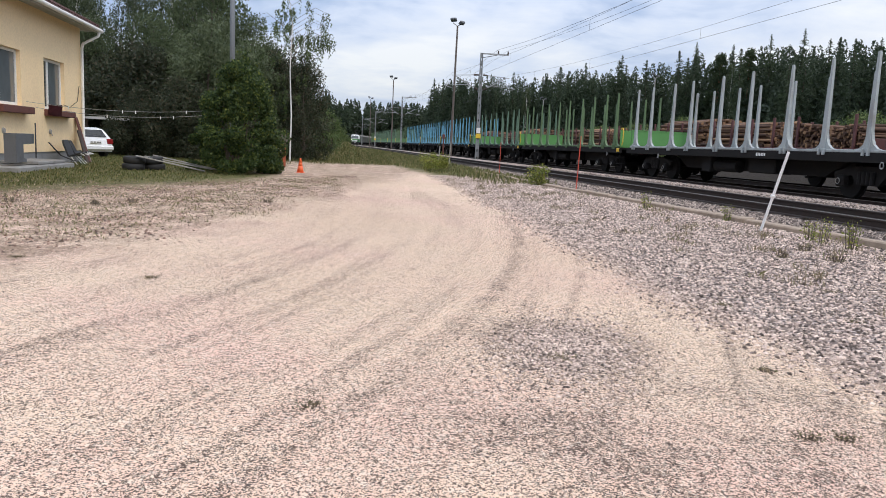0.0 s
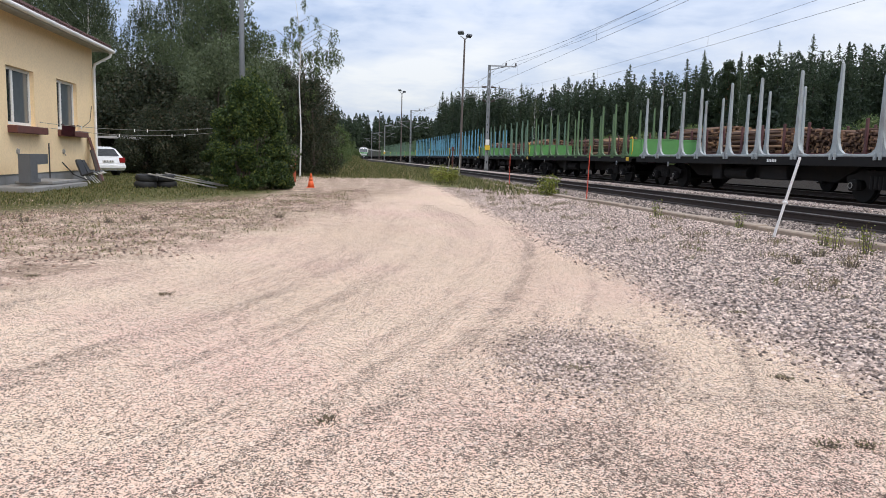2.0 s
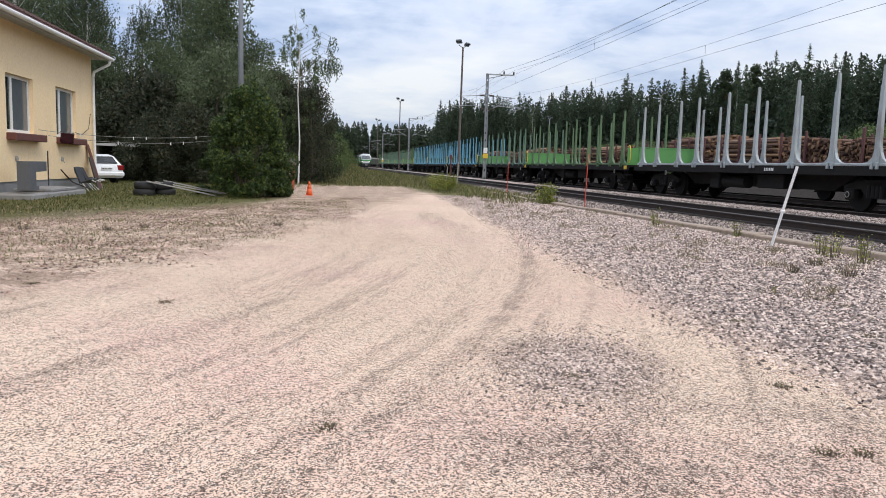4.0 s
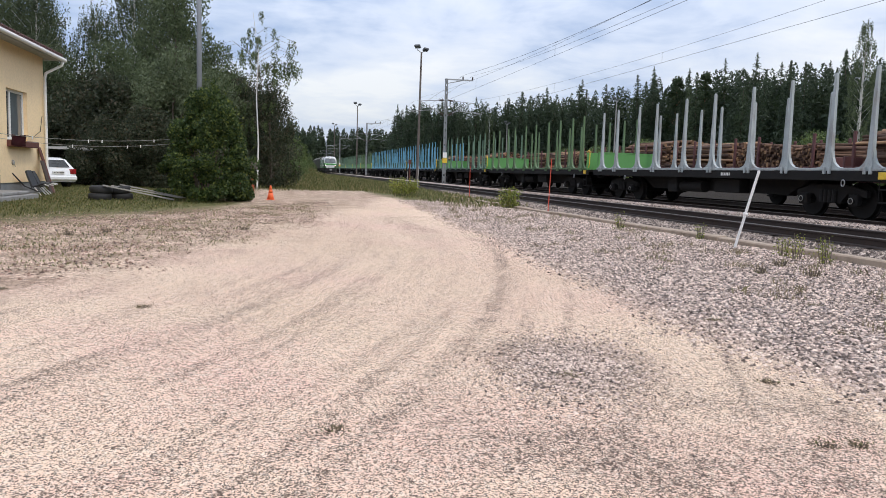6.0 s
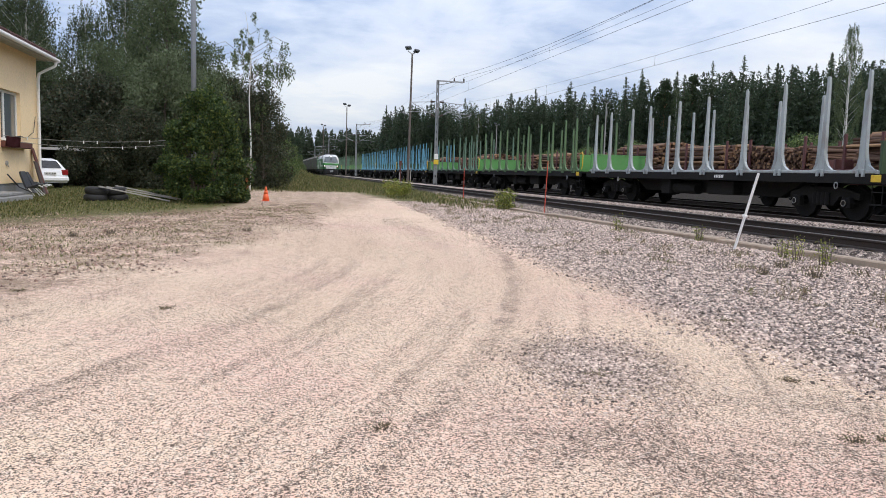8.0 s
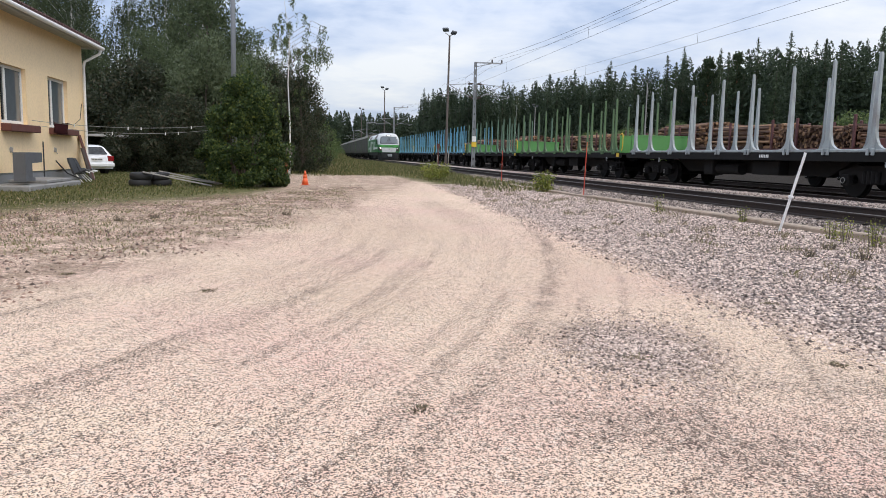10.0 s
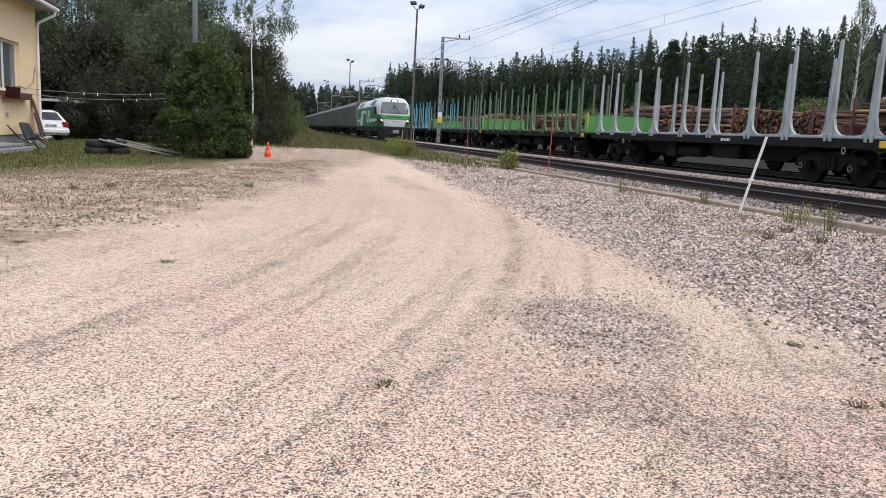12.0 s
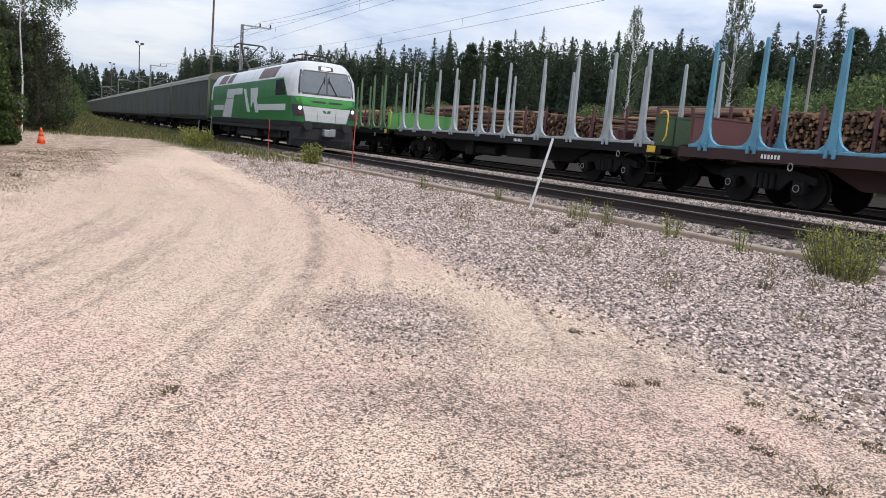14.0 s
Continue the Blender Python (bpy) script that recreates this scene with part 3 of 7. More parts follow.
def build_strip():
    """The trodden gravel between the tracks, and the ground past the siding."""
    bm = bmesh.new()
    ys = np.arange(-30, 321, 10.0)
    rows = [[bm.verts.new((x, y, z)) for x, z in ((12.15, 0.10), (12.5, 0.285), (13.35, 0.31), (14.2, 0.29), (14.55, 0.10))] for y in ys]
    for a, b in zip(rows, rows[1:]):
        for k in range(4):
            bm.faces.new((a[k], a[k + 1], b[k + 1], b[k]))
    ob = part("gravel_strip", bm, worn("grey_grit", (0.38, 0.305, 0.255), (0.22, 0.175, 0.145), 6.0, 0.95, bump=0.6), None)
    tagged(ob, "strip of trodden grey gravel between the two tracks", "gravel path", kind="structure")


build_strip()


def kerb_x(y):
    return 8.86 - 0.034 * (y - 5.0) if y < 24 else 8.21


def build_kerb():
    """Low edge of concrete slabs laid end to end, partly sunken and crooked."""
    root = thing("platform_edge", pose(0, 0, 0), "low weathered concrete edging along the track ballast", "kerb", kind="structure")
    y, r = -6.0, random.Random(4)
    bm = bmesh.new()
    box(bm, -0.13, 0.13, -0.985, 0.985, -0.16, 0.08, 0.02)
    first = None
    while y < 34:
        m = pose(kerb_x(y + 1) + r.uniform(-0.015, 0.015), y + 1, 0.105 + r.uniform(-0.018, 0.012), r.uniform(-0.4, 0.4), r.uniform(-3, 3), 1.9 + r.uniform(-0.5, 0.5) if y < 23 else r.uniform(-0.5, 0.5))
        if first is None:
            first = part("kerb_stone", bm, M["kerb"], root)
            first.matrix_basis = m
        else:
            share("kerb_stone", first, m)
        y += 2.0


build_kerb()


# ---- timber wagons on the siding ----
WAGON, PITCH = 16.7, 17.4


def wheelset(bm, y, z=0.46, r=0.46, gauge=0.76):
    for s in (-1, 1):
        rod(bm, (s * (gauge + 0.06), y, z), (s * (gauge - 0.07), y, z), r - 0.02, r - 0.02, 20)
        rod(bm, (s * (gauge - 0.055), y, z), (s * (gauge - 0.085), y, z), r + 0.025, r + 0.025, 20)
        rod(bm, (s * (gauge + 0.05), y, z), (s * (gauge + 0.30), y, z), 0.11, 0.10, 10)
    rod(bm, (-gauge, y, z), (gauge, y, z), 0.085, 0.085, 8)


def bogie(parent, y, mat):
    """Two wheelsets in a cast frame with springs and axle boxes."""
    bm = bmesh.new()
    for s in (-1, 1):
        x0, x1 = (0.93, 1.05) if s > 0 else (-1.05, -0.93)
        prism(bm, [(y - 1.25, 0.55), (y - 1.25, 0.70), (y - 0.75, 0.82), (y - 0.35, 0.86), (y + 0.35, 0.86), (y + 0.75, 0.82), (y + 1.25, 0.70), (y + 1.25, 0.55), (y + 0.6, 0.62), (y + 0.38, 0.38), (y - 0.38, 0.38), (y - 0.6, 0.62)], "x", x0, x1)
        for d in (-0.22, -0.07, 0.08, 0.23):
            rod(bm, (s * 1.10, y + d, 0.40), (s * 1.10, y + d, 0.72), 0.06, 0.06, 8)
        for d in (-0.9, 0.9):
            if s < 0:
                ring = bmesh.new()
                tube(ring, [(-1.207, y + d + 0.075 * math.cos(q * math.tau / 12), 0.46 + 0.075 * math.sin(q * math.tau / 12)) for q in range(12)] + [(-1.207, y + d + 0.075, 0.46)], 0.009, 5)
                part("axle_cap", ring, M["polewood"], parent, "pale worn ring on the axle end")
            box(bm, min(s * 0.98, s * 1.16), max(s * 0.98, s * 1.16), y + d - 0.15, y + d + 0.15, 0.32, 0.62, 0.03)
            rod(bm, (s * 1.16, y + d, 0.46), (s * 1.20, y + d, 0.46), 0.10, 0.09, 12)
    box(bm, -1.0, 1.0, y - 0.25, y + 0.25, 0.5, 0.85)
    part("bogie", bm, mat, parent)
    for d in (-0.9, 0.9):
        bm = bmesh.new()
        wheelset(bm, y + d)
        part("wheelset", bm, mat, parent, "worn steel wheels on an axle")


def stake_pair(bm, y, side, z0=1.20, z1=3.66):
    """One tall tapered stake with its wide curved foot, on the side given."""
    s = side
    xo = s * 1.40
    for lo, hi, w0, w1, t0, t1 in ((z0 + 0.02, z0 + 0.55, 0.105, 0.074, 0.055, 0.048), (z0 + 0.55, z1 - 0.05, 0.074, 0.040, 0.048, 0.032), (z1 - 0.05, z1, 0.040, 0.028, 0.032, 0.024)):
        def ring(z, w, t):
            lean = -s * (z - z0) * 0.012
            return [bm.verts.new((xo + lean + a * t - s * t, y + b * w, z)) for a, b in ((-1, -1), (1, -1), (1, 1), (-1, 1))]
        a, b = ring(lo, w0, t0), ring(hi, w1, t1)
        for k in range(4):
            bm.faces.new((a[k], a[(k + 1) % 4], b[(k + 1) % 4], b[k]))
        bm.faces.new(a[::-1])
        bm.faces.new(b)
    # curved web in each direction along the deck edge
    for d in (-1, 1):
        pts = [(y + d * 0.08, z0 + 0.50), (y + d * 0.08, z0), (y + d * 0.50, z0), (y + d * 0.50, z0 + 0.07), (y + d * 0.32, z0 + 0.10), (y + d * 0.18, z0 + 0.20), (y + d * 0.11, z0 + 0.34)]
        prism(bm, pts if d > 0 else pts[::-1], "x", min(xo - s * 0.11, xo - s * 0.03), max(xo - s * 0.11, xo - s * 0.03))
    # crossbar from stake to stake keeps the pair together
    for d in (-0.09, 0.09):
        box(bm, min(xo - s * 0.02, xo + s * 0.05), max(xo - s * 0.02, xo + s * 0.05), y + d - 0.04, y + d + 0.04, z0 - 0.08, z0 + 0.10, 0.01)


STAKES = [0.75, 2.1, 3.75, 5.45, 7.45, 9.2, 11.25, 12.65, 14.55, 15.95]


def build_timber_wagon():
    """Flat wagon with end boards and ten pairs of stakes, from its end at y = 0; the first of the rake."""
    def make(name, label, stake, board, frame_mat, index, lettering):
        root = thing(name, pose(SIDING, 14.1 + PITCH * index, RAIL_TOP), label, "freight wagon", "timber wagons on the siding")
        bm = bmesh.new()
        prism(bm, [(-1.40, 0.96), (-1.32, 0.96), (-1.32, 1.12), (1.32, 1.12), (1.32, 0.96), (1.40, 0.96), (1.40, 1.20), (-1.40, 1.20)], "y", 0.0, WAGON)
        part("underframe", bm, frame_mat, root, "dark sooty steel frame")
        for nm, dims in (("brake_box", (-1.1, -0.5, 6.2, 7.6, 0.50, 0.95)), ("tool_box", (0.5, 1.1, 7.0, 8.2, 0.50, 0.95)), ("valve_box", (-1.15, -0.7, 9.9, 10.5, 0.42, 0.98))):
            bm = bmesh.new()
            box(bm, *dims, 0.03)
            part(nm, bm, frame_mat, root)
        bm = bmesh.new()
        rod(bm, (-0.9, 8.4, 0.66), (-0.9, 9.8, 0.66), 0.20, 0.20, 14)
        part("brake_cylinder", bm, frame_mat, root)
        bm = bmesh.new()
        prism(bm, [(3.4, 1.0), (4.4, 0.52), (WAGON - 4.4, 0.52), (WAGON - 3.4, 1.0)], "x", -0.75, 0.75)
        part("centre_sill", bm, frame_mat, root)
        for y in (2.35, WAGON - 2.35):
            bogie(root, y, M["frame_black"])
        for e, d in ((0.0, -1), (WAGON, 1)):
            for s in (-0.875, 0.875):
                bm = bmesh.new()
                rod(bm, (s, e, 1.05), (s, e + d * 0.30, 1.05), 0.09, 0.09, 12)
                rod(bm, (s, e + d * 0.30, 1.05), (s, e + d * 0.345, 1.05), 0.22, 0.20, 16)
                part("buffer", bm, frame_mat, root)
            bm = bmesh.new()
            box(bm, -0.12, 0.12, min(e, e + d * 0.32), max(e, e + d * 0.32), 0.93, 1.15, 0.02)
            part("coupler", bm, frame_mat, root)
        # end boards with ribs
        for e, d in ((0.28, 1), (WAGON - 0.28, -1)):
            bm = bmesh.new()
            box(bm, -1.32, 1.32, e - 0.03, e + 0.03, 1.20, 1.93, 0.008)
            for x in (-1.30, -0.65, 0.0, 0.65, 1.30):
                box(bm, x - 0.03, x + 0.03, e - d * 0.035 - 0.03, e - d * 0.035 + 0.03, 1.20, 1.93)
            box(bm, -1.34, 1.34, e - 0.045, e + 0.045, 1.932, 1.975)
            part("end_board", bm, board if d < 0 or index else M["panel_dark"] if index == 0 else board, root, "low painted end board")
        bm = bmesh.new()
        tube(bm, [(-1.38, 0.10, 2.0), (-1.38, 0.02, 2.06), (-1.38, -0.12, 2.06), (-1.38, -0.18, 1.95), (-1.38, -0.18, 1.45), (-1.38, -0.08, 1.30)], 0.02, 6)
        part("handrail", bm, M["yellow"], root, "yellow bent handrail")
        bm = bmesh.new()
        box(bm, -1.42, -1.37, 0.12, 0.42, 1.0, 1.17, 0.01)
        part("corner_plate", bm, M["yellow"], root, "yellow corner plate")
        bm = bmesh.new()
        for z in (0.45, 0.75):
            box(bm, -1.40, -1.10, 0.05, 0.40, z, z + 0.03)
        for y in (0.07, 0.38):
            rod(bm, (-1.38, y, 0.45), (-1.38, y, 1.0), 0.012, 0.012, 6)
        part("step", bm, frame_mat, root)
        for s in (-1, 1):
            bm = bmesh.new()
            box(bm, min(s * 1.40, s * 1.28), max(s * 1.40, s * 1.28), 0.35, WAGON - 0.35, 1.205, 1.275, 0.01)
            part("side_sill", bm, stake, root, "painted edge beam along the deck")
            for y in STAKES:
                bm = bmesh.new()
                stake_pair(bm, y, s)
                part("stake", bm, stake, root, "tall tapered steel stake")
        for y in (1.5, WAGON - 3.2):
            bm = bmesh.new()
            for k in range(10):
                a0, a1 = k * math.tau / 10, (k + 1) * math.tau / 10
                rod(bm, (-1.42, y + 0.06 * math.cos(a0), 0.90 + 0.08 * math.sin(a0)), (-1.42, y + 0.06 * math.cos(a1), 0.90 + 0.08 * math.sin(a1)), 0.014, 0.014, 6)
            part("lashing_ring", bm, M["galvanised"], root, "pale steel ring hanging from the frame")
        if lettering:
            for y in lettering:
                bm = bmesh.new()
                for q in range(6):
                    box(bm, -1.408, -1.4015, y + q * 0.085, y + q * 0.085 + 0.05, 1.04, 1.13)
                part("lettering", bm, M["white"], root, "faint white painted marking")
        return root
    make("timber_wagon", "black flat wagon with pale grey stakes and green end boards", M["steel_grey"], M["panel_green"], M["frame_black"], 0, (6.3,))
    make("timber_wagon", "brown flat wagon with chipped blue stakes and wine-brown end boards", M["steel_blue"], M["panel_brown"], M["frame_brown"], -1, (WAGON - 2.9,))
    olive = make("timber_wagon", "black flat wagon with olive green stakes and bright green end boards", M["steel_olive"], M["panel_green"], M["frame_black"], 1, ())
    sea = make("timber_wagon", "black flat wagon with sea-green stakes and bright green end boards", M["steel_green"], M["panel_green"], M["frame_black"], 2, ())
    blue = make("timber_wagon", "black flat wagon with light blue stakes", M["steel_blue"], M["panel_dark"], M["frame_black"], 3, ())
    for k in (4, 5):
        copy_thing(blue, pose(SIDING, 14.1 + PITCH * k, RAIL_TOP))
    for k, src in ((6, olive), (7, sea), (8, sea), (9, sea), (10, olive)):
        copy_thing(src, pose(SIDING, 14.1 + PITCH * k, RAIL_TOP))


build_timber_wagon()


# ---- the moving train ----
LOCO = 18.98
ZS = [0.95, 1.15, 1.5, 1.9, 2.1, 2.25, 2.5, 2.9, 3.1, 3.3, 3.5, 3.68, 3.79, 3.85]
WS = [1.44, 1.49, 1.50, 1.50, 1.50, 1.50, 1.495, 1.485, 1.46, 1.37, 1.26, 1.13, 0.98, 0.72]
FS = [0.06, 0.02, 0.0, 0.01, 0.03, 0.06, 0.13, 0.25, 0.31, 0.38, 0.46, 0.56, 0.72, 1.10]


def loco_front(x, z):
    """How far the nose lies back at x across and z up."""
    w, f = np.interp(z, ZS, WS), np.interp(z, ZS, FS)
    r = min(1.0, abs(x) / w)
    return f + 0.07 * r * r + 0.46 * max(0.0, (r - 0.74) / 0.26) ** 2


def loco_shell(bm, zs):
    """The skin between the heights given: nose, two sides and the other nose."""
    rings = []
    for z in zs:
        w = float(np.interp(z, ZS, WS))
        us = [math.sin(k * math.pi / 2 / 9) for k in range(-9, 10)]
        front = [(u * w, loco_front(u * w, z), z) for u in us]
        back = [(-x, LOCO - y, zz) for x, y, zz in front]
        rings.append([bm.verts.new(p) for p in front + back])
    n = len(rings[0])
    for a, b in zip(rings, rings[1:]):
        for k in range(n):
            bm.faces.new((a[k], a[(k + 1) % n], b[(k + 1) % n], b[k]))
    return rings


def nose_patch(bm, outline, depth=0.02, cols=8):
    """A plate that lies on the nose. outline: heights from low to high, each with its left and right edge."""
    fronts, backs = [], []
    for z, x0, x1 in outline:
        xs = [x0 + (x1 - x0) * k / cols for k in range(cols + 1)]
        fronts.append([bm.verts.new((x, loco_front(x, z) - depth, z)) for x in xs])
        backs.append([bm.verts.new((x, loco_front(x, z) + 0.03, z)) for x in xs])
    rows = len(outline)
    for i in range(rows - 1):
        for k in range(cols):
            bm.faces.new((fronts[i][k], fronts[i][k + 1], fronts[i + 1][k + 1], fronts[i + 1][k]))
        bm.faces.new((fronts[i][0], fronts[i + 1][0], backs[i + 1][0], backs[i][0]))
        bm.faces.new((fronts[i][-1], backs[i][-1], backs[i + 1][-1], fronts[i + 1][-1]))
    for k in range(cols):
        bm.faces.new((fronts[0][k], backs[0][k], backs[0][k + 1], fronts[0][k + 1]))
        bm.faces.new((fronts[-1][k], fronts[-1][k + 1], backs[-1][k + 1], backs[-1][k]))


def side_patch(bm, outline, depth=0.012):
    """A plate on the side that faces the yard; outline of (y, z)."""
    def put(y, z, d):
        return bm.verts.new((-float(np.interp(z, ZS, WS)) - d, y, z))
    a = [put(y, z, depth) for y, z in outline]
    b = [put(y, z, -0.02) for y, z in outline]
    n = len(outline)
    bm.faces.new(a)
    for k in range(n):
        bm.faces.new((a[k], b[k], b[(k + 1) % n], a[(k + 1) % n]))


def build_loco():
    root = thing("electric_locomotive", pose(TRACK, 283, RAIL_TOP), "green and white electric locomotive with lit headlights and raised pantograph", "locomotive", "moving freight train")
    bm = bmesh.new()
    loco_shell(bm, [1.18, 1.3, 1.5, 1.9, 2.1, 2.25])
    body = part("body", bm, M["loco_green"], root, "deep green lower body", True)
    bm = bmesh.new()
    rings = loco_shell(bm, [2.25, 2.5, 2.9, 3.1, 3.3, 3.5, 3.68, 3.79, 3.85])
    bm.faces.new(rings[-1])
    roof = part("roof", bm, M["loco_white"], root, "dirty white cab and roof", smooth=True)
    bm = bmesh.new()
    loco_shell(bm, [0.95, 1.05, 1.18])
    part("skirt", bm, M["loco_dark"], root, "dusty dark skirt below the body")
    # side livery
    bm = bmesh.new()
    side_patch(bm, [(0.95, 2.25), (LOCO - 1.2, 2.25), (LOCO - 1.2, 2.6), (LOCO - 1.2, 3.06), (1.75, 3.06), (1.25, 2.6)])
    part("side_panel", bm, M["loco_green"], body, "green side panel")
    bm = bmesh.new()
    side_patch(bm, [(1.15, 2.30), (2.9, 2.30), (2.9, 2.62), (2.9, 2.98), (1.75, 2.98), (1.38, 2.62)], 0.022)
    part("cab_side_window", bm, M["glass_dark"], roof, "dark cab side window")
    for nm, outline in (("stripe", [(1.2, 1.62), (6.1, 1.62), (6.1, 1.90), (1.2, 1.90)]), ("stripe", [(9.6, 2.45), (13.6, 2.45), (13.3, 2.78), (9.6, 2.78)]), ("stripe", [(12.2, 1.22), (14.6, 1.22), (13.2, 2.775), (11.4, 2.775)]), ("stripe", [(14.4, 1.60), (17.2, 1.60), (17.2, 1.90), (14.1, 1.90)])):
        bm = bmesh.new()
        side_patch(bm, outline, 0.022)
        part(nm, bm, M["loco_white"], body, "broad white livery stripe")
    # the operator's emblem as two plain slanted bands
    for outline in ([(9.3, 2.72), (8.75, 2.72), (7.75, 1.52), (8.3, 1.52)], [(7.75, 2.72), (6.35, 2.72), (6.1, 2.40), (6.35, 2.10), (5.95, 1.50), (6.5, 1.50), (7.05, 2.10), (7.5, 1.75)]):
        bm = bmesh.new()
        side_patch(bm, outline, 0.022)
        part("emblem", bm, M["loco_white"], body, "white emblem band")
    for y0, y1 in ((3.3, 6.4), (12.6, 13.8), (14.3, 16.2)):
        bm = bmesh.new()
        vs = []
        for z in (3.14, 3.3, 3.5, 3.67):
            x = -float(np.interp(z, ZS, WS)) - 0.015
            vs.append((bm.verts.new((x, y0, z)), bm.verts.new((x, y1, z))))
        for a, b in zip(vs, vs[1:]):
            bm.faces.new((a[0], a[1], b[1], b[0]))
        part("roof_hatch", bm, M["roof_brown"], roof, "sooty brown roof hatch")
    bm = bmesh.new()
    side_patch(bm, [(2.45, 1.05), (2.5, 1.05), (2.5, 2.96), (2.45, 2.96)], 0.006)
    side_patch(bm, [(3.25, 1.05), (3.3, 1.05), (3.3, 2.96), (3.25, 2.96)], 0.006)
    part("door_seam", bm, M["loco_dark"], body)
    # nose
    bm = bmesh.new()
    nose_patch(bm, [(2.36, -1.24, 1.24), (2.5, -1.25, 1.25), (2.9, -1.21, 1.21), (3.1, -1.18, 1.18), (3.40, -1.12, 1.12)], 0.012, 14)
    part("windscreen_frame", bm, M["plastic"], roof, "black windscreen surround")
    for x0, x1 in ((-1.18, -0.04), (0.04, 1.18)):
        bm = bmesh.new()
        k = 0.94
        nose_patch(bm, [(2.43, x0, x1), (2.6, x0, x1), (2.9, x0 * 0.985, x1 * 0.985), (3.34, x0 * k, x1 * k)], 0.022, 8)
        part("windscreen", bm, M["glass_cab"], roof, "pale reflecting windscreen pane")
    bm = bmesh.new()
    nose_patch(bm, [(3.43, -0.34, 0.34), (3.50, -0.34, 0.34), (3.62, -0.32, 0.32)], 0.012, 4)
    part("lamp_surround", bm, M["plastic"], roof, "dark surround of the upper headlight")
    bm = bmesh.new()
    nose_patch(bm, [(3.46, -0.21, 0.21), (3.52, -0.21, 0.21), (3.58, -0.20, 0.20)], 0.022, 4)
    part("top_headlight", bm, M["destination"], roof, "lit upper headlight")
    bm = bmesh.new()
    nose_patch(bm, [(1.86, -0.62, 0.62), (1.95, -1.10, 1.10), (2.05, -1.30, 1.30), (2.22, -1.36, 1.36)], 0.018, 14)
    part("nose_band", bm, M["loco_bright"], body, "bright green nose band")
    for s in (-1, 1):
        bm = bmesh.new()
        nose_patch(bm, [(2.02, min(s * 0.08, s * 0.60), max(s * 0.08, s * 0.60)), (2.10, min(s * 0.06, s * 0.78), max(s * 0.06, s * 0.78))], 0.03, 4)
        part("nose_vent", bm, M["plastic"], body, "dark air slot")
        bm = bmesh.new()
        a, b = 0.42, 1.08
        nose_patch(bm, [(1.22, min(s * a, s * 0.92), max(s * a, s * 0.92)), (1.5, min(s * a, s * 0.98), max(s * a, s * 0.98)), (1.84, min(s * a, s * b), max(s * a, s * b))], 0.02, 6)
        part("nose_panel", bm, M["loco_white"], body, "white nose panel")
        bm = bmesh.new()
        nose_patch(bm, [(1.42, min(s * 1.02, s * 1.40), max(s * 1.02, s * 1.40)), (1.65, min(s * 1.06, s * 1.44), max(s * 1.06, s * 1.44)), (1.90, min(s * 1.13, s * 1.46), max(s * 1.13, s * 1.46))], 0.025, 6)
        cluster = part("lamp_housing", bm, M["plastic"], body, "black lamp housing")
        bm = bmesh.new()
        y = loco_front(1.19, 1.76)
        rod(bm, (s * 1.19, y - 0.02, 1.76), (s * 1.19, y - 0.05, 1.76), 0.072, 0.068, 16)
        part("headlight", bm, M["headlight"], cluster, "glowing round headlight")
        bm = bmesh.new()
        y = loco_front(1.2, 1.54)
        rod(bm, (s * 1.20, y - 0.02, 1.54), (s * 1.20, y - 0.045, 1.54), 0.065, 0.06, 14)
        part("tail_lamp", bm, M["tail_light"], cluster, "unlit red tail lamp")
    bm = bmesh.new()
    nose_patch(bm, [(1.22, -0.40, 0.40), (1.5, -0.40, 0.40), (1.84, -0.42, 0.42)], 0.016, 6)
    part("nose_panel", bm, M["loco_white"], body, "white nose panel with a small emblem")
    bm = bmesh.new()
    nose_patch(bm, [(1.62, -0.14, -0.02), (1.72, -0.20, -0.08)], 0.03, 2)
    nose_patch(bm, [(1.62, 0.02, 0.14), (1.72, 0.02, 0.18)], 0.03, 2)
    part("emblem", bm, M["loco_green"], body, "small green emblem")
    for s in (-1, 1):
        bm = bmesh.new()
        base = Vector((s * 0.45, loco_front(s * 0.45, 2.38) - 0.05, 2.38))
        tip = Vector((s * 0.10, loco_front(s * 0.10, 3.05) - 0.06, 3.05))
        rod(bm, base, tip, 0.018, 0.014, 6)
        rod(bm, tip + Vector((0, -0.02, -0.55)), tip + Vector((0, -0.005, 0.12)), 0.02, 0.02, 6)
        part("wiper", bm, M["black"], roof)
    # underframe, plough, coupling
    bm = bmesh.new()
    box(bm, -1.42, 1.42, 0.5, LOCO - 0.5, 0.72, 0.96, 0.03)
    box(bm, -1.25, 1.25, 7.2, 11.8, 0.28, 0.74, 0.05)
    part("underframe", bm, M["loco_dark"], root, "dark dusty underframe")
    for e, d in ((0.0, 1), (LOCO, -1)):
        bm = bmesh.new()
        prof = [(-1.40, 0.35), (-1.15, 0.06), (1.15, 0.06), (1.40, 0.35)]
        low = [bm.verts.new((x, e + d * (a + 0.10), 0.13)) for x, a in prof]
        mid = [bm.verts.new((x, e + d * (a - 0.02), 0.45)) for x, a in prof]
        top = [bm.verts.new((x, e + d * (a + 0.05), 0.96)) for x, a in prof]
        back = [bm.verts.new((x, e + d * 0.75, z)) for z in (0.13, 0.96) for x in (-1.40, 1.40)]
        for r0, r1 in ((low, mid), (mid, top)):
            for k in range(3):
                bm.faces.new((r0[k], r0[k + 1], r1[k + 1], r1[k]))
        bm.faces.new((low[0], mid[0], top[0], back[2], back[0]))
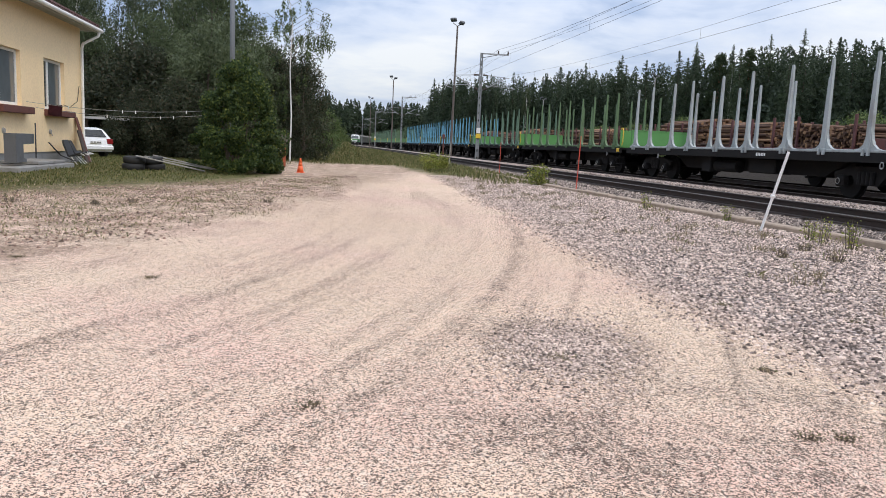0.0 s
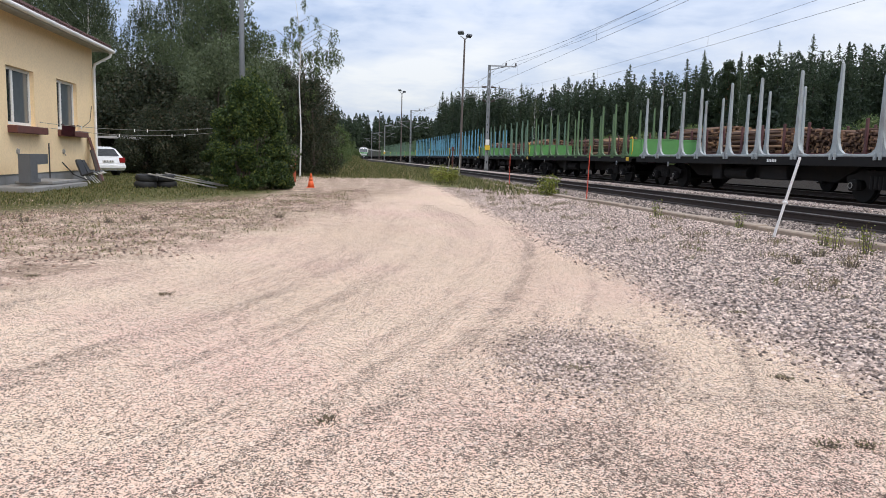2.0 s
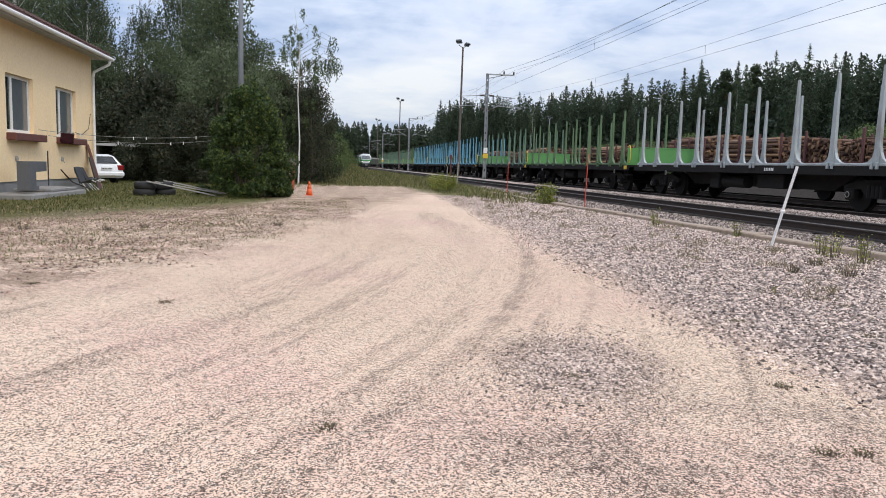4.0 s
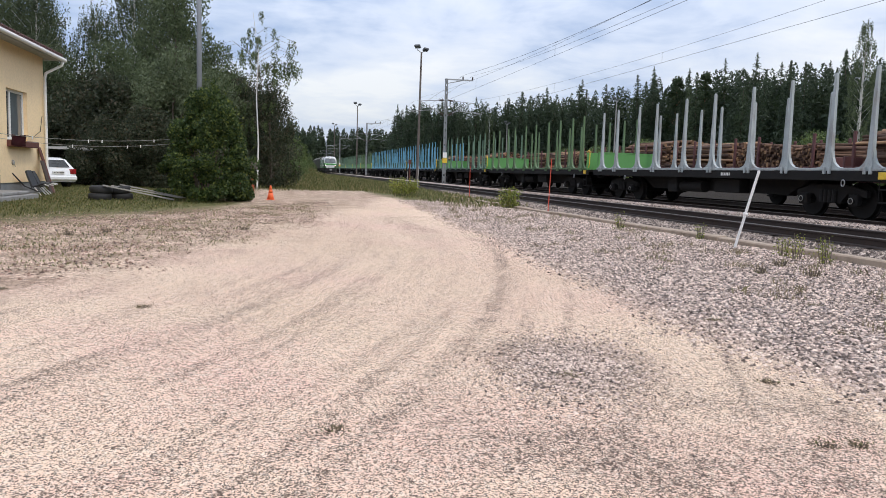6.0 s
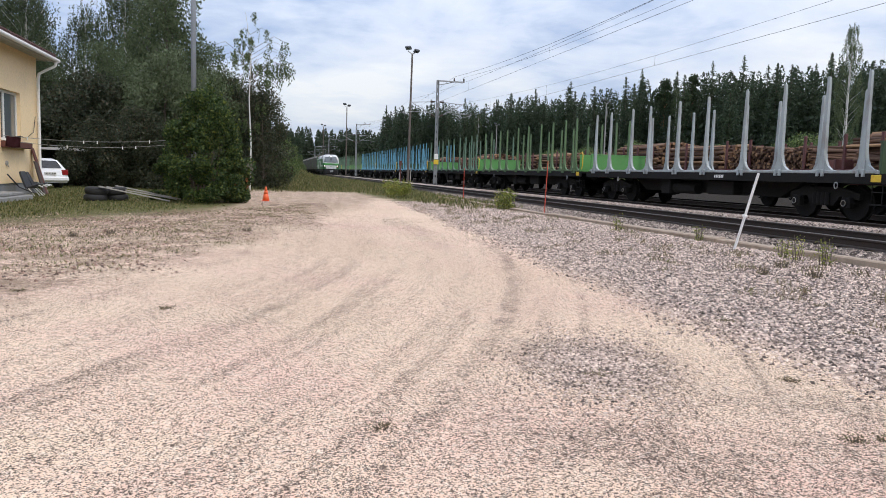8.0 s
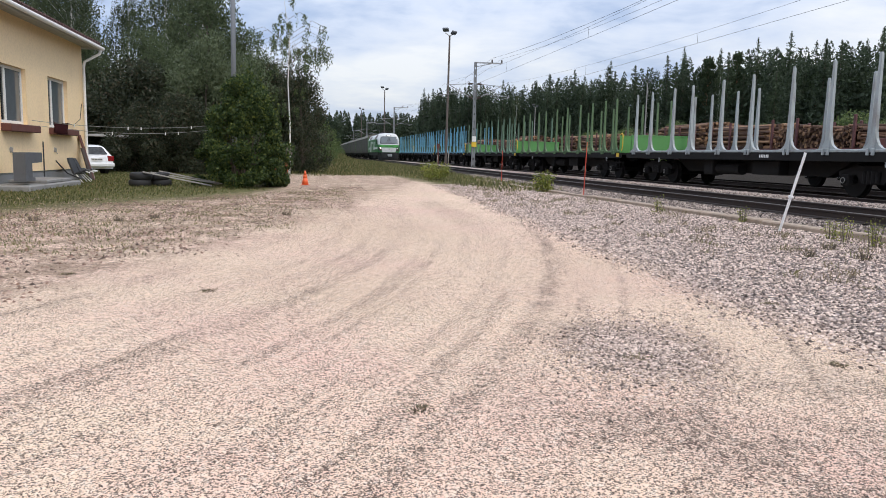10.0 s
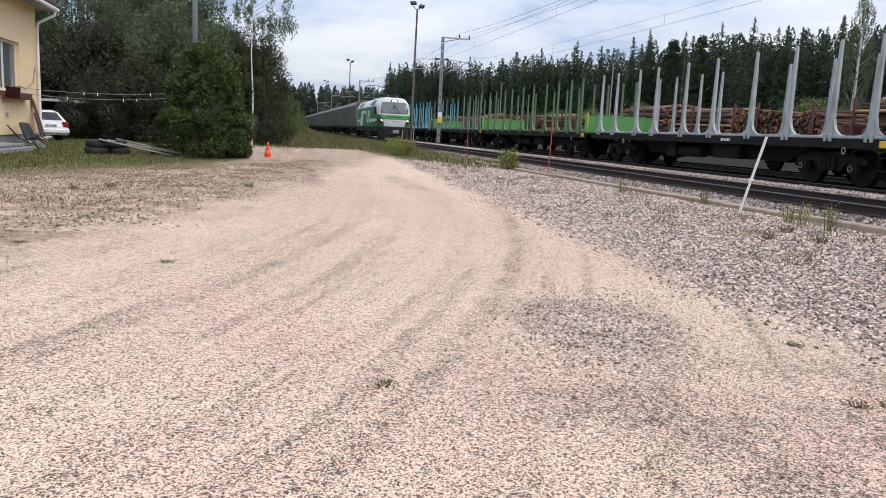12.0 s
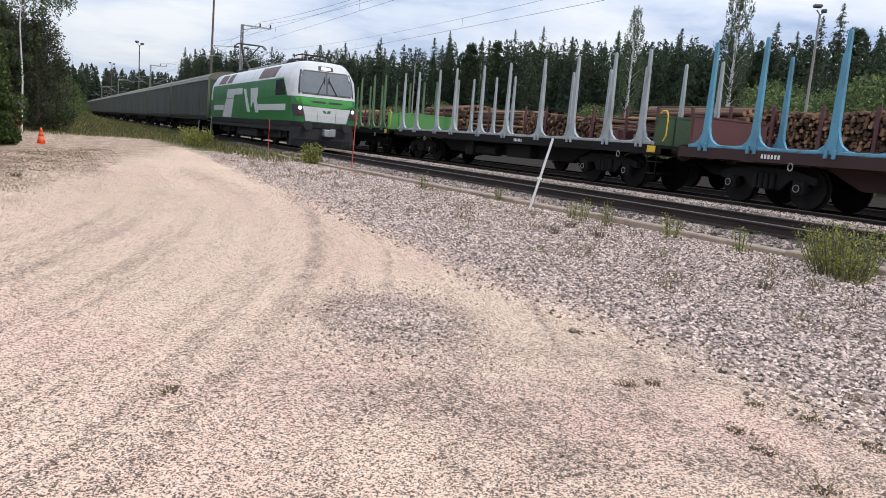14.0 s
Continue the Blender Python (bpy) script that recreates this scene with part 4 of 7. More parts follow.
        bm.faces.new((low[3], mid[3], top[3], back[3], back[1]))
        bm.faces.new((top[0], top[1], top[2], top[3], back[3], back[2]))
        bm.faces.new((low[0], low[1], low[2], low[3], back[1], back[0]))
        part("snow_plough", bm, M["loco_dark"], root, "dusty black plough")
        for s in (-0.875, 0.875):
            bm = bmesh.new()
            rod(bm, (s, e + d * 0.2, 1.02), (s, e - d * 0.20, 1.02), 0.10, 0.10, 12)
            rod(bm, (s, e - d * 0.20, 1.02), (s, e - d * 0.25, 1.02), 0.21, 0.19, 16)
            part("buffer", bm, M["black"], root, "black buffer")
        bm = bmesh.new()
        box(bm, -0.16, 0.16, min(e + d * 0.1, e - d * 0.30), max(e + d * 0.1, e - d * 0.30), 0.60, 0.92, 0.03)
        box(bm, 0.20, 0.42, min(e + d * 0.05, e - d * 0.12), max(e + d * 0.05, e - d * 0.12), 0.62, 0.95, 0.02)
        part("coupler", bm, M["galvanised"], root, "pale metal coupling gear")
    for y in (4.0, LOCO - 4.0):
        bm = bmesh.new()
        for s in (-1, 1):
            prism(bm, [(y - 2.1, 0.50), (y - 2.1, 0.80), (y + 2.1, 0.80), (y + 2.1, 0.50), (y + 0.9, 0.38), (y - 0.9, 0.38)], "x", s * 1.10 - 0.06, s * 1.10 + 0.06)
            for d in (-1.25, 1.25):
                rod(bm, (s * 1.15, y + d, 0.62), (s * 1.28, y + d, 0.62), 0.20, 0.18, 14)
        part("bogie", bm, M["loco_dark"], root)
        for d in (-1.25, 1.25):
            bm = bmesh.new()
            wheelset(bm, y + d, 0.62, 0.60)
            part("wheelset", bm, M["loco_dark"], root)
    # roof gear
    bm = bmesh.new()
    for x in (-0.5, 0.5):
        for y in (2.9, 4.6):
            rod(bm, (x, y, 3.82), (x, y, 4.02), 0.07, 0.05, 8)
    tube(bm, [(-0.5, 2.9, 4.04), (0.5, 2.9, 4.04), (0.5, 4.6, 4.04), (-0.5, 4.6, 4.04), (-0.5, 2.9, 4.04)], 0.035, 6)
    tube(bm, [(0, 4.5, 4.08), (0, 2.5, 4.14)], 0.05, 6)
    for d in (0.0, 0.28):
        tube(bm, [(-0.85, 2.35 + d, 4.12), (-0.55, 2.35 + d, 4.22), (0.55, 2.35 + d, 4.22), (0.85, 2.35 + d, 4.12)], 0.025, 6)
    part("folded_pantograph", bm, M["rust"], roof, "folded dark brown pantograph")
    bm = bmesh.new()
    for x in (-0.5, 0.5):
        for y in (14.2, 15.8):
            rod(bm, (x, y, 3.82), (x, y, 4.02), 0.07, 0.05, 8)
    tube(bm, [(-0.5, 14.2, 4.04), (0.5, 14.2, 4.04), (0.5, 15.8, 4.04), (-0.5, 15.8, 4.04), (-0.5, 14.2, 4.04)], 0.04, 6)
    tube(bm, [(0.0, 14.4, 4.08), (0.0, 15.9, 4.80)], 0.06, 8)
    for s in (-1, 1):
        tube(bm, [(s * 0.1, 15.9, 4.80), (s * 0.55, 14.7, 5.58)], 0.035, 8)
    for d in (-0.15, 0.15):
        tube(bm, [(-0.95, 14.7 + d, 5.40), (-0.72, 14.7 + d, 5.60), (0.72, 14.7 + d, 5.60), (0.95, 14.7 + d, 5.40)], 0.03, 6)
    part("raised_pantograph", bm, M["wire"], roof, "raised pantograph touching the wire")
    bm = bmesh.new()
    tube(bm, [(-0.35, 5.6, 4.05), (-0.35, 13.4, 4.05)], 0.03, 6)
    tube(bm, [(0.35, 5.6, 4.05), (0.35, 13.4, 4.05)], 0.03, 6)
    for y in (5.7, 7.6, 9.5, 11.4, 13.3):
        for x in (-0.35, 0.35):
            rod(bm, (x, y, 3.84), (x, y, 4.05), 0.05, 0.04, 8)
    part("roof_line", bm, M["galvanised"], roof, "pale conductor rail on insulators")
    bm = bmesh.new()
    for x in (-0.45, 0.45):
        rod(bm, (x, 1.75, 3.82), (x, 1.75, 4.08), 0.03, 0.02, 8)
    part("horn", bm, M["galvanised"], roof)
    return root


CAR, CAR_PITCH = 16.85, 17.5


def build_covered_wagon():
    root = thing("covered_wagon", pose(TRACK, 320, RAIL_TOP), "sooty olive-grey covered goods wagon with a rounded roof", "freight wagon", "moving freight train")
    bm = bmesh.new()
    box(bm, -1.45, 1.45, 0.05, CAR - 0.05, 1.12, 3.62, 0.02)
    body = part("body", bm, M["wagon_wall"], root, "sooty wall core")
    panels = 6
    for k in range(panels):
        bm = bmesh.new()
        y0, y1 = 0.25 + k * (CAR - 0.5) / panels, 0.25 + (k + 1) * (CAR - 0.5) / panels
        box(bm, -1.50, -1.452, y0 + 0.03, y1 - 0.03, 1.22, 3.60, 0.012)
        part("wall_panel", bm, M["wagon_wall"], body, "stained sliding wall panel")
    arc = [(math.cos(a) * 1.52, 3.60 + math.sin(a) * 0.62) for a in [math.pi * k / 14 for k in range(15)]]
    bm = bmesh.new()
    prism(bm, [(x, z) for x, z in arc], "y", 0.0, CAR)
    part("roof", bm, M["wagon_roof"], root, "rounded grey-brown roof")
    bm = bmesh.new()
    for s in (-1, 1):
        box(bm, s * 1.53 - 0.03, s * 1.53 + 0.03, 0.0, CAR, 3.56, 3.68)
    part("roof_edge", bm, M["wagon_edge"], root, "pale roof gutter")
    for y in (0.0, CAR - 0.14):
        bm = bmesh.new()
        for x in (-1.50, 1.36):
            box(bm, x, x + 0.14, y, y + 0.14, 1.10, 3.66)
        box(bm, -1.49, 1.49, y, y + 0.12, 1.08, 1.30)
        part("end_frame", bm, M["steel_olive"], root, "green end posts")
    bm = bmesh.new()
    box(bm, -1.48, 1.48, 0.0, CAR, 0.95, 1.12)
    for s in (-1, 1):
        prism(bm, [(4.0, 0.96), (5.2, 0.55), (CAR - 5.2, 0.55), (CAR - 4.0, 0.96)], "x", s * 1.1 - 0.05, s * 1.1 + 0.05)
    part("underframe", bm, M["frame_black"], root, "black underframe")
    for y in (2.4, CAR - 2.4):
        bogie(root, y, M["frame_black"])
    for e, d in ((0.0, -1), (CAR, 1)):
        for s in (-0.875, 0.875):
            bm = bmesh.new()
            rod(bm, (s, e, 1.05), (s, e + d * 0.28, 1.05), 0.09, 0.09, 10)
            rod(bm, (s, e + d * 0.28, 1.05), (s, e + d * 0.32, 1.05), 0.22, 0.20, 14)
            part("buffer", bm, M["frame_black"], root)
    return root


loco = build_loco()
first_car = build_covered_wagon()
cars = [first_car] + [copy_thing(first_car, pose(TRACK, 320 + CAR_PITCH * k, RAIL_TOP)) for k in range(1, 12)]


# ---- line-side masts and wires ----
def lattice_mast(y):
    root = thing("catenary_mast", pose(13.3, y, 0.12), "galvanised catenary mast with arms over both tracks", "catenary mast", "catenary masts")
    bm = bmesh.new()
    box(bm, -0.35, 0.35, -0.35, 0.35, -0.1, 0.18, 0.03)
    part("footing", bm, M["concrete"], root, "concrete footing")
    bm = bmesh.new()
    for sx in (-1, 1):
        prism(bm, [(sx * 0.10 - 0.035, 0.15), (sx * 0.10 + 0.035, 0.15), (sx * 0.07 + 0.03, 8.6), (sx * 0.07 - 0.03, 8.6)], "y", -0.10, 0.10)
    for k in range(14):
        z = 0.4 + k * 0.6
        box(bm, -0.10 + 0.002 * k, 0.10 - 0.002 * k, -0.06, 0.06, z, z + 0.42)
    part("post", bm, M["mast_pale"], root, "grey latticed steel post")
    bm = bmesh.new()
    box(bm, -0.1, 2.2, -0.05, 0.05, 8.52, 8.62)
    rod(bm, (0.1, 0, 8.25), (1.3, 0, 8.53), 0.03, 0.03, 6)
    part("feeder_arm", bm, M["galvanised"], root)
    for x in (1.35, 2.15):
        bm = bmesh.new()
        rod(bm, (x, 0, 8.62), (x, 0, 8.86), 0.07, 0.05, 8)
        part("insulator", bm, M["darkwood"], root, "dark insulator")
    for s in (-1, 1):
        bm = bmesh.new()
        rod(bm, (s * 0.15, 0, 6.9), (s * 2.35, 0, 6.75), 0.03, 0.025, 6)
        rod(bm, (s * 0.15, 0, 5.7), (s * 2.05, 0, 6.72), 0.035, 0.03, 6)
        rod(bm, (s * 0.9, 0, 6.1), (s * 2.9, 0, 5.95), 0.025, 0.02, 6)
        rod(bm, (s * 2.9, 0, 5.95), (s * 2.2, 0, 5.72), 0.02, 0.016, 6)
        part("cantilever", bm, M["galvanised"], root, "slanting tube arm")
        for a, b in (((0.2, 6.9), (0.55, 6.87)), ((0.2, 5.73), (0.5, 5.89))):
            bm = bmesh.new()
            rod(bm, (s * a[0], 0, a[1]), (s * b[0], 0, b[1]), 0.07, 0.07, 8)
            part("insulator", bm, M["darkwood"], root, "dark ribbed insulator")
    return root


mast = lattice_mast(58.5)
for k in range(1, 4):
    copy_thing(mast, pose(13.3, 58.5 + 59.2 * k, 0.12))
copy_thing(mast, pose(13.3, -3.0, 0.12))


def mast_plates():
    for y in (58.5, 176.9):
        root = thing("warning_plate", pose(13.3, y - 0.16, 2.0), "small yellow and white plates strapped to the mast", "sign", "mast plates")
        bm = bmesh.new()
        box(bm, -0.16, 0.16, -0.02, 0.02, 0.42, 0.85, 0.01)
        part("white_plate", bm, M["white"], root)
        bm = bmesh.new()
        box(bm, -0.20, 0.20, -0.022, 0.018, 0.0, 0.38, 0.01)
        part("yellow_plate", bm, M["yellow"], root)


mast_plates()


def wires():
    spans = [-3.0, 58.5, 117.7, 176.9, 236.1]
    for x, z, sag, r, nm in ((TRACK, 5.85, 0.05, 0.006, "contact_wire"), (SIDING, 5.85, 0.05, 0.006, "contact_wire"), (TRACK, 6.95, 0.75, 0.005, "messenger_wire"), (SIDING, 6.95, 0.75, 0.005, "messenger_wire"), (14.65, 8.95, 0.9, 0.009, "feeder_wire"), (15.45, 8.95, 0.9, 0.007, "feeder_wire")):
        bm = bmesh.new()
        for a, b in zip(spans, spans[1:]):
            pts = []
            for k in range(13):
                u = k / 12
                y = a + (b - a) * u
                pts.append((x, y, z + 0.12 - sag * 4 * u * (1 - u)))
            tube(bm, pts, r, 5)
            if nm == "messenger_wire":
                for u in (0.12, 0.3, 0.5, 0.7, 0.88):
                    y = a + (b - a) * u
                    rod(bm, (x, y, 5.97 - 0.2 * u * (1 - u)), (x, y, z + 0.12 - sag * 4 * u * (1 - u)), 0.005, 0.005, 4)
        single(nm, bm, M["wire"], "thin dark overhead wire strung between masts", "overhead wire", "overhead wires")


wires()


def lamp_mast(name, m, tall, label, wood, head_size=1.0):
    root = thing(name, m, label, "lamp mast", "lamp masts")
    bm = bmesh.new()
    rod(bm, (0, 0, 0), (0, 0, tall), 0.13 * head_size, 0.08 * head_size, 12)
    part("pole", bm, wood, root)
    bm = bmesh.new()
    h = head_size
    tube(bm, [(-0.42 * h, 0, tall + 0.22 * h), (0, 0, tall - 0.05), (0.42 * h, 0, tall + 0.22 * h)], 0.05 * h, 8)
    part("bracket", bm, M["galvanised"], root)
    for s in (-1, 1):
        bm = bmesh.new()
        box(bm, -0.30 * h, 0.30 * h, -0.10 * h, 0.10 * h, -0.20 * h, 0.20 * h, 0.04 * h)
        head = part("floodlight", bm, M["grey_paint"], root, "dark tilted floodlight")
        head.matrix_basis = pose(s * 0.40 * h, 0, tall + (0.40 - 0.12 * s) * h, 50 if h == 1 else 85, 0, s * 35)
        bm = bmesh.new()
        box(bm, -0.26 * h, 0.26 * h, -0.115 * h, -0.102 * h, -0.16 * h, 0.16 * h)
        part("lens", bm, M["glass_cab"], head)
    return root


lamp = lamp_mast("lamp_mast", pose(13.3, 71.0, 0.1, 0, 0.6, 0), 12.6, "tall brownish lamp mast with two floodlights between the tracks", M["mast_rust"])
copy_thing(lamp, pose(13.3, 134.0, 0.1))
copy_thing(lamp, pose(13.3, 197.0, 0.1))
far_lamp = lamp_mast("lamp_mast", pose(30, 62.6, 0.1), 8.0, "slim lamp mast behind the timber wagons", M["polewood"], 0.6)
copy_thing(far_lamp, pose(30.5, 22.1, 0.1))
copy_thing(far_lamp, pose(30.5, 98.0, 0.1))


def utility_pole():
    bm = bmesh.new()
    rod(bm, (0, 0, 0), (0, 0, 11.0), 0.115, 0.085, 12)
    single("utility_pole", bm, M["mast_steel"], "grey steel utility pole rising behind the bush", "pole", smooth=True, m=pose(-2.75, 31.5, 0))
    bm = bmesh.new()
    rod(bm, (0, 0, 0), (0, 0, 2.2), 0.09, 0.08, 10)
    box(bm, -0.14, 0.14, -0.1, 0.1, 1.9, 2.35, 0.03)
    single("signal_post", bm, M["redwood"], "short dark red-brown post beside the track", "post", m=pose(13.3, 75.5, 0.12))


utility_pole()


def marker_posts():
    bm = bmesh.new()
    rod(bm, (0, 0, 0), (0.0, 0, 1.38), 0.022, 0.022, 10)
    root = single("marker_post", bm, M["white_pole"], "leaning white plastic marker post by the concrete edging", "post", m=pose(8.06, 10.8, 0.06, 12, 7, 0))
    bm = bmesh.new()
    box(bm, -0.035, 0.035, -0.03, 0.03, 0.62, 0.66, 0.008)
    part("clip", bm, M["white_pole"], root)
    for x, y, h in ((8.9, 46.0, 1.5), (8.7, 49.0, 1.2)):
        bm = bmesh.new()
        rod(bm, (0, 0, 0), (0, 0, h), 0.03, 0.026, 8)
        single("marker_stake", bm, M["greywood"], "thin weathered grey stake on the grassy track edge", "stake", "grey marker stakes", m=pose(x, y, 0.06, 1, 2, 0))
    for x, y, h, rx, ry in ((8.32, 20.5, 1.66, 1.5, 1.0), (8.55, 31.0, 1.45, -0.5, 0)):
        bm = bmesh.new()
        rod(bm, (0, 0, 0), (0, 0, h), 0.015, 0.012, 8)
        single("snow_pole", bm, M["red_pole"], "thin faded red snow marker pole in the ballast edge", "pole", "snow marker poles", m=pose(x, y, 0.06, rx, ry, 0))


marker_posts()


def traffic_cone():
    root = thing("traffic_cone", pose(0.15, 27.9, 0.0), "orange traffic cone with a faded band on the gravel", "traffic cone")
    bm = bmesh.new()
    box(bm, -0.17, 0.17, -0.17, 0.17, 0.0, 0.035, 0.01)
    part("base", bm, M["orange"], root)
    bm = bmesh.new()
    rod(bm, (0, 0, 0.03), (0.0, 0, 0.28), 0.13, 0.085, 18)
    rod(bm, (0, 0, 0.28), (0.0, 0, 0.40), 0.085, 0.06, 18)
    rod(bm, (0, 0, 0.40), (0.0, 0, 0.56), 0.06, 0.025, 18)
    part("body", bm, M["orange"], root, smooth=True)


traffic_cone()


# ---- house ----
HX, HY0, HY1, HZ = -8.36, 12.0, 30.85, 5.20
WINDOWS = [(23.0, 25.0), (26.95, 28.95), (18.6, 20.6), (14.6, 16.6)]
WZ0, WZ1 = 1.90, 3.60


def build_house():
    root = thing("house", pose(0, 0, 0), "yellow plastered station house with a dark red roof", "house")
    # front wall, pierced by the windows
    bm = bmesh.new()
    cuts = sorted(WINDOWS)
    y = HY0
    for a, b in cuts:
        box(bm, HX - 0.35, HX, y, a, 0.45, HZ)
        box(bm, HX - 0.35, HX, a, b, 0.45, WZ0)
        box(bm, HX - 0.35, HX, a, b, WZ1, HZ)
        y = b
    box(bm, HX - 0.35, HX, y, HY1, 0.45, HZ)
    bmesh.ops.remove_doubles(bm, verts=bm.verts[:], dist=0.001)
    part("wall", bm, M["plaster"], root, "warm yellow plaster wall")
    for y0, y1 in ((HY0, HY0 + 0.35), (HY1 - 0.35, HY1)):
        bm = bmesh.new()
        prism(bm, [(HX - 9.5, 0.45), (HX - 0.352, 0.45), (HX - 0.352, HZ), (HX - 4.75, HZ + 2.3), (HX - 9.5, HZ)], "y", y0, y1)
        part("gable_wall", bm, M["plaster"], root, "yellow plaster gable wall")
    bm = bmesh.new()
    box(bm, HX - 9.5, HX - 9.15, HY0 + 0.36, HY1 - 0.36, 0.45, HZ)
    part("back_wall", bm, M["plaster"], root, "yellow plaster wall")
    bm = bmesh.new()
    box(bm, HX - 9.47, HX - 0.03, HY0 + 0.03, HY1 - 0.03, -0.2, 0.448)
    part("plinth", bm, M["plinth"], root, "grey rendered plinth")
    bm = bmesh.new()
    box(bm, HX - 9.0, HX - 0.4, HY0 + 0.4, HY1 - 0.4, 0.46, 0.5)
    part("inner_floor", bm, M["darkwood"], root)
    for a, b in WINDOWS:
        win = thing("window", pose(HX, a, WZ0), "white-framed casement window set deep in the wall", "")
        win.parent = root
        w, h = b - a, WZ1 - WZ0
        bm = bmesh.new()
        for y0, y1, z0, z1 in ((0, 0.09, 0, h), (w - 0.09, w, 0, h), (0.09, w - 0.09, 0, 0.09), (0.09, w - 0.09, h - 0.09, h), (0.62, 0.74, 0.09, h - 0.09)):
            box(bm, -0.20, -0.12, y0, y1, z0, z1, 0.008)
        part("frame", bm, M["white"], win)
        for y0, y1 in ((0.09, 0.62), (0.74, w - 0.09)):
            bm = bmesh.new()
            box(bm, -0.165, -0.155, y0, y1, 0.09, h - 0.09)
            part("pane", bm, M["glass_cab"] if y0 > 0.5 else M["glass_dark"], win)
        bm = bmesh.new()
        box(bm, -0.11, 0.28, -0.06, w + 0.30, -0.24, -0.02, 0.02)
        part("sill", bm, M["redwood"], win, "red-brown wooden flower box")
        bm = bmesh.new()
        box(bm, -0.30, -0.28, 0.05, w - 0.05, 0.05, h - 0.05)
        part("curtain", bm, M["sleeve"], win)
    # roof with ribs of tiles, eaves, gutter and downpipe
    ex, ez = HX + 0.62, HZ - 0.06
    rx, rz = HX - 4.75, HZ + 2.55
    bm = bmesh.new()
    for s in (1, -1):
        e = ex if s > 0 else 2 * rx - ex
        prism(bm, [(e, ez + 0.10), (rx, rz + 0.10), (rx, rz), (e, ez)], "y", HY0 - 0.5, HY1 + 0.32)
    part("roof", bm, M["roof_tile"], root, "dark red roof covering")
    bm = bmesh.new()
    rows = 60
    for k in range(rows):
        y = HY0 - 0.45 + k * (HY1 - HY0 + 0.72) / (rows - 1)
        rod(bm, (ex, y, ez + 0.12), (rx, y, rz + 0.12), 0.05, 0.05, 6)
    part("roof_rib", bm, M["roof_tile"], root)
    bm = bmesh.new()
    box(bm, HX + 0.01, ex - 0.02, HY0 - 0.45, HY1 + 0.27, ez - 0.05, ez - 0.02)
    box(bm, ex - 0.04, ex, HY0 - 0.5, HY1 + 0.32, ez - 0.16, ez + 0.02)
    box(bm, HX - 4.7, HX + 0.6, HY1 + 0.27, HY1 + 0.31, ez - 0.1, ez + 0.0)
    part("eaves_board", bm, M["soffit"], root, "grey boarded eaves")
    bm = bmesh.new()
    tube(bm, [(ex + 0.07, HY0 - 0.5, ez - 0.03), (ex + 0.07, HY1 + 0.37, ez - 0.06)], 0.075, 10)
    part("gutter", bm, M["white"], root, "white round gutter")
    bm = bmesh.new()
    tube(bm, [(ex + 0.05, HY1 + 0.12, ez - 0.12), (ex + 0.02, HY1 + 0.09, ez - 0.28), (HX + 0.14, HY1 - 0.12, ez - 0.62), (HX + 0.10, HY1 - 0.15, ez - 0.80), (HX + 0.10, HY1 - 0.15, 0.35), (HX + 0.24, HY1 - 0.15, 0.15)], 0.055, 10)
    part("downpipe", bm, M["white"], root, "white downpipe", smooth=True)
    for y, z in ((23.55, 1.12), (27.35, 1.13)):
        bm = bmesh.new()
        rod(bm, (HX, y, z), (HX + 0.05, y, z), 0.09, 0.07, 10)
        rod(bm, (HX + 0.04, y, z - 0.03), (HX + 0.07, y + 0.06, z - 0.14), 0.012, 0.012, 6)
        part("hook", bm, M["greywood"], root, "small wall hook")
    bm = bmesh.new()
    pts = [(HX + 0.03, HY1 - 0.35, 2.9), (HX + 0.06, HY1 - 0.7, 2.3), (HX + 0.05, HY1 - 1.5, 2.05), (HX + 0.05, HY1 - 2.2, 2.1)]
    tube(bm, pts, 0.012, 5)
    part("cable", bm, M["wire"], root, "slack dark cable")


build_house()


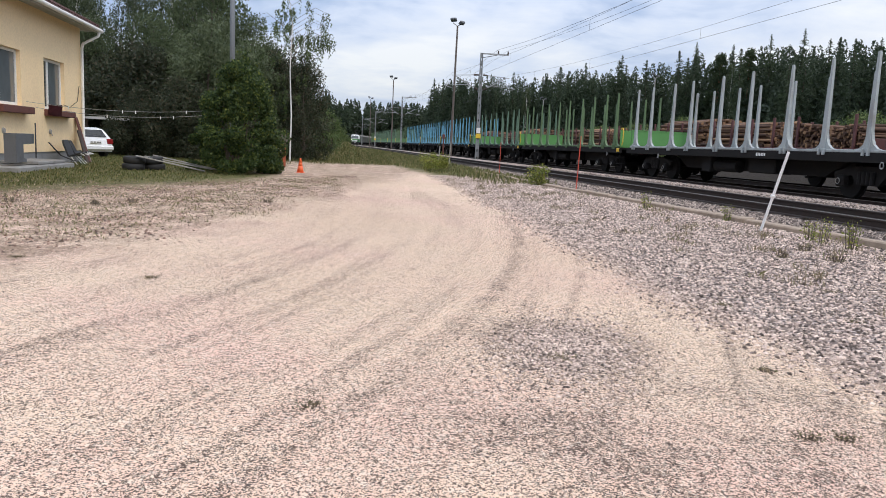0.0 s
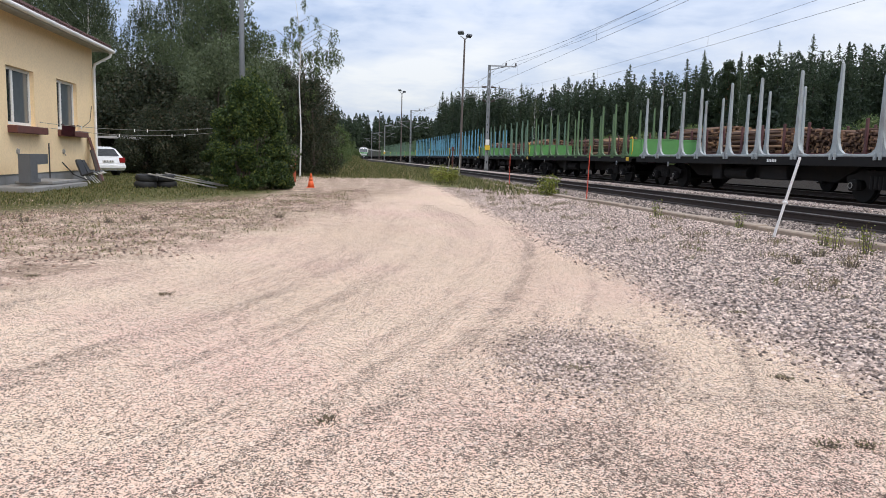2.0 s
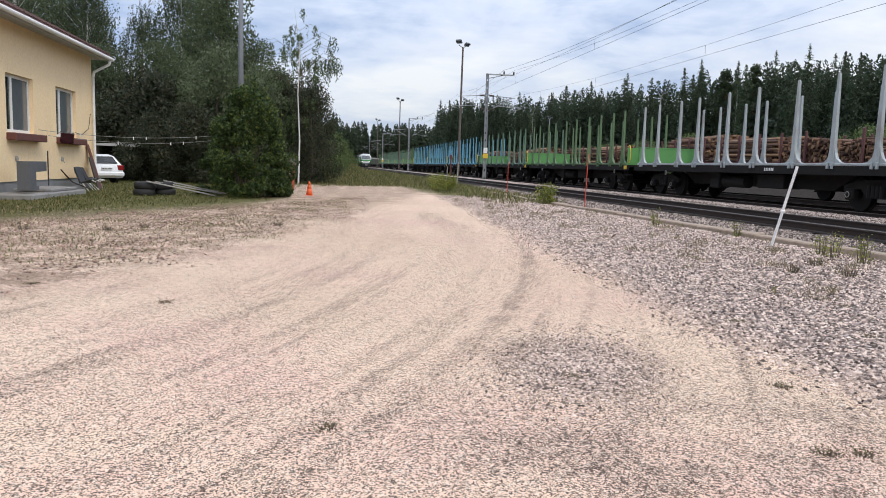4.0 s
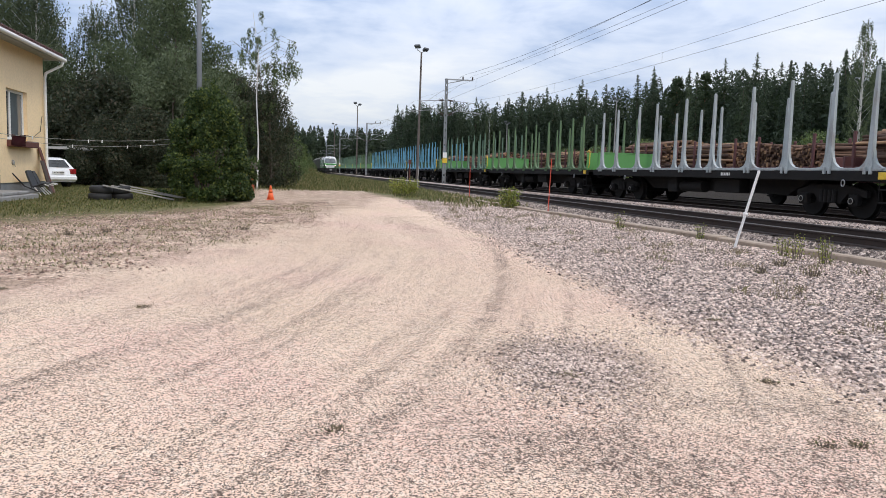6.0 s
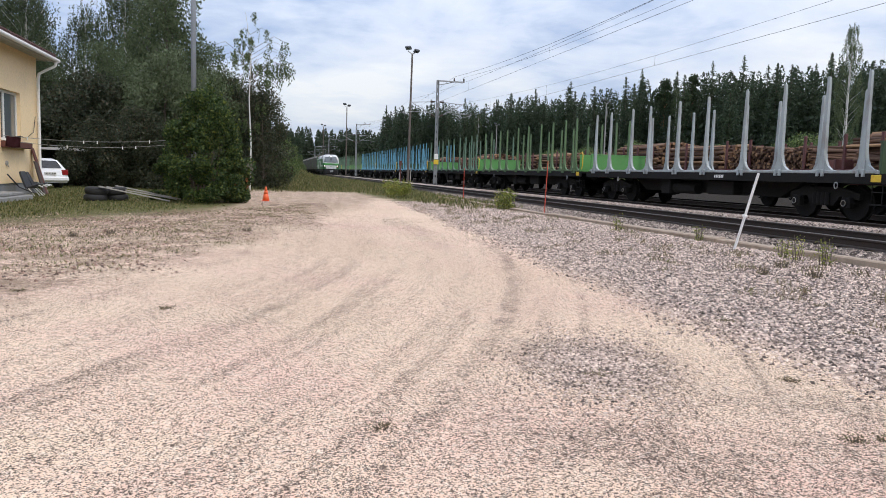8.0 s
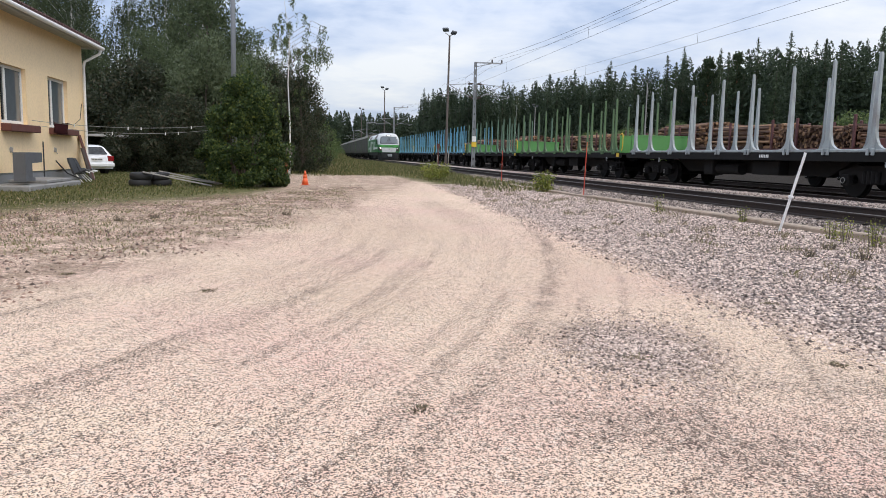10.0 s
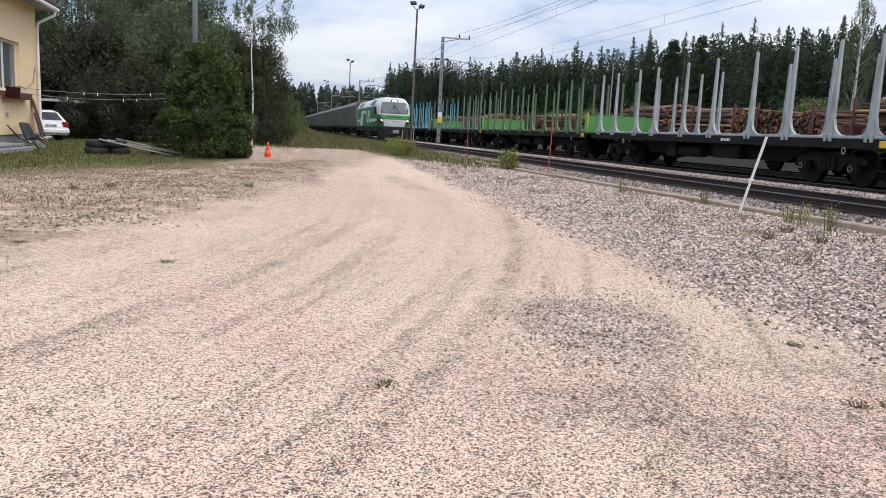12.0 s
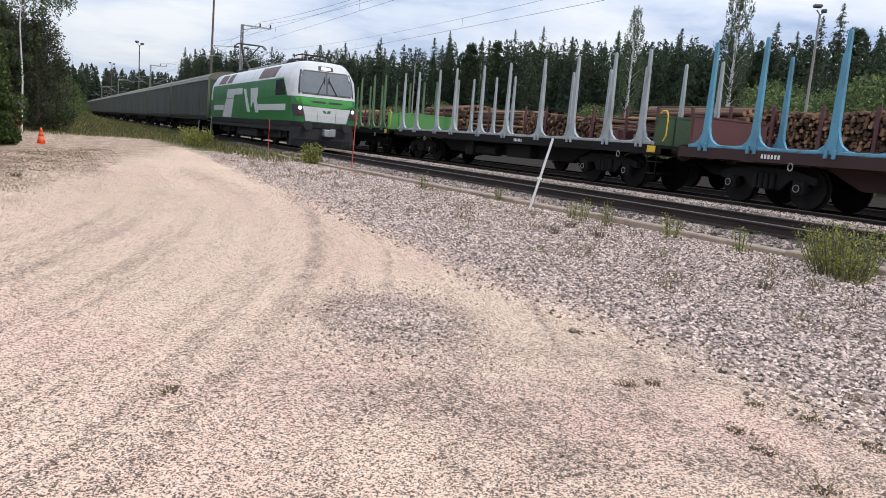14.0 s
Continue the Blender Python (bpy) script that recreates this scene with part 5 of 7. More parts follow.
def by_the_house():
    # low concrete slab with a grey bent block on it
    root = thing("well_slab", pose(-7.85, 24.3, 0), "stepped concrete slab against the plinth", "slab")
    bm = bmesh.new()
    box(bm, -0.5, 0.75, -3.0, 1.5, -0.1, 0.16, 0.03)
    part("lower_slab", bm, M["concrete"], root)
    bm = bmesh.new()
    box(bm, -0.45, 0.60, -1.2, 1.1, 0.165, 0.26, 0.02)
    part("upper_slab", bm, M["concrete"], root)
    root = thing("pump_housing", pose(-7.55, 22.4, 0.262), "dark grey angular pump housing standing on the slab", "pump")
    bm = bmesh.new()
    prism(bm, [(0.0, 0.0), (0.70, 0.0), (0.70, 0.08), (0.50, 0.12), (0.50, 0.50), (1.30, 0.52), (1.30, 0.80), (0.0, 0.80)], "x", -0.16, 0.16)
    body = part("body", bm, M["grey_paint"], root)
    body.matrix_basis = pose(0, -0.5, 0)
    bm = bmesh.new()
    rod(bm, (0.25, 0.66, 0.1), (0.25, 0.66, 1.12), 0.02, 0.02, 8)
    part("rod", bm, M["plastic"], root)
    bm = bmesh.new()
    tube(bm, [(0.2, 0.75, 0.55), (0.25, 1.6, 0.15), (0.2, 3.0, -0.06), (0.0, 3.9, -0.1)], 0.02, 6)
    single("hose", bm, M["black"], "black hose running from the pump along the ground", "hose", m=pose(-7.55, 23.5, 0.262))
    # folded chairs leaning against the wall
    for k, (y, lean) in enumerate(((27.6, -20), (28.3, -24))):
        root = thing("garden_chair", pose(-7.65, y, 0.0, 0, lean, 8 * k), "dark plastic garden chair with pale legs tipped against the wall", "chair", "garden chairs")
        bm = bmesh.new()
        prism(bm, [(-0.3, 0.32), (0.3, 0.32), (0.3, 0.78), (0.22, 0.92), (-0.22, 0.92), (-0.3, 0.78)], "x", -0.03, 0.03)
        part("backrest", bm, M["plastic"], root)
        bm = bmesh.new()
        box(bm, 0.0, 0.42, -0.28, 0.28, 0.30, 0.36, 0.02)
        part("seat", bm, M["plastic"], root)
        for yy in (-0.24, 0.24):
            for x in (0.05, 0.38):
                bm = bmesh.new()
                rod(bm, (x, yy, 0.31), (x + 0.12, yy * 1.1, -0.05 + 0.25 * (x > 0.2)), 0.018, 0.018, 8)
                part("leg", bm, M["white"], root, "pale tubular leg")
    for k, (y, w, h, mat) in enumerate(((29.55, 0.30, 1.25, "darkwood"), (30.0, 0.22, 1.75, "redwood"), (30.25, 0.16, 1.9, "greywood"))):
        bm = bmesh.new()
        box(bm, -0.025, 0.025, -w / 2, w / 2, 0.0, h, 0.006)
        single("plank", bm, M[mat], "weathered board leaning on the house corner", "board", "leaning boards", m=pose(-7.80 - 0.05 * k, y, 0.01, -4 + 5 * k, -15, 0))
    # tyres and ladder-like planks
    for k, (x, y, z, tilt) in enumerate(((-5.15, 25.3, 0.12, 0), (-5.12, 25.33, 0.35, 2), (-4.62, 25.9, 0.12, 0), (-4.66, 25.85, 0.34, -3))):
        root = thing("car_tyre", pose(x, y, z, tilt, 0, k * 40), "worn black car tyre lying flat in a pile", "tyre", "pile of tyres")
        bm = bmesh.new()
        ring = [(0.20, -0.09), (0.30, -0.115), (0.345, -0.08), (0.35, 0.0), (0.345, 0.08), (0.30, 0.115), (0.20, 0.09), (0.23, 0.0)]
        n = 26
        rows = [[bm.verts.new((r * math.cos(a), r * math.sin(a), z2)) for r, z2 in ring] for a in [q * math.tau / n for q in range(n)]]
        for q in range(n):
            for w in range(8):
                bm.faces.new((rows[q][w], rows[(q + 1) % n][w], rows[(q + 1) % n][(w + 1) % 8], rows[q][(w + 1) % 8]))
        part("tread", bm, M["black"], root, smooth=True)
    for x0, y0, z0, x1, y1, z1, w in ((-5.0, 25.0, 0.50, -2.9, 25.4, 0.06, 0.12), (-4.75, 26.3, 0.50, -2.7, 26.6, 0.08, 0.10), (-4.9, 25.7, 0.47, -2.75, 26.0, 0.10, 0.07)):
        bm = bmesh.new()
        d = Vector((x1 - x0, y1 - y0, z1 - z0))
        box(bm, 0, d.length, -w / 2, w / 2, -0.02, 0.02, 0.005)
        m = Matrix.Translation((x0, y0, z0)) @ d.to_track_quat("X", "Z").to_matrix().to_4x4()
        single("plank", bm, M["greywood"], "pale grey plank propped on the tyres", "board", "planks on the tyres", m=m)
    # clothes lines with pegs
    for a, b, sag in (((HX + 0.05, 25.2, 2.05), (-2.9, 26.6, 2.10), 0.16), ((HX + 0.05, 26.0, 1.90), (-2.6, 27.6, 2.05), 0.22)):
        bm = bmesh.new()
        pts = [(a[0] + (b[0] - a[0]) * u, a[1] + (b[1] - a[1]) * u, a[2] + (b[2] - a[2]) * u - sag * 4 * u * (1 - u)) for u in [k / 14 for k in range(15)]]
        tube(bm, pts, 0.008, 5)
        root = single("clothes_line", bm, M["polewood"], "slack pale clothes line with pegs", "clothes line", "clothes lines")
        for k in ((3, 7, 8, 12) if sag < 0.2 else (5, 9, 10)):
            bm = bmesh.new()
            p = pts[k]
            box(bm, p[0] - 0.012, p[0] + 0.012, p[1] - 0.015, p[1] + 0.015, p[2] - 0.07, p[2] + 0.03)
            part("peg", bm, M["white"], root, "pale clothes peg")
    bm = bmesh.new()
    rows = []
    for k in range(7):
        u = k / 6
        rows.append([bm.verts.new((-7.75 + 0.42 * u, 25.45 + 0.05 * math.sin(u * 7 + j), 2.03 - 0.07 * j - 0.03 * math.sin(u * 3) - 0.02 * u)) for j in range(6)])
    for a, b in zip(rows, rows[1:]):
        for j in range(5):
            bm.faces.new((a[j], a[j + 1], b[j + 1], b[j]))
    bmesh.ops.solidify(bm, geom=bm.faces[:], thickness=0.012)
    single("hanging_cloth", bm, M["cloth"], "maroon cloth hanging from the clothes line", "cloth", smooth=True)


by_the_house()


def build_car():
    """White hatchback, its tail to the yard."""
    root = thing("parked_car", pose(-9.35, 36.1, 0, 0, 0, 44), "white hatchback car parked behind the house", "car")
    # side outline (y from the tail, z)
    low = [(0.06, 0.28), (0.0, 0.42), (0.02, 0.62), (0.12, 0.90), (0.55, 1.30), (0.95, 1.38), (2.1, 1.36), (2.9, 0.95), (3.9, 0.82), (4.05, 0.5), (3.98, 0.28)]
    bm = bmesh.new()
    rings = []
    for x, k in ((-0.82, 0.93), (-0.76, 1.0), (0.76, 1.0), (0.82, 0.93)):
        ring = []
        for y, z in low:
            inset = 0.16 * max(0, (z - 0.85) / 0.5)
            xx = x - math.copysign(inset, x)
            ring.append(bm.verts.new((xx, 2.0 + (y - 2.0) * (0.985 if k < 1 else 1.0), z if k == 1 else 0.28 + (z - 0.28) * 0.97)))
        rings.append(ring)
    n = len(low)
    for a, b in zip(rings, rings[1:]):
        for k in range(n):
            bm.faces.new((a[k], a[(k + 1) % n], b[(k + 1) % n], b[k]))
    bm.faces.new(rings[0])
    bm.faces.new(rings[-1][::-1])
    part("body", bm, M["car_paint"], root)
    bm = bmesh.new()
    vs = [bm.verts.new(p) for p in ((-0.60, 0.135, 0.95), (0.60, 0.135, 0.95), (0.54, 0.50, 1.28), (-0.54, 0.50, 1.28))]
    bm.faces.new(vs)
    bmesh.ops.solidify(bm, geom=bm.faces[:], thickness=-0.02)
    part("rear_window", bm, M["glass_dark"], root)
    bm = bmesh.new()
    for s in (-1, 1):
        for outline in ([(0.62, 0.93), (1.05, 0.93), (1.05, 1.27), (0.85, 1.26)], [(1.12, 0.93), (2.1, 0.93), (2.0, 1.28), (1.12, 1.28)]):
            vs = [bm.verts.new((s * (0.835 - 0.16 * (z - 0.85) / 0.5), y, z)) for y, z in outline]
            bm.faces.new(vs)
    bmesh.ops.solidify(bm, geom=bm.faces[:], thickness=0.012)
    part("side_window", bm, M["glass_dark"], root)
    for s in (-1, 1):
        bm = bmesh.new()
        box(bm, min(s * 0.56, s * 0.825), max(s * 0.56, s * 0.825), -0.012, 0.20, 0.64, 0.88, 0.02)
        part("tail_lamp", bm, M["tail_light"], root, "dark red tail lamp")
    bm = bmesh.new()
    box(bm, -0.84, 0.84, -0.07, 0.12, 0.36, 0.56, 0.04)
    part("bumper", bm, M["car_paint"], root)
    bm = bmesh.new()
    box(bm, -0.26, 0.26, -0.02, 0.04, 0.66, 0.77)
    plate = part("number_plate", bm, M["white"], root)
    bm = bmesh.new()
    for x in (-0.19, -0.06, 0.08, 0.19):
        box(bm, x - 0.035, x + 0.035, -0.026, -0.021, 0.69, 0.74)
    part("bars", bm, M["plastic"], plate)
    for s in (-1, 1):
        for y in (0.75, 3.25):
            bm = bmesh.new()
            rod(bm, (s * 0.66, y, 0.30), (s * 0.84, y, 0.30), 0.30, 0.30, 20)
            wheel = part("wheel", bm, M["black"], root)
            bm = bmesh.new()
            rod(bm, (s * 0.845, y, 0.30), (s * 0.855, y, 0.30), 0.19, 0.17, 14)
            part("rim", bm, M["galvanised"], wheel)


build_car()


def carport():
    root = thing("open_shelter", pose(-10.2, 43.0, 0), "low dark open shelter with a pale sheet roof under the trees", "shelter")
    for x in (-1.2, 1.2):
        for y in (-1.2, 1.2):
            bm = bmesh.new()
            box(bm, x - 0.06, x + 0.06, y - 0.06, y + 0.06, 0, 1.85)
            part("post", bm, M["darkwood"], root)
    bm = bmesh.new()
    prism(bm, [(-1.6, 1.86), (1.6, 1.82), (1.6, 1.90), (0.0, 2.0), (-1.6, 1.94)], "y", -1.6, 1.6)
    part("roof", bm, M["soffit"], root)
    bm = bmesh.new()
    box(bm, -1.2, 1.2, 1.25, 1.32, 0.0, 1.8)
    part("back_wall", bm, M["darkwood"], root)
    root = thing("notice_board", pose(-0.98, 33.4, 0, 0, 0, 10), "small red-brown roofed board with a white notice", "notice board")
    for x in (-0.26, 0.26):
        bm = bmesh.new()
        box(bm, x - 0.06, x + 0.06, -0.05, 0.05, 0, 1.4, 0.01)
        part("post", bm, M["rust_red"], root, "orange-red painted post")
    bm = bmesh.new()
    prism(bm, [(-0.36, 1.18), (0.48, 1.10), (0.48, 1.42), (-0.36, 1.48)], "y", -0.25, 0.06)
    part("hood", bm, M["greywood_dark"], root, "weathered grey-brown hood")
    bm = bmesh.new()
    box(bm, -0.2, 0.2, -0.03, 0.03, 0.5, 1.4)
    board = part("board", bm, M["darkwood"], root)
    bm = bmesh.new()
    box(bm, -0.12, 0.14, -0.045, -0.032, 0.72, 0.98)
    part("notice", bm, M["white"], board, "white paper notice")


carport()


# ---- loaded wagons on the third track ----
FAR_TRACK = 20.3
build_track("far_track", FAR_TRACK, "third track under the loaded brown wagons", -24, 240, False)


def log_mesh(side):
    bm = bmesh.new()
    rod(bm, (0, 0, 0), (0, 0, 3.0), 0.115, 0.10, 9)
    me = bpy.data.meshes.new("log")
    for f in bm.faces:
        f.material_index = 1 if len(f.verts) > 4 else 0
    bm.to_mesh(me)
    bm.free()
    me.materials.append(side)
    me.materials.append(M["log_end"])
    return me


LOGS = [log_mesh(M["log_side"]), log_mesh(M["log_dark"])]


def log_bundle(y0, length, tall, seed, across):
    """Thin logs laid along or across the wagon between its stakes, uneven at the ends and on top."""
    r = random.Random(seed)
    root = thing("log_bundle", pose(FAR_TRACK, y0, RAIL_TOP + 1.24), "bundle of thin pulpwood logs loaded on a brown wagon", "log bundle", "log bundles on wagons")
    rad = 0.057 if across else 0.066
    for i in range(int(tall / (rad * 1.7))):
        if across:
            y = rad * (i % 2) - 0.1
            top = int(tall / (rad * 1.7)) - 1
            while y < length:
                q = rad * r.uniform(0.62, 1.25)
                if i < top or r.random() > 0.45:
                    a = Vector((-1.26 + r.uniform(-0.16, 0.14), y, q * 0.9 + i * rad * 1.68 + 0.05 * math.sin(y * 1.7 + seed)))
                    d = Vector((2.4, r.uniform(-0.35, 0.35), r.uniform(-0.10, 0.10)))
                    o = new("log", LOGS[1])
                    o.parent = root
                    o.matrix_basis = Matrix.Translation(a) @ d.to_track_quat("Z", "Y").to_matrix().to_4x4() @ Matrix.Diagonal((q / 0.115, q / 0.115, d.length / 3.0, 1))
                y += q * 1.95
            continue
        x = -1.22 + rad * (i % 2)
        while x < 1.2:
            q = rad * r.uniform(0.7, 1.25)
            z = q * 0.9 + i * rad * 1.7 + 0.16 * (1 - (x / 1.2) ** 2) * (i / 8)
            y = r.uniform(-0.3, 0.3)
            a = Vector((x + r.uniform(-0.03, 0.03), y, z + r.uniform(-0.02, 0.02)))
            d = Vector((r.uniform(-0.16, 0.16), length + r.uniform(-0.5, 0.3), r.uniform(-0.07, 0.07)))
            o = new("log", LOGS[0 if r.random() < 0.42 else 1])
            o.parent = root
            o.matrix_basis = Matrix.Translation(a) @ d.to_track_quat("Z", "Y").to_matrix().to_4x4() @ Matrix.Diagonal((q / 0.115, q / 0.115, d.length / 3.0, 1))
            x += q * 2.0 if x < -0.6 or i > 5 else q * 2.4


def loaded_wagon(y0):
    root = thing("brown_wagon", pose(FAR_TRACK, y0, RAIL_TOP), "wine-brown flat wagon with short stakes carrying logs", "freight wagon", "loaded brown wagons")
    bm = bmesh.new()
    box(bm, -1.38, 1.38, 0, WAGON, 0.95, 1.22, 0.02)
    part("deck", bm, M["panel_brown"], root, "wine-brown deck frame")
    bm = bmesh.new()
    prism(bm, [(3.4, 0.95), (4.4, 0.5), (WAGON - 4.4, 0.5), (WAGON - 3.4, 0.95)], "x", -0.9, 0.9)
    part("underframe", bm, M["frame_black"], root, "black underframe")
    for e in (0.1, WAGON - 0.1):
        bm = bmesh.new()
        box(bm, -1.36, 1.36, e - 0.05, e + 0.05, 1.22, 1.80, 0.01)
        part("end_board", bm, M["panel_brown"], root)
    for s in (-1, 1):
        bm = bmesh.new()
        box(bm, s * 1.36 - 0.03, s * 1.36 + 0.03, 0.2, WAGON - 0.2, 1.22, 1.46, 0.01)
        part("side_board", bm, M["panel_brown"], root, "low brown side board")
        for k in range(11):
            bm = bmesh.new()
            box(bm, s * 1.40 - 0.04, s * 1.40 + 0.04, 0.58 + 1.55 * k, 0.69 + 1.55 * k, 1.15, 2.62, 0.012)
            part("stake", bm, M["panel_brown"], root, "wine-brown steel stake")
    for y in (2.35, WAGON - 2.35):
        bogie(root, y, M["frame_black"])
    return root


brown = loaded_wagon(4.6)
for k in range(1, 5):
    copy_thing(brown, pose(FAR_TRACK, 4.6 + PITCH * k, RAIL_TOP))
heights = random.Random(8)
for k in range(5):
    for b in range(3):
        log_bundle(4.6 + PITCH * k + 0.55 + b * 5.35, 4.6, heights.choice((1.15, 1.3, 1.4)), 100 + 3 * k + b, (3 * k + b) in (1, 3, 6, 9, 12))


# ---- vegetation ----
def leaf_quads(centres, size, aim=None, droop=0.0, r=rng):
    """Small folded leaves as quads at the centres; aim: a bias for their normals."""
    n = len(centres)
    nrm = r.normal(0, 1, (n, 3))
    if aim is not None:
        nrm = nrm + aim
    nrm /= np.linalg.norm(nrm, axis=1, keepdims=True) + 1e-9
    u = np.cross(nrm, r.normal(0, 1, (n, 3)))
    u[:, 2] -= droop
    u /= np.linalg.norm(u, axis=1, keepdims=True) + 1e-9
    w = np.cross(nrm, u)
    s = (np.asarray(size) * r.uniform(0.6, 1.4, n))[:, None]
    a, b = centres - u * s, centres + u * s
    c, d = centres - w * s * 0.55, centres + w * s * 0.55
    v = np.stack([a, c, b, d], 1).reshape(-1, 3)
    f = np.arange(n * 4).reshape(-1, 4)
    return v, f


def limb_mesh(segments, n=6):
    bm = bmesh.new()
    for a, b, r0, r1 in segments:
        rod(bm, a, b, r0, r1, n, False)
    return bm


def broadleaf(name, tall, spread, trunk_h, leaf, leaves, leaf_mat, bark, seed, label, category="tree", group="", lobes=14, lean=0.0, droop=0.3, base_z=0.35, limb=0.38, hang=0.0):
    """A tree of limbs that carry lobes of leaves, with gaps between them; hang: the length of its drooping strings of leaves."""
    r = np.random.default_rng(seed)
    root = thing(name, pose(0, 0, 0), label, category, group)
    segs = []
    top = Vector((lean, 0, tall * 0.93))
    knots = [Vector((0, 0, -0.2)), Vector((lean * 0.2, 0.05, tall * 0.3)), Vector((lean * 0.55, -0.05, tall * 0.62)), top]
    rt = tall * 0.013 + 0.02
    for k in range(3):
        segs.append((knots[k], knots[k + 1], rt * (1 - 0.3 * k), rt * (0.7 - 0.3 * k) + 0.006))
    cents = []
    for k in range(lobes):
        u = (k + 0.5) / lobes
        z = trunk_h + (tall - trunk_h) * u
        ring = spread * math.sin(math.pi * min(0.97, 0.18 + 0.80 * u)) ** 0.8
        a = k * 2.4 + r.uniform(-0.5, 0.5)
        c = Vector((lean * u + math.cos(a) * ring * r.uniform(0.45, 0.95), math.sin(a) * ring * r.uniform(0.45, 0.95), z + r.uniform(-0.3, 0.3)))
        start = Vector((lean * u * 0.7, 0, max(trunk_h * base_z, z - ring * 0.8)))
        segs.append((start, c, rt * limb * (1 - u * 0.6), 0.008))
        cents.append((c, spread * r.uniform(0.28, 0.46)))
    part("trunk", limb_mesh(segs), bark, root)
    each = leaves // len(cents)
    pts = []
    for c, rad in cents:
        d = r.normal(0, 1, (each, 3))
        d /= np.linalg.norm(d, axis=1, keepdims=True)
        q = rad * r.uniform(0.25, 1.0, (each, 1)) ** 0.5
        p = d * q * np.array([1.0, 1.0, 0.8])
        p[:, 2] -= droop * rad * r.uniform(0, 1, each) ** 2 * 2
        if hang:
            along = np.arange(each) % 12
            p = p[np.arange(each) // 12 * 12] + r.normal(0, 0.05, (each, 3))
            p[:, 2] -= along / 12 * hang * (0.4 + 0.6 * np.sin(np.arange(each) // 12 * 1.7) ** 2)
        pts.append(np.array(c)[None] + p)
    pts = np.concatenate(pts)
    v, f = leaf_quads(pts, leaf, None, droop, r)
    soup("crown", v, f, leaf_mat, root)
    return root


def spruce(name, tall, spread, seed, label, mat, tiers=26, quads=3, bare=0.06, group="", spray=1.0):
    r = np.random.default_rng(seed)
    root = thing(name, pose(0, 0, 0), label, "tree", group)
    bm = bmesh.new()
    rod(bm, (0, 0, -0.3), (0, 0, tall * 0.97), tall * 0.013, 0.02, 7)
    part("trunk", bm, M["bark"], root)
    pts, sizes = [], []
    for i in range(tiers * 12):
        u = r.uniform(0, 1) ** 0.85
        z = tall * (bare + (0.995 - bare) * u)
        a = r.uniform(0, math.tau)
        rr = (spread * (1 - u) ** 0.66 * r.uniform(0.55, 1.12) * (1 + 0.12 * math.sin(3 * a + seed)) + 0.05)
        drop = rr * (0.50 - 0.45 * u)
        many = max(2, int((quads + 2) * min(1.0, 0.35 + 1.4 * rr / spread)))
        for k in range(many):
            q = (k + r.uniform(0.2, 1.0)) / many
            pts.append((math.cos(a) * rr * q, math.sin(a) * rr * q, z - drop * q ** 1.3 + r.uniform(-0.08, 0.08)))
            sizes.append((0.10 + 0.085 * rr) * (1.15 - 0.5 * q) * spray)
    v, f = leaf_quads(np.array(pts), np.array(sizes), np.array([0.0, 0.0, 0.0]), 0.35, r)
    soup("crown", v, f, mat, root)
    return root


def set_out(src, spots, r, grow=(0.85, 1.15)):
    """Copies of a tree at the spots of (x, y, scale); the first one moves to the first spot."""
    for k, (x, y, s) in enumerate(spots):
        m = Matrix.LocRotScale((x, y, float(height(x, y)) - 0.1), Euler((r.uniform(-0.03, 0.03), r.uniform(-0.03, 0.03), r.uniform(0, 6.28))), (1, 1, 1))
        ob = src if k == 0 else copy_thing(src, m)
        ob.matrix_basis = m @ Matrix.Diagonal((s, s, s * r.uniform(*grow), 1))


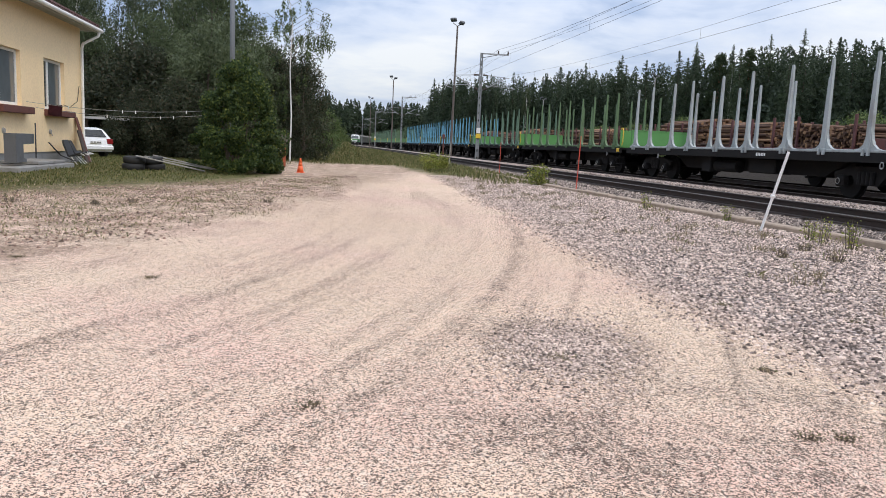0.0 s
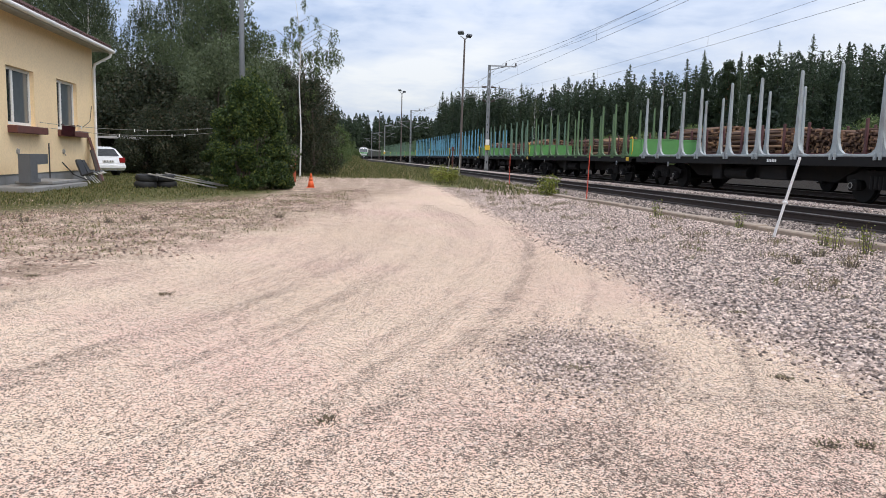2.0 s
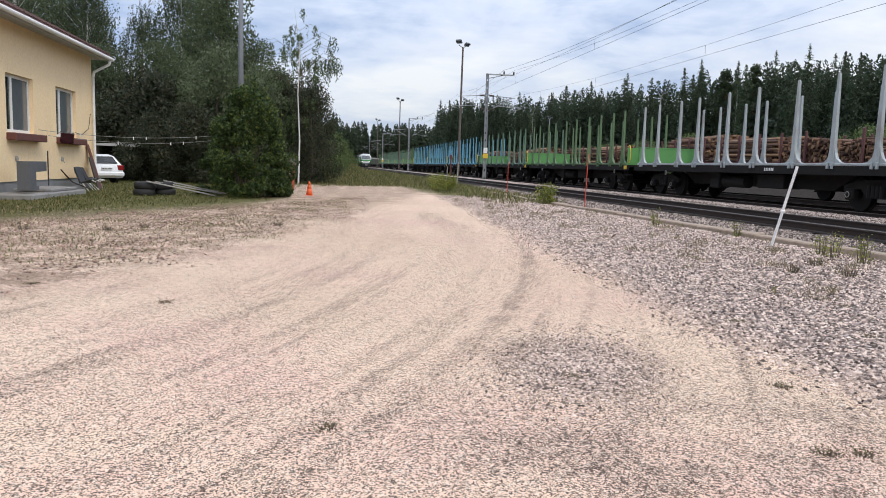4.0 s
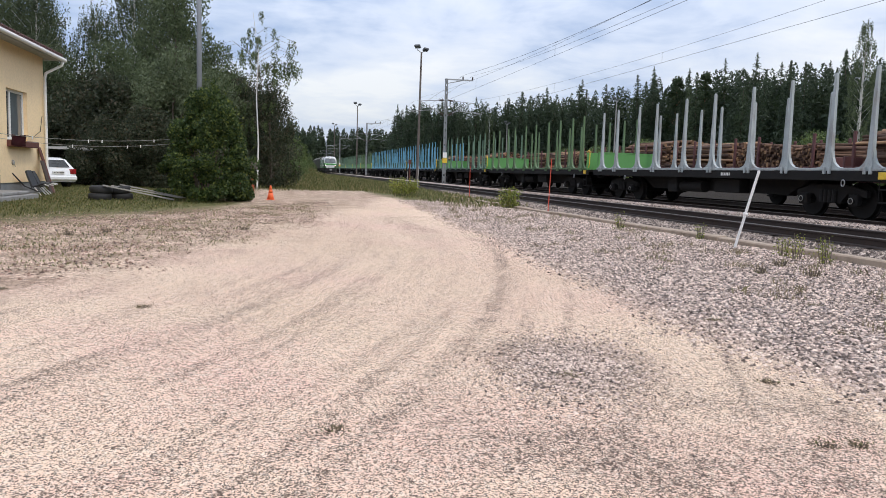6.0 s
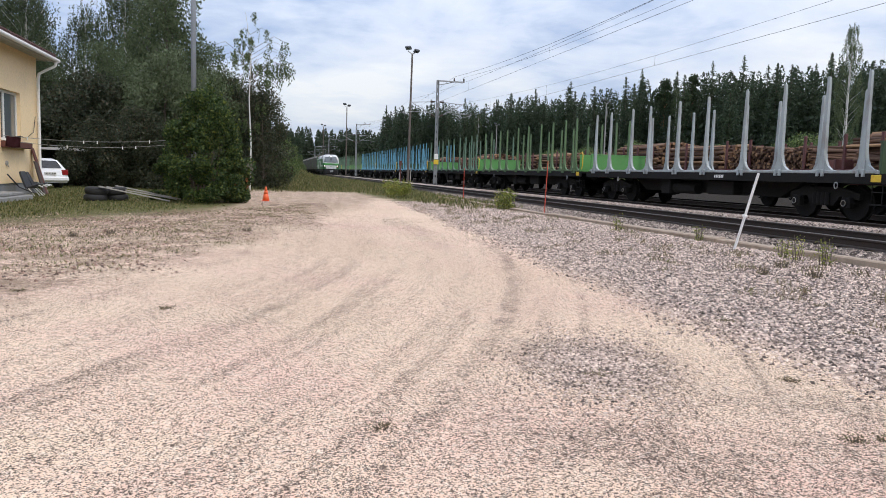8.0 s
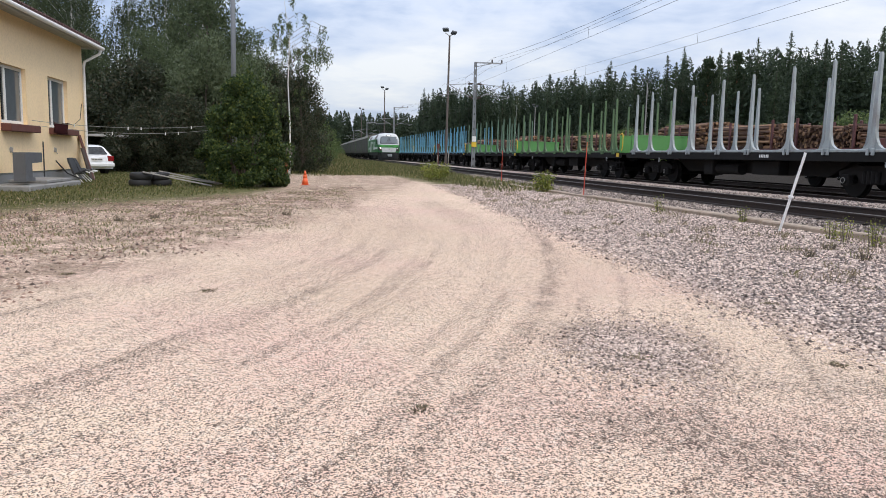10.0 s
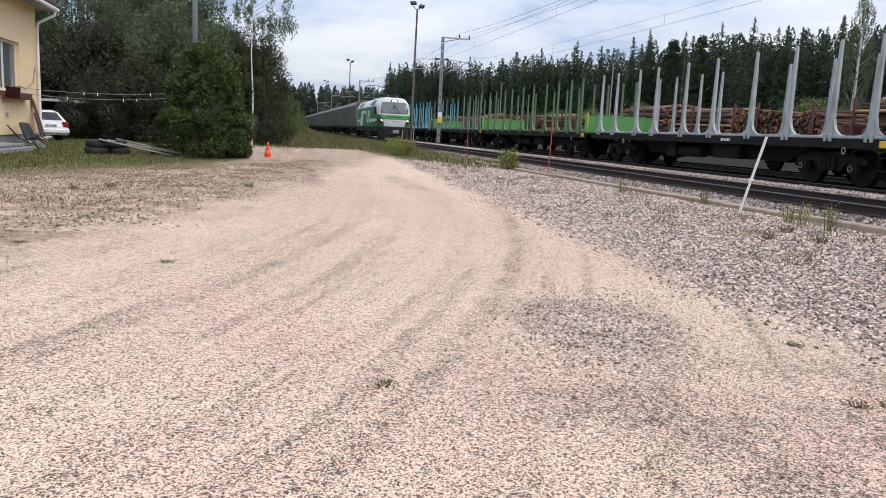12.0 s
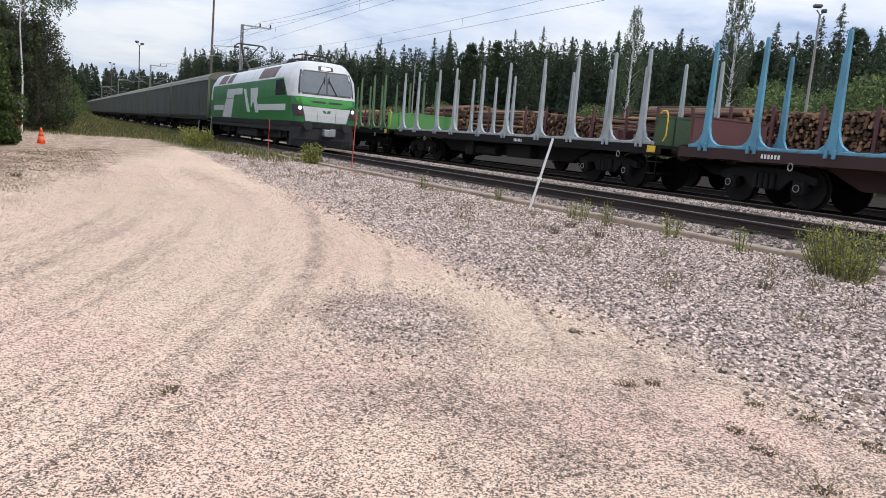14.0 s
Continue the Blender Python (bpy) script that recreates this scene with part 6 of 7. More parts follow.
def near_trees():
    r = random.Random(21)
    # the round bush beside the yard
    bush = thing("bush", pose(-2.02, 26.3, 0), "dense round green bush at the edge of the gravel", "bush")
    g = np.random.default_rng(3)
    segs = []
    for k in range(16):
        a = k * 2.4
        segs.append((Vector((0.15 * math.cos(a), 0.15 * math.sin(a), -0.1)), Vector((1.15 * math.cos(a) * g.uniform(0.4, 1), 1.15 * math.sin(a) * g.uniform(0.4, 1), g.uniform(1.5, 3.4))), 0.035, 0.008))
    part("branch_framework", limb_mesh(segs), M["bark"], bush)
    pts = []
    for k in range(115):
        u = g.uniform(0, 1) ** 1.25
        z = 0.12 + 3.45 * u
        ring = 1.85 * (1 - 0.75 * u ** 1.4) * (0.9 + 0.1 * min(1.0, u * 6))
        a = g.uniform(0, math.tau)
        c = np.array([0.2 * u + math.cos(a) * ring * g.uniform(0.55, 0.98), math.sin(a) * ring * g.uniform(0.55, 0.98), z])
        n = 430
        d = g.normal(0, 1, (n, 3))
        d /= np.linalg.norm(d, axis=1, keepdims=True)
        pts.append(c + d * (g.uniform(0.2, 0.46) * g.uniform(0.3, 1, (n, 1)) ** 0.5) * np.array([1, 1, 0.9]))
    for k in range(120):
        a, q = g.uniform(0, math.tau), g.uniform(0.0, 1.4)
        tip = np.array([0.25 + math.cos(a) * q, math.sin(a) * q, g.uniform(3.3, 4.45) - 1.25 * q])
        pts.append(tip - np.array([0, 0, 1]) * g.uniform(0, 0.7, (40, 1)) + g.normal(0, 0.07, (40, 3)))
    pts = np.concatenate(pts)
    pts = pts[pts[:, 2] > 0.04]
    v, f = leaf_quads(pts, 0.048, None, 0.2, g)
    soup("crown", v, f, M["leaf_bush"], bush)
    # slender weeping birch
    birch = thing("slender_birch", pose(-0.85, 42.0, 0), "slender young birch with a white stem and drooping twigs", "tree")
    stem = [Vector((0.0, 0, -0.1)), Vector((0.06, 0, 2.5)), Vector((-0.05, 0, 5.0)), Vector((0.05, 0, 7.4)), Vector((-0.25, 0, 9.6))]
    segs = [(stem[k], stem[k + 1], 0.052 - 0.011 * k, 0.041 - 0.011 * k) for k in range(4)]
    part("stem", limb_mesh(segs, 8), M["birch_bark"], birch, "white birch stem")
    segs, pts = [], []
    for k in range(46):
        u = g.uniform(0, 1) if k > 14 else g.uniform(0.35, 0.75)
        z = 3.2 + 6.2 * u
        a = g.uniform(0, math.tau)
        if k > 36:
            a, z = g.uniform(-0.5, 0.4), g.uniform(5.6, 7.6)
            u = (z - 3.2) / 6.2
        reach = (0.6 + 2.3 * math.sin(math.pi * min(1, u * 0.9 + 0.12)) ** 1.3) * g.uniform(0.5, 1.0) * (0.45 if z < 5 else 1)
        if k > 36:
            reach = g.uniform(1.5, 2.4)
        p = Vector((0, 0, z))
        q = p + Vector((math.cos(a) * reach * 0.6, math.sin(a) * reach * 0.6, reach * 0.42))
        e = q + Vector((math.cos(a) * reach * 0.42, math.sin(a) * reach * 0.42, -reach * 0.15))
        segs += [(p, q, 0.011, 0.007), (q, e, 0.007, 0.004)]
        for w in range(11):
            t = g.uniform(0.3, 1.0)
            b = q + (e - q) * t if t > 0.5 else p + (q - p) * (t + 0.4)
            hang = g.uniform(0.2, 0.75)
            m = 9
            line = np.array(b)[None] + np.stack([g.normal(0, 0.05, m), g.normal(0, 0.05, m), -np.linspace(0, hang, m)], 1)
            pts.append(line)
    tagged(part("twig_spray", limb_mesh(segs, 5), M["bark"], birch), "thin dark birch twigs", kind="stuff")
    v, f = leaf_quads(np.concatenate(pts), 0.056, None, 0.8, g)
    soup("leaves", v, f, M["leaf_slender"], birch)
    # dark conifer and thicket behind the birch
    dark = broadleaf("dark_shrub", 6.0, 1.7, 0.1, 0.06, 17000, M["leaf_thicket"], M["bark"], 31, "dark dense tall shrub beside the birch", "bush", "dark shrubs by the birch", 44, 0.1, 0.3, 0.1)
    set_out(dark, [(-0.2, 45.5, 1.0), (-0.5, 50.5, 0.9), (-1.8, 47.5, 1.1), (-1.5, 52.0, 1.1), (-1.0, 57.0, 0.9)], r)
    b1 = broadleaf("birch_tree", 14.0, 2.7, 2.5, 0.075, 19000, M["leaf_birch"], M["birch_bark"], 41, "tall birch with hanging foliage behind the house", "tree", "trees behind the house", 46, 0.4, 1.0, 0.35, 0.15, 1.9)
    set_out(b1, [(-15.2, 52, 1.0), (-9.6, 55, 1.05), (-18.8, 50, 1.1), (-7.4, 58, 0.98), (-22.0, 47, 1.1), (-26, 52, 1.15), (-9.0, 64, 1.1), (-13.0, 58, 0.95), (-17.5, 63, 0.98), (-21.5, 60, 1.05)], r)
    b2 = broadleaf("leafy_tree", 11.0, 3.2, 1.6, 0.085, 20000, M["leaf_dark"], M["bark"], 42, "broad dark-leaved tree at the edge of the wood", "tree", "trees behind the house", 38, -0.3, 0.4)
    set_out(b2, [(-6.8, 52, 1.0), (-4.6, 56, 0.78), (-3.6, 62, 0.66), (-18.0, 57, 0.95), (-9.5, 49, 0.85), (-13.0, 47, 0.72), (-21.5, 55, 1.0), (-1.6, 70, 0.55), (-5.0, 75, 0.8), (-9.0, 68, 0.85), (-21, 66, 1.1), (-25, 60, 1.1)], r)
    b3 = broadleaf("willow_bush", 5.6, 2.6, 0.3, 0.075, 18000, M["leaf_willow"], M["bark"], 43, "tall grey-green willow thicket", "bush", "thicket behind the yard", 22, 0.1, 0.3, 0.1)
    set_out(b3, [(-5.6, 44, 1.1), (-3.6, 46, 1.0), (-7.6, 46, 1.15)], r)
    b4 = broadleaf("dark_thicket", 4.6, 2.6, 0.2, 0.075, 16000, M["leaf_thicket"], M["bark"], 44, "dense dark green thicket at the yard's edge", "bush", "thicket behind the yard", 22, 0.0, 0.3, 0.1)
    set_out(b4, [(-9.0, 44.5, 1.25), (-11.5, 47, 1.3), (-14.0, 45, 1.2), (-6.5, 41.5, 0.85), (-4.4, 40.5, 0.8), (-16.5, 43, 1.3), (-8.2, 41.5, 0.75), (-2.2, 50, 0.95), (-1.5, 62, 0.6), (-2.5, 78, 0.75), (-2.0, 96, 0.8), (-3.0, 118, 0.9), (-1.5, 140, 1.0), (-2.5, 160, 1.1), (0.5, 185, 1.1), (1.5, 210, 1.2)], r)
    pale = broadleaf("sapling_bush", 3.6, 2.2, 0.1, 0.085, 5500, M["leaf_sapling"], M["bark"], 45, "bright green young bushes below the wood", "bush", "saplings below the wood", 18, 0.0, 0.2, 0.1)
    spots = [(50 + r.uniform(-4, 20), 6 + 2.6 * k + r.uniform(-2, 2), r.uniform(1.0, 1.7) + 0.5 * (k < 18)) for k in range(70)]
    spots += [(r.uniform(-3.5, 0.2 + 0.018 * (52 + 4.5 * k)), 52 + 4.5 * k + r.uniform(-2, 2), r.uniform(0.45, 0.80)) for k in range(36)]
    spots += [(r.uniform(0.2 + 0.008 * y, 1.0 + 0.030 * y), y, r.uniform(0.22, 0.46)) for y in [54 + 1.9 * k for k in range(48)]]
    set_out(pale, spots, r)


near_trees()


EDGE = [(78, -40), (78, 60), (76, 125), (70, 158), (58, 197), (38.5, 228), (37, 262)]


def edge_point(u):
    lens = [math.hypot(b[0] - a[0], b[1] - a[1]) for a, b in zip(EDGE, EDGE[1:])]
    d = u * sum(lens)
    for (a, b), l in zip(zip(EDGE, EDGE[1:]), lens):
        if d <= l:
            return a[0] + (b[0] - a[0]) * d / l, a[1] + (b[1] - a[1]) * d / l
        d -= l
    return EDGE[-1]


def forest():
    r = random.Random(77)
    kinds = [spruce("spruce_tree", 21.0, 3.9, 51, "tall dark spruce at the edge of the forest", M["needle"], 40, 5, 0.10, "forest edge spruces"),
             spruce("spruce_tree", 23.5, 3.6, 52, "slim pointed dark spruce in the forest", M["needle"], 42, 5, 0.14, "forest edge spruces"),
             spruce("spruce_tree", 19.5, 3.9, 53, "full dark spruce at the edge of the forest", M["needle"], 38, 5, 0.05, "forest edge spruces")]
    pine = broadleaf("pine_tree", 20.0, 2.5, 8.5, 0.20, 6000, M["needle_pine"], M["pine_bark"], 54, "tall pine with a bare reddish trunk", "tree", "forest edge pines", 26, 0.3, 0.1, 0.9)
    leafy_kind = broadleaf("birch_tree", 19.0, 1.8, 5.5, 0.085, 9500, M["leaf_dark"], M["birch_bark"], 55, "tall birch with a white stem at the forest edge", "tree", "forest edge birches", 40, 0.3, 0.9, 0.35, 0.12, 1.2)
    spots = {0: [], 1: [], 2: [], 3: [], 4: []}
    for k in range(210):
        x, y = edge_point((k + r.random()) / 210)
        back = r.uniform(0, 12)
        if y < 165:
            x += back
        else:
            x, y = x + back * 0.7, y + back * 0.7
        low = float(np.interp(y, [0, 70, 130, 220], [0.69, 0.78, 0.96, 1.04]))
        kind = r.choices((0, 1, 2, 3, 4), (36, 24, 28, 5, 7))[0]
        spots[kind].append((x, y, low * r.uniform(0.84, 1.04)))
    spots[4] += [(52, 58.5, 0.80), (43, 37.5, 0.74)]
    spots[1] += [(64, 46.5, 0.60), (62, 43.5, 0.62), (60, 31, 0.68), (62, 28, 0.66)]
    for k, src in enumerate(kinds + [pine, leafy_kind]):
        set_out(src, spots[k], r, (0.9, 1.12))
    # the depth of the forest behind its edge, and the woods in the distance
    g = np.random.default_rng(9)
    pts, sizes = [], []

    def far_tree(x, y, tall, spread, spray=1.0):
        m = 340
        u = g.uniform(0, 1, m) ** 0.8
        a = g.uniform(0, math.tau, m)
        q = (spread * (1 - u) ** 0.66 + 0.10) * g.uniform(0.2, 1.1, m) ** 0.6
        pts.append(np.stack([x + np.cos(a) * q, y + np.sin(a) * q, float(height(x, y)) + tall * (0.05 + 0.95 * u)], 1))
        sizes.append((0.20 + 0.13 * spread * (1 - u)) * spray)

    for k in range(1150):
        x, y = edge_point(g.uniform(0, 1))
        back = 3 + 40 * g.uniform(0, 1) ** 1.6
        x, y = (x + back, y) if y < 165 else (x + back * 0.75, y + back * 0.6)
        far_tree(x, y, g.uniform(17.5, 21.5) * float(np.interp(y, [0, 70, 130, 220], [0.66, 0.75, 0.95, 1.07])), g.uniform(2.6, 3.6))
    for k in range(420):
        x, y = g.uniform(-90, 95), g.uniform(400, 470)
        far_tree(x, y, g.uniform(15, 24) * (1.15 if x < 8 else 0.95), g.uniform(2.8, 4.0), 2.0)
    for k in range(230):
        y = g.uniform(125, 400)
        x = -6 - g.uniform(0, 45) + (y - 70) * 0.022
        far_tree(x, y, g.uniform(9, 16), g.uniform(2.6, 3.8), 1.4)
    v, f = leaf_quads(np.concatenate(pts), np.concatenate(sizes), None, 0.3, g)
    ob = soup("forest", v, f, M["needle"])
    tagged(ob, "dense dark conifer forest stretching behind its edge", "forest", kind="stuff")


forest()


# ---- grass, weeds and loose stones ----
def blades(name, x, y, tall, material, label, category, width=0.012, spread=0.35, stalks=1):
    n = len(x)
    z = height(x, y)
    a = rng.uniform(0, math.tau, n)
    lean = rng.normal(0, spread, (n, 2)) * np.asarray(tall)[:, None]
    wx, wy = np.cos(a) * width, np.sin(a) * width
    b0 = np.stack([x - wx, y - wy, z - 0.01], 1)
    b1 = np.stack([x + wx, y + wy, z - 0.01], 1)
    m = np.stack([x + lean[:, 0] * 0.35, y + lean[:, 1] * 0.35, z + tall * 0.6], 1)
    side = np.stack([wx * 0.7, wy * 0.7, np.zeros(n)], 1)
    tip = np.stack([x + lean[:, 0], y + lean[:, 1], z + tall], 1)
    v = np.stack([b0, b1, m + side, tip, m - side], 1).reshape(-1, 3)
    f = np.arange(n * 5).reshape(-1, 5)
    ob = soup(name, v, f, material)
    return tagged(ob, label, category, kind="stuff")


def pick(n, xr, yr, keep):
    x, y = rng.uniform(*xr, n), rng.uniform(*yr, n)
    k = keep(x, y) > rng.uniform(0, 1, n)
    return x[k], y[k]


def grass():
    # lawn round the house
    x, y = pick(60000, (-14, 0.5), (13, 46), lambda x, y: smoothstep(13.6, 15.5, 0.55 * y - x + noise_field(x, y) * 0.8) * (1 - smoothstep(-1.9, -0.7, x + 0.5 * noise_field(x * 2, y))) * (x > -8.2 - 100 * (y > 31)) * 0.85)
    blades("lawn", x, y, rng.uniform(0.025, 0.08, len(x)), M["grass"], "short patchy lawn beside the house", "grass", 0.012)
    # rough grass on the bank along the line
    x, y = pick(90000, (-3, 9.0), (24, 130), lambda x, y: np.maximum(smoothstep(40, 46, y + noise_field(x * 0.6, y * 0.6) * 2) * smoothstep(-2.5, 0, x), smoothstep(6.3, 7.6, x + 0.055 * (y - 22) + noise_field(x, y) * 0.5) * smoothstep(19, 27, y)) * (0.95 - 0.004 * y))
    blades("rough_grass", x, y, rng.uniform(0.08, 0.38, len(x)) * (0.55 + 0.45 * smoothstep(38, 60, y)), M["rough"], "rough yellow-green grass on the bank along the railway", "grass", 0.022, 0.4)
    # weeds in the crushed stone along the edging
    cx, cy = rng.uniform(5.4, 8.3, 150), rng.uniform(2.5, 30, 150)
    cx = cx + 0.3 * rng.normal(0, 1, 150)
    k = rng.integers(0, 150, 4600)
    x, y = cx[k] + rng.normal(0, 0.09, 4600), cy[k] + rng.normal(0, 0.09, 4600)
    blades("dry_weeds", x, y, rng.uniform(0.02, 0.12, 4600), M["dry"], "dry brown weeds growing through crushed stone", "weeds", 0.004, 0.5)
    # low tufts on the verge by the house
    cx, cy = pick(1100, (-7, 1.5), (9, 27), lambda x, y: smoothstep(3.0, 6.0, -x + 0.30 * y) * (1 - smoothstep(12, 14, 0.55 * y - x)))
    k = rng.integers(0, len(cx), 6500)
    x, y = cx[k] + rng.normal(0, 0.20, 6500), cy[k] + rng.normal(0, 0.20, 6500)
    blades("verge_tufts", x, y, rng.uniform(0.012, 0.045, 6500), M["rough"], "low dry tufts on the stony verge", "weeds", 0.007, 0.6)


grass()


def weed_clump(name, x, y, tall, wide, stems, seed, label, mat="weed", group="weed clumps"):
    g = np.random.default_rng(seed)
    root = thing(name, pose(x, y, float(height(x, y))), label, "weed", group)
    segs, pts = [], []
    for k in range(stems):
        a, q = g.uniform(0, math.tau), wide * g.uniform(0, 1) ** 0.5
        b = Vector((math.cos(a) * q * 0.6, math.sin(a) * q * 0.6, -0.02))
        h = tall * g.uniform(0.55, 1.0)
        e = Vector((math.cos(a) * q * 1.1, math.sin(a) * q * 1.1, h))
        segs.append((b, e, 0.006, 0.003))
        n = int(9 + h * 36)
        t = g.uniform(0.1, 1.0, n)[:, None]
        pts.append(np.array(b)[None] * (1 - t) + np.array(e)[None] * t + g.normal(0, 0.035 + 0.02 * tall, (n, 3)) * np.array([1, 1, 0.5]))
    tagged(part("stem_cluster", limb_mesh(segs, 4), M["bark"], root), "thin brown weed stalks", kind="stuff")
    p = np.concatenate(pts)
    p[:, 2] = np.maximum(p[:, 2], 0.01)
    v, f = leaf_quads(p, 0.006 if tall < 0.05 else 0.010 if tall < 0.15 else 0.020 if tall < 0.3 else 0.017 if tall < 0.7 else 0.04, None, 0.0, g)
    soup("leaves", v, f, M[mat], root)


def weeds():
    for k, (x, y, h, w, n) in enumerate(((8.15, 4.85, 0.58, 0.50, 90), (8.6, 5.3, 0.5, 0.30, 44), (7.85, 4.5, 0.38, 0.26, 34), (8.0, 23.3, 0.75, 0.38, 26), (6.5, 36.2, 0.95, 0.75, 60), (8.0, 9.2, 0.40, 0.10, 7), (7.9, 14.8, 0.40, 0.12, 8), (8.0, 8.6, 0.42, 0.12, 9), (8.25, 7.5, 0.40, 0.14, 10), (8.1, 9.6, 0.36, 0.12, 8), (8.3, 6.3, 0.34, 0.12, 8), (8.4, 12.4, 0.34, 0.12, 8))):
        weed_clump("weed_clump", x, y, h, w, n, 60 + k, "yellow-green leafy weeds beside the track edging")
    for k, (x, y) in enumerate(((3.16, 2.70), (3.32, 2.68), (3.62, 2.26), (3.22, 2.04), (3.12, 1.83), (3.73, 2.03), (3.61, 3.72), (3.72, 1.70), (3.04, 1.48), (4.32, 2.18), (2.40, 4.0), (-0.50, 6.4), (0.92, 3.19), (4.4, 5.6), (5.2, 5.0), (5.0, 3.6), (5.9, 6.2), (6.6, 4.6), (6.7, 8.2), (7.1, 7.7), (7.3, 8.6), (-1.95, 7.4), (-0.1, 14.6), (-2.9, 13.2), (-2.4, 13.7), (-4.2, 13.1), (-3.9, 10.2))):
        tall = 0.10 if x > 6 or y > 12 else 0.014
        weed_clump("weed_tuft", x, y, tall, 0.05 + 0.04 * (tall > 0.05), 14, 90 + k, "small dark tuft of weeds in the gravel", "dry", "weed tufts")


weeds()


def wheel_line(y):
    q = np.minimum(y, 14.9)
    return -0.9 + 0.70 * q - 0.0235 * q * q


def stone_edge(y):
    """Where the sandy yard gives way to crushed stone."""
    return 4.05 + 0.085 * np.clip(y - 6.0, 0, 8) + 0.06 * np.maximum(0, y - 14.0)


def scatter():
    # fine gravel, thickest in the wheel tracks
    n = 460000
    d = rng.uniform(0, 1, n) ** 1.1 * 19 + 1.3
    a = rng.uniform(-0.75, 1.15, n)
    x, y = 0.7 + d * np.sin(a), d * np.cos(a) - 0.1
    u = x - wheel_line(y) + 0.08 * noise_field(x * 2.2, y * 0.9)
    rut = np.zeros(n)
    for c, w, k in ((0.0, 0.16, 1.0), (-1.55, 0.12, 0.8), (-2.2, 0.15, 0.95), (0.75, 0.07, 0.8), (-0.62, 0.1, 0.6), (-3.0, 0.12, 0.6), (-2.7, 0.07, 0.6)):
        rut = np.maximum(rut, k * np.exp(-((u - c) / w) ** 2))
    rut = rut * (0.65 + 0.35 * noise_field(x * 4, y * 1.5)) * smoothstep(14.0, 6.0, np.where(u > -0.5, y - 4.0, y))
    grey = np.exp(-(((x - 2.5) / 0.85) ** 2 + ((y - 3.6) / 1.5) ** 2)) + smoothstep(4.2, 2.2, y) * smoothstep(0.2, 1.2, x) * 0.6
    thin = 0.16 + 0.36 * smoothstep(-0.1, 0.6, noise_field(u * 3.0, y * 0.25))
    keep = np.maximum(np.maximum(thin, rut), 0.75 * np.minimum(grey, 1)) > rng.uniform(0, 1, n)
    keep &= x < stone_edge(y) + 0.3
    x, y = x[keep], y[keep]
    pebbles("loose_gravel", x, y, height(x, y), rng.uniform(0.0015, 0.0043, len(x)) * (1 + 0.12 * y), M["pebble"], "loose fine gravel strewn over the sandy yard", 0.7, True)
    # crushed stone between the yard and the edging
    n = 190000
    x, y = rng.uniform(3.2, 8.9, n), 1.0 + 30.0 * rng.uniform(0, 1, n) ** 1.7
    edge = stone_edge(y) + 0.16 * noise_field(x * 1.3, y * 0.9) + 0.06 * noise_field(x * 5, y * 4)
    keep = (smoothstep(-0.55, 0.35, x - edge) > rng.uniform(0, 1, n)) & (x < 8.71 - 0.034 * (np.minimum(y, 24) - 5.0))
    x, y = x[keep], y[keep]
    pebbles("crushed_stone", x, y, height(x, y), (0.006 + 0.014 * rng.uniform(0, 1, len(x)) ** 1.4) * (1 + 0.022 * y), M["crushed"], "pale crushed stone beside the track", 0.62)
    # patch of dark crushed stone in the yard
    n = 5200
    x, y = rng.normal(0, 0.26, n), rng.normal(0, 0.48, n)
    x, y = 2.52 + x + 0.33 * y, 4.25 + y
    pebbles("stone_patch", x, y, height(x, y), rng.uniform(0.005, 0.014, n), M["crushed"], "patch of crushed stone pressed into the yard")
    # brown stones and litter on the verge by the house
    n = 40000
    x, y = rng.uniform(-9, 2.2, n), rng.uniform(6, 29, n)
    side = -x + 0.27 * y
    keep = (smoothstep(2.9, 4.6, side + 0.9 * noise_field(x * 0.9, y * 0.7)) * (1 - smoothstep(12.5, 14.5, 0.55 * y - x)) * (0.25 + 0.75 * smoothstep(-0.2, 0.4, noise_field(x * 1.6 + 4, y * 1.1)))) > rng.uniform(0, 1, n)
    x, y = x[keep], y[keep]
    pebbles("verge_stones", x, y, height(x, y), rng.uniform(0.008, 0.030, len(x)), M["verge_stone"], "brown stones strewn on the verge by the house", 0.6, True)
    # ballast of the main track
    n = 30000
    x, y = rng.uniform(8.75, 13.0, n), 0.5 + 42 * rng.uniform(0, 1, n) ** 1.5
    x = np.where(rng.uniform(0, 1, n) < 0.8, 8.78 + (x - 8.75) * 0.29, 12.35 + (x - 8.75) * 0.14)
    keep = x > 9.02 - 0.034 * (np.minimum(y, 24) - 5.0)
    x, y = x[keep], y[keep]
    z = np.interp(x, [8.6, 8.95, 9.23, 9.65, 10.15, 11.85, 12.15, 12.5, 13.4], [0.08, 0.10, 0.12, 0.155, 0.14, 0.14, 0.14, 0.285, 0.31])
    pebbles("ballast", x, y, z, rng.uniform(0.018, 0.045, len(x)), M["ballast"], "rough grey-brown ballast stones round the rails", 0.75)
    n = 14000
    x, y = rng.uniform(12.3, 14.4, n), 2 + 48 * rng.uniform(0, 1, n) ** 1.4
    z = np.interp(x, [12.2, 12.5, 13.35, 14.2, 14.5], [0.13, 0.285, 0.31, 0.29, 0.13])
    pebbles("grit", x, y, z, rng.uniform(0.01, 0.028, n), M["crushed"], "small stones on the strip between the tracks")


scatter()


# ---- motion ----
SPEED, LAST = 18.0, 30.9


def nose_at(t):
    return LAST + SPEED * (14.0 - t)


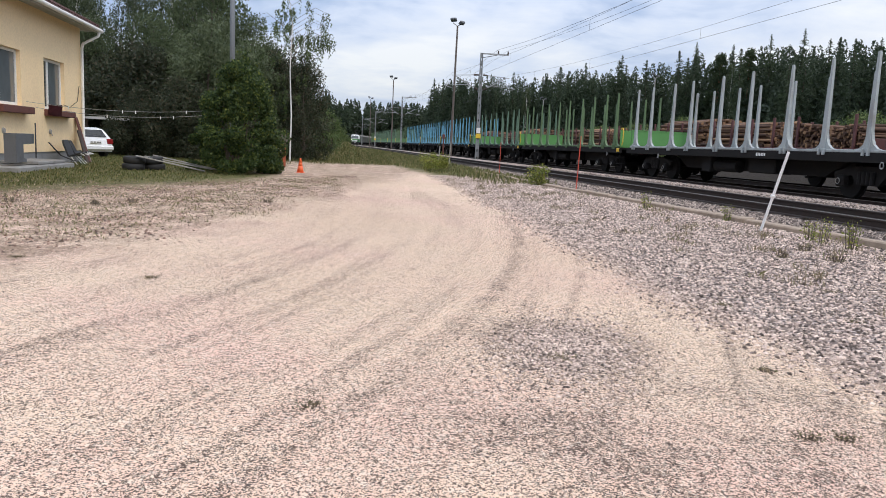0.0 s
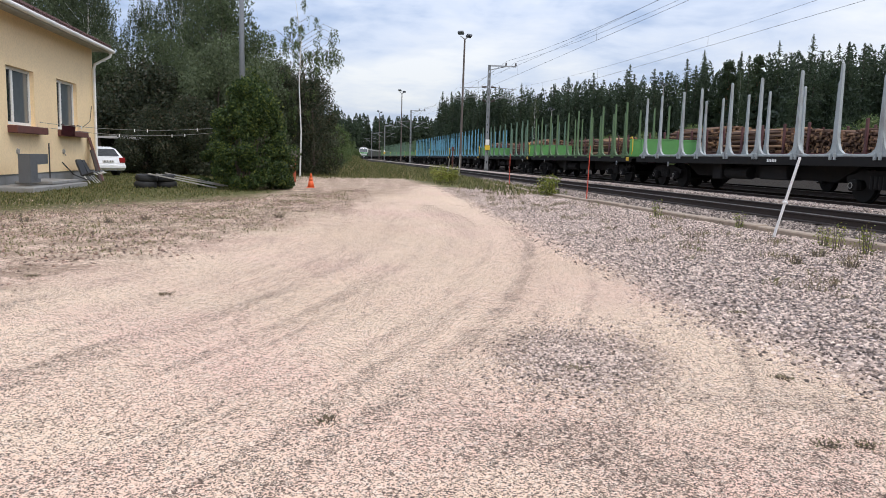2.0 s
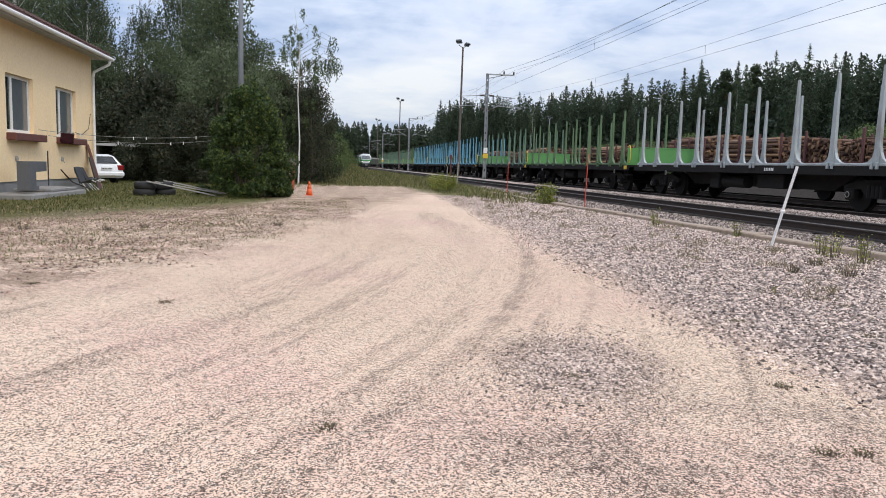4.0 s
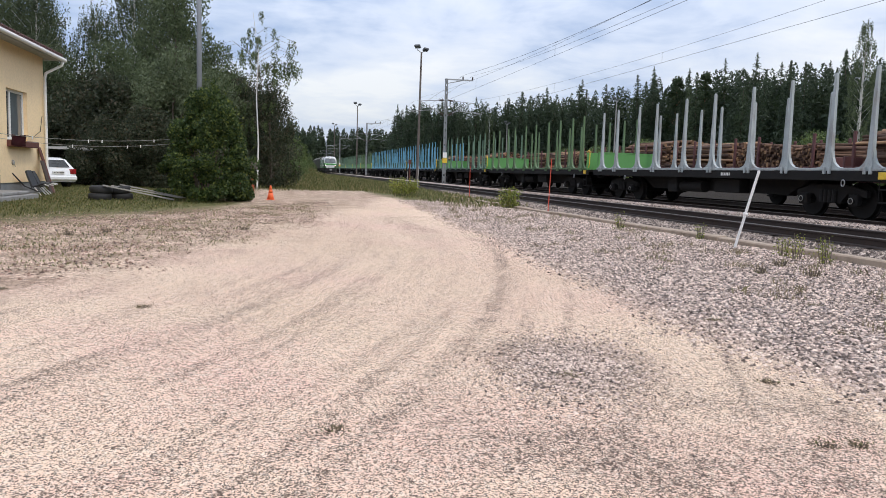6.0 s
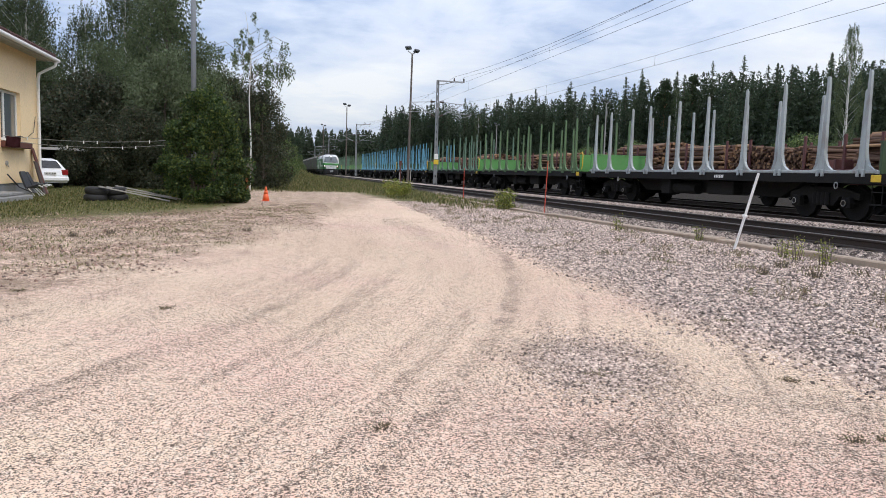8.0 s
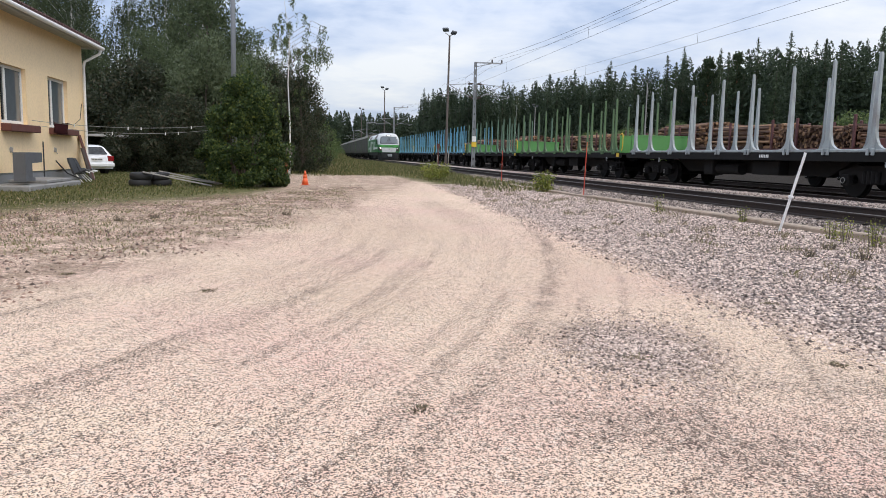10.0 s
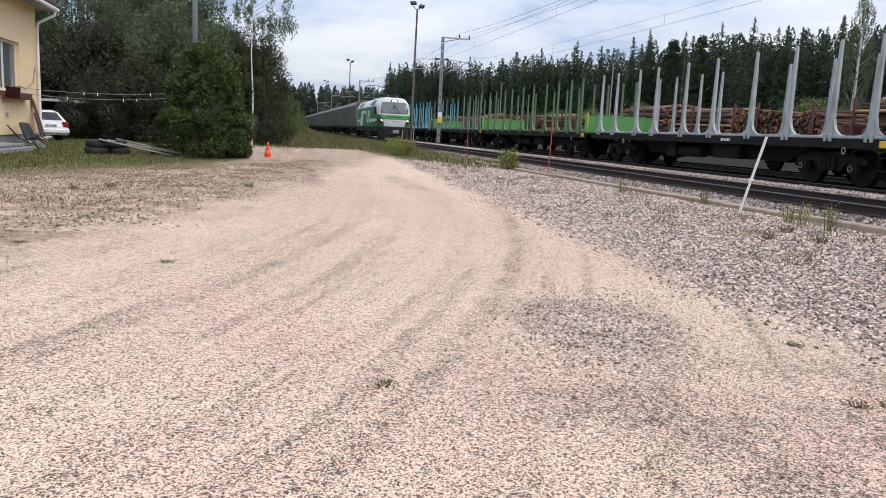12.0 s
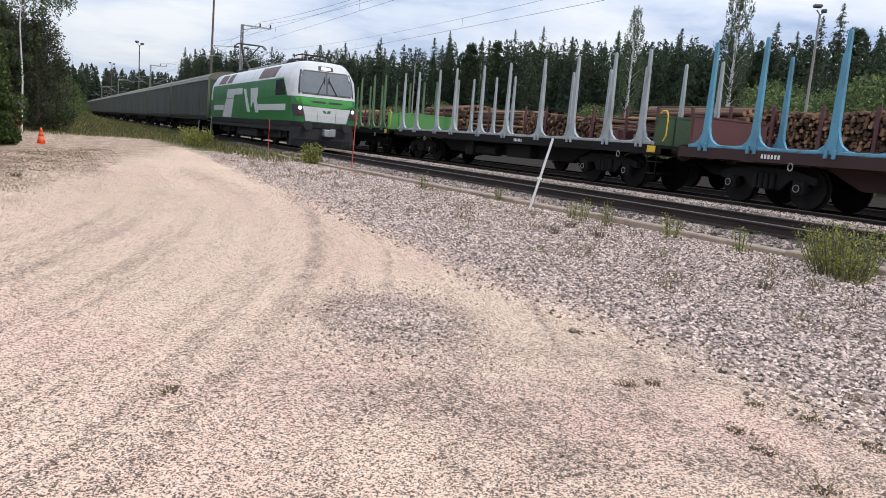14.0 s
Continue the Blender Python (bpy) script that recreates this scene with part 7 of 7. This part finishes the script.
def on_line(y, length):
    """The pose of a vehicle whose front end is at y, both ends on the line."""
    a, b = float(track_bend(y)), float(track_bend(y + length))
    return pose(TRACK + a, y, RAIL_TOP, 0, 0, -math.degrees(math.atan2(b - a, length)))


def motions():
    times = [0.5 * k for k in range(29)]
    walk(loco, [(t, on_line(nose_at(t), LOCO)) for t in times])
    for k, car in enumerate(cars):
        walk(car, [(t, on_line(nose_at(t) + LOCO + 0.65 + CAR_PITCH * k, CAR)) for t in times])


motions()
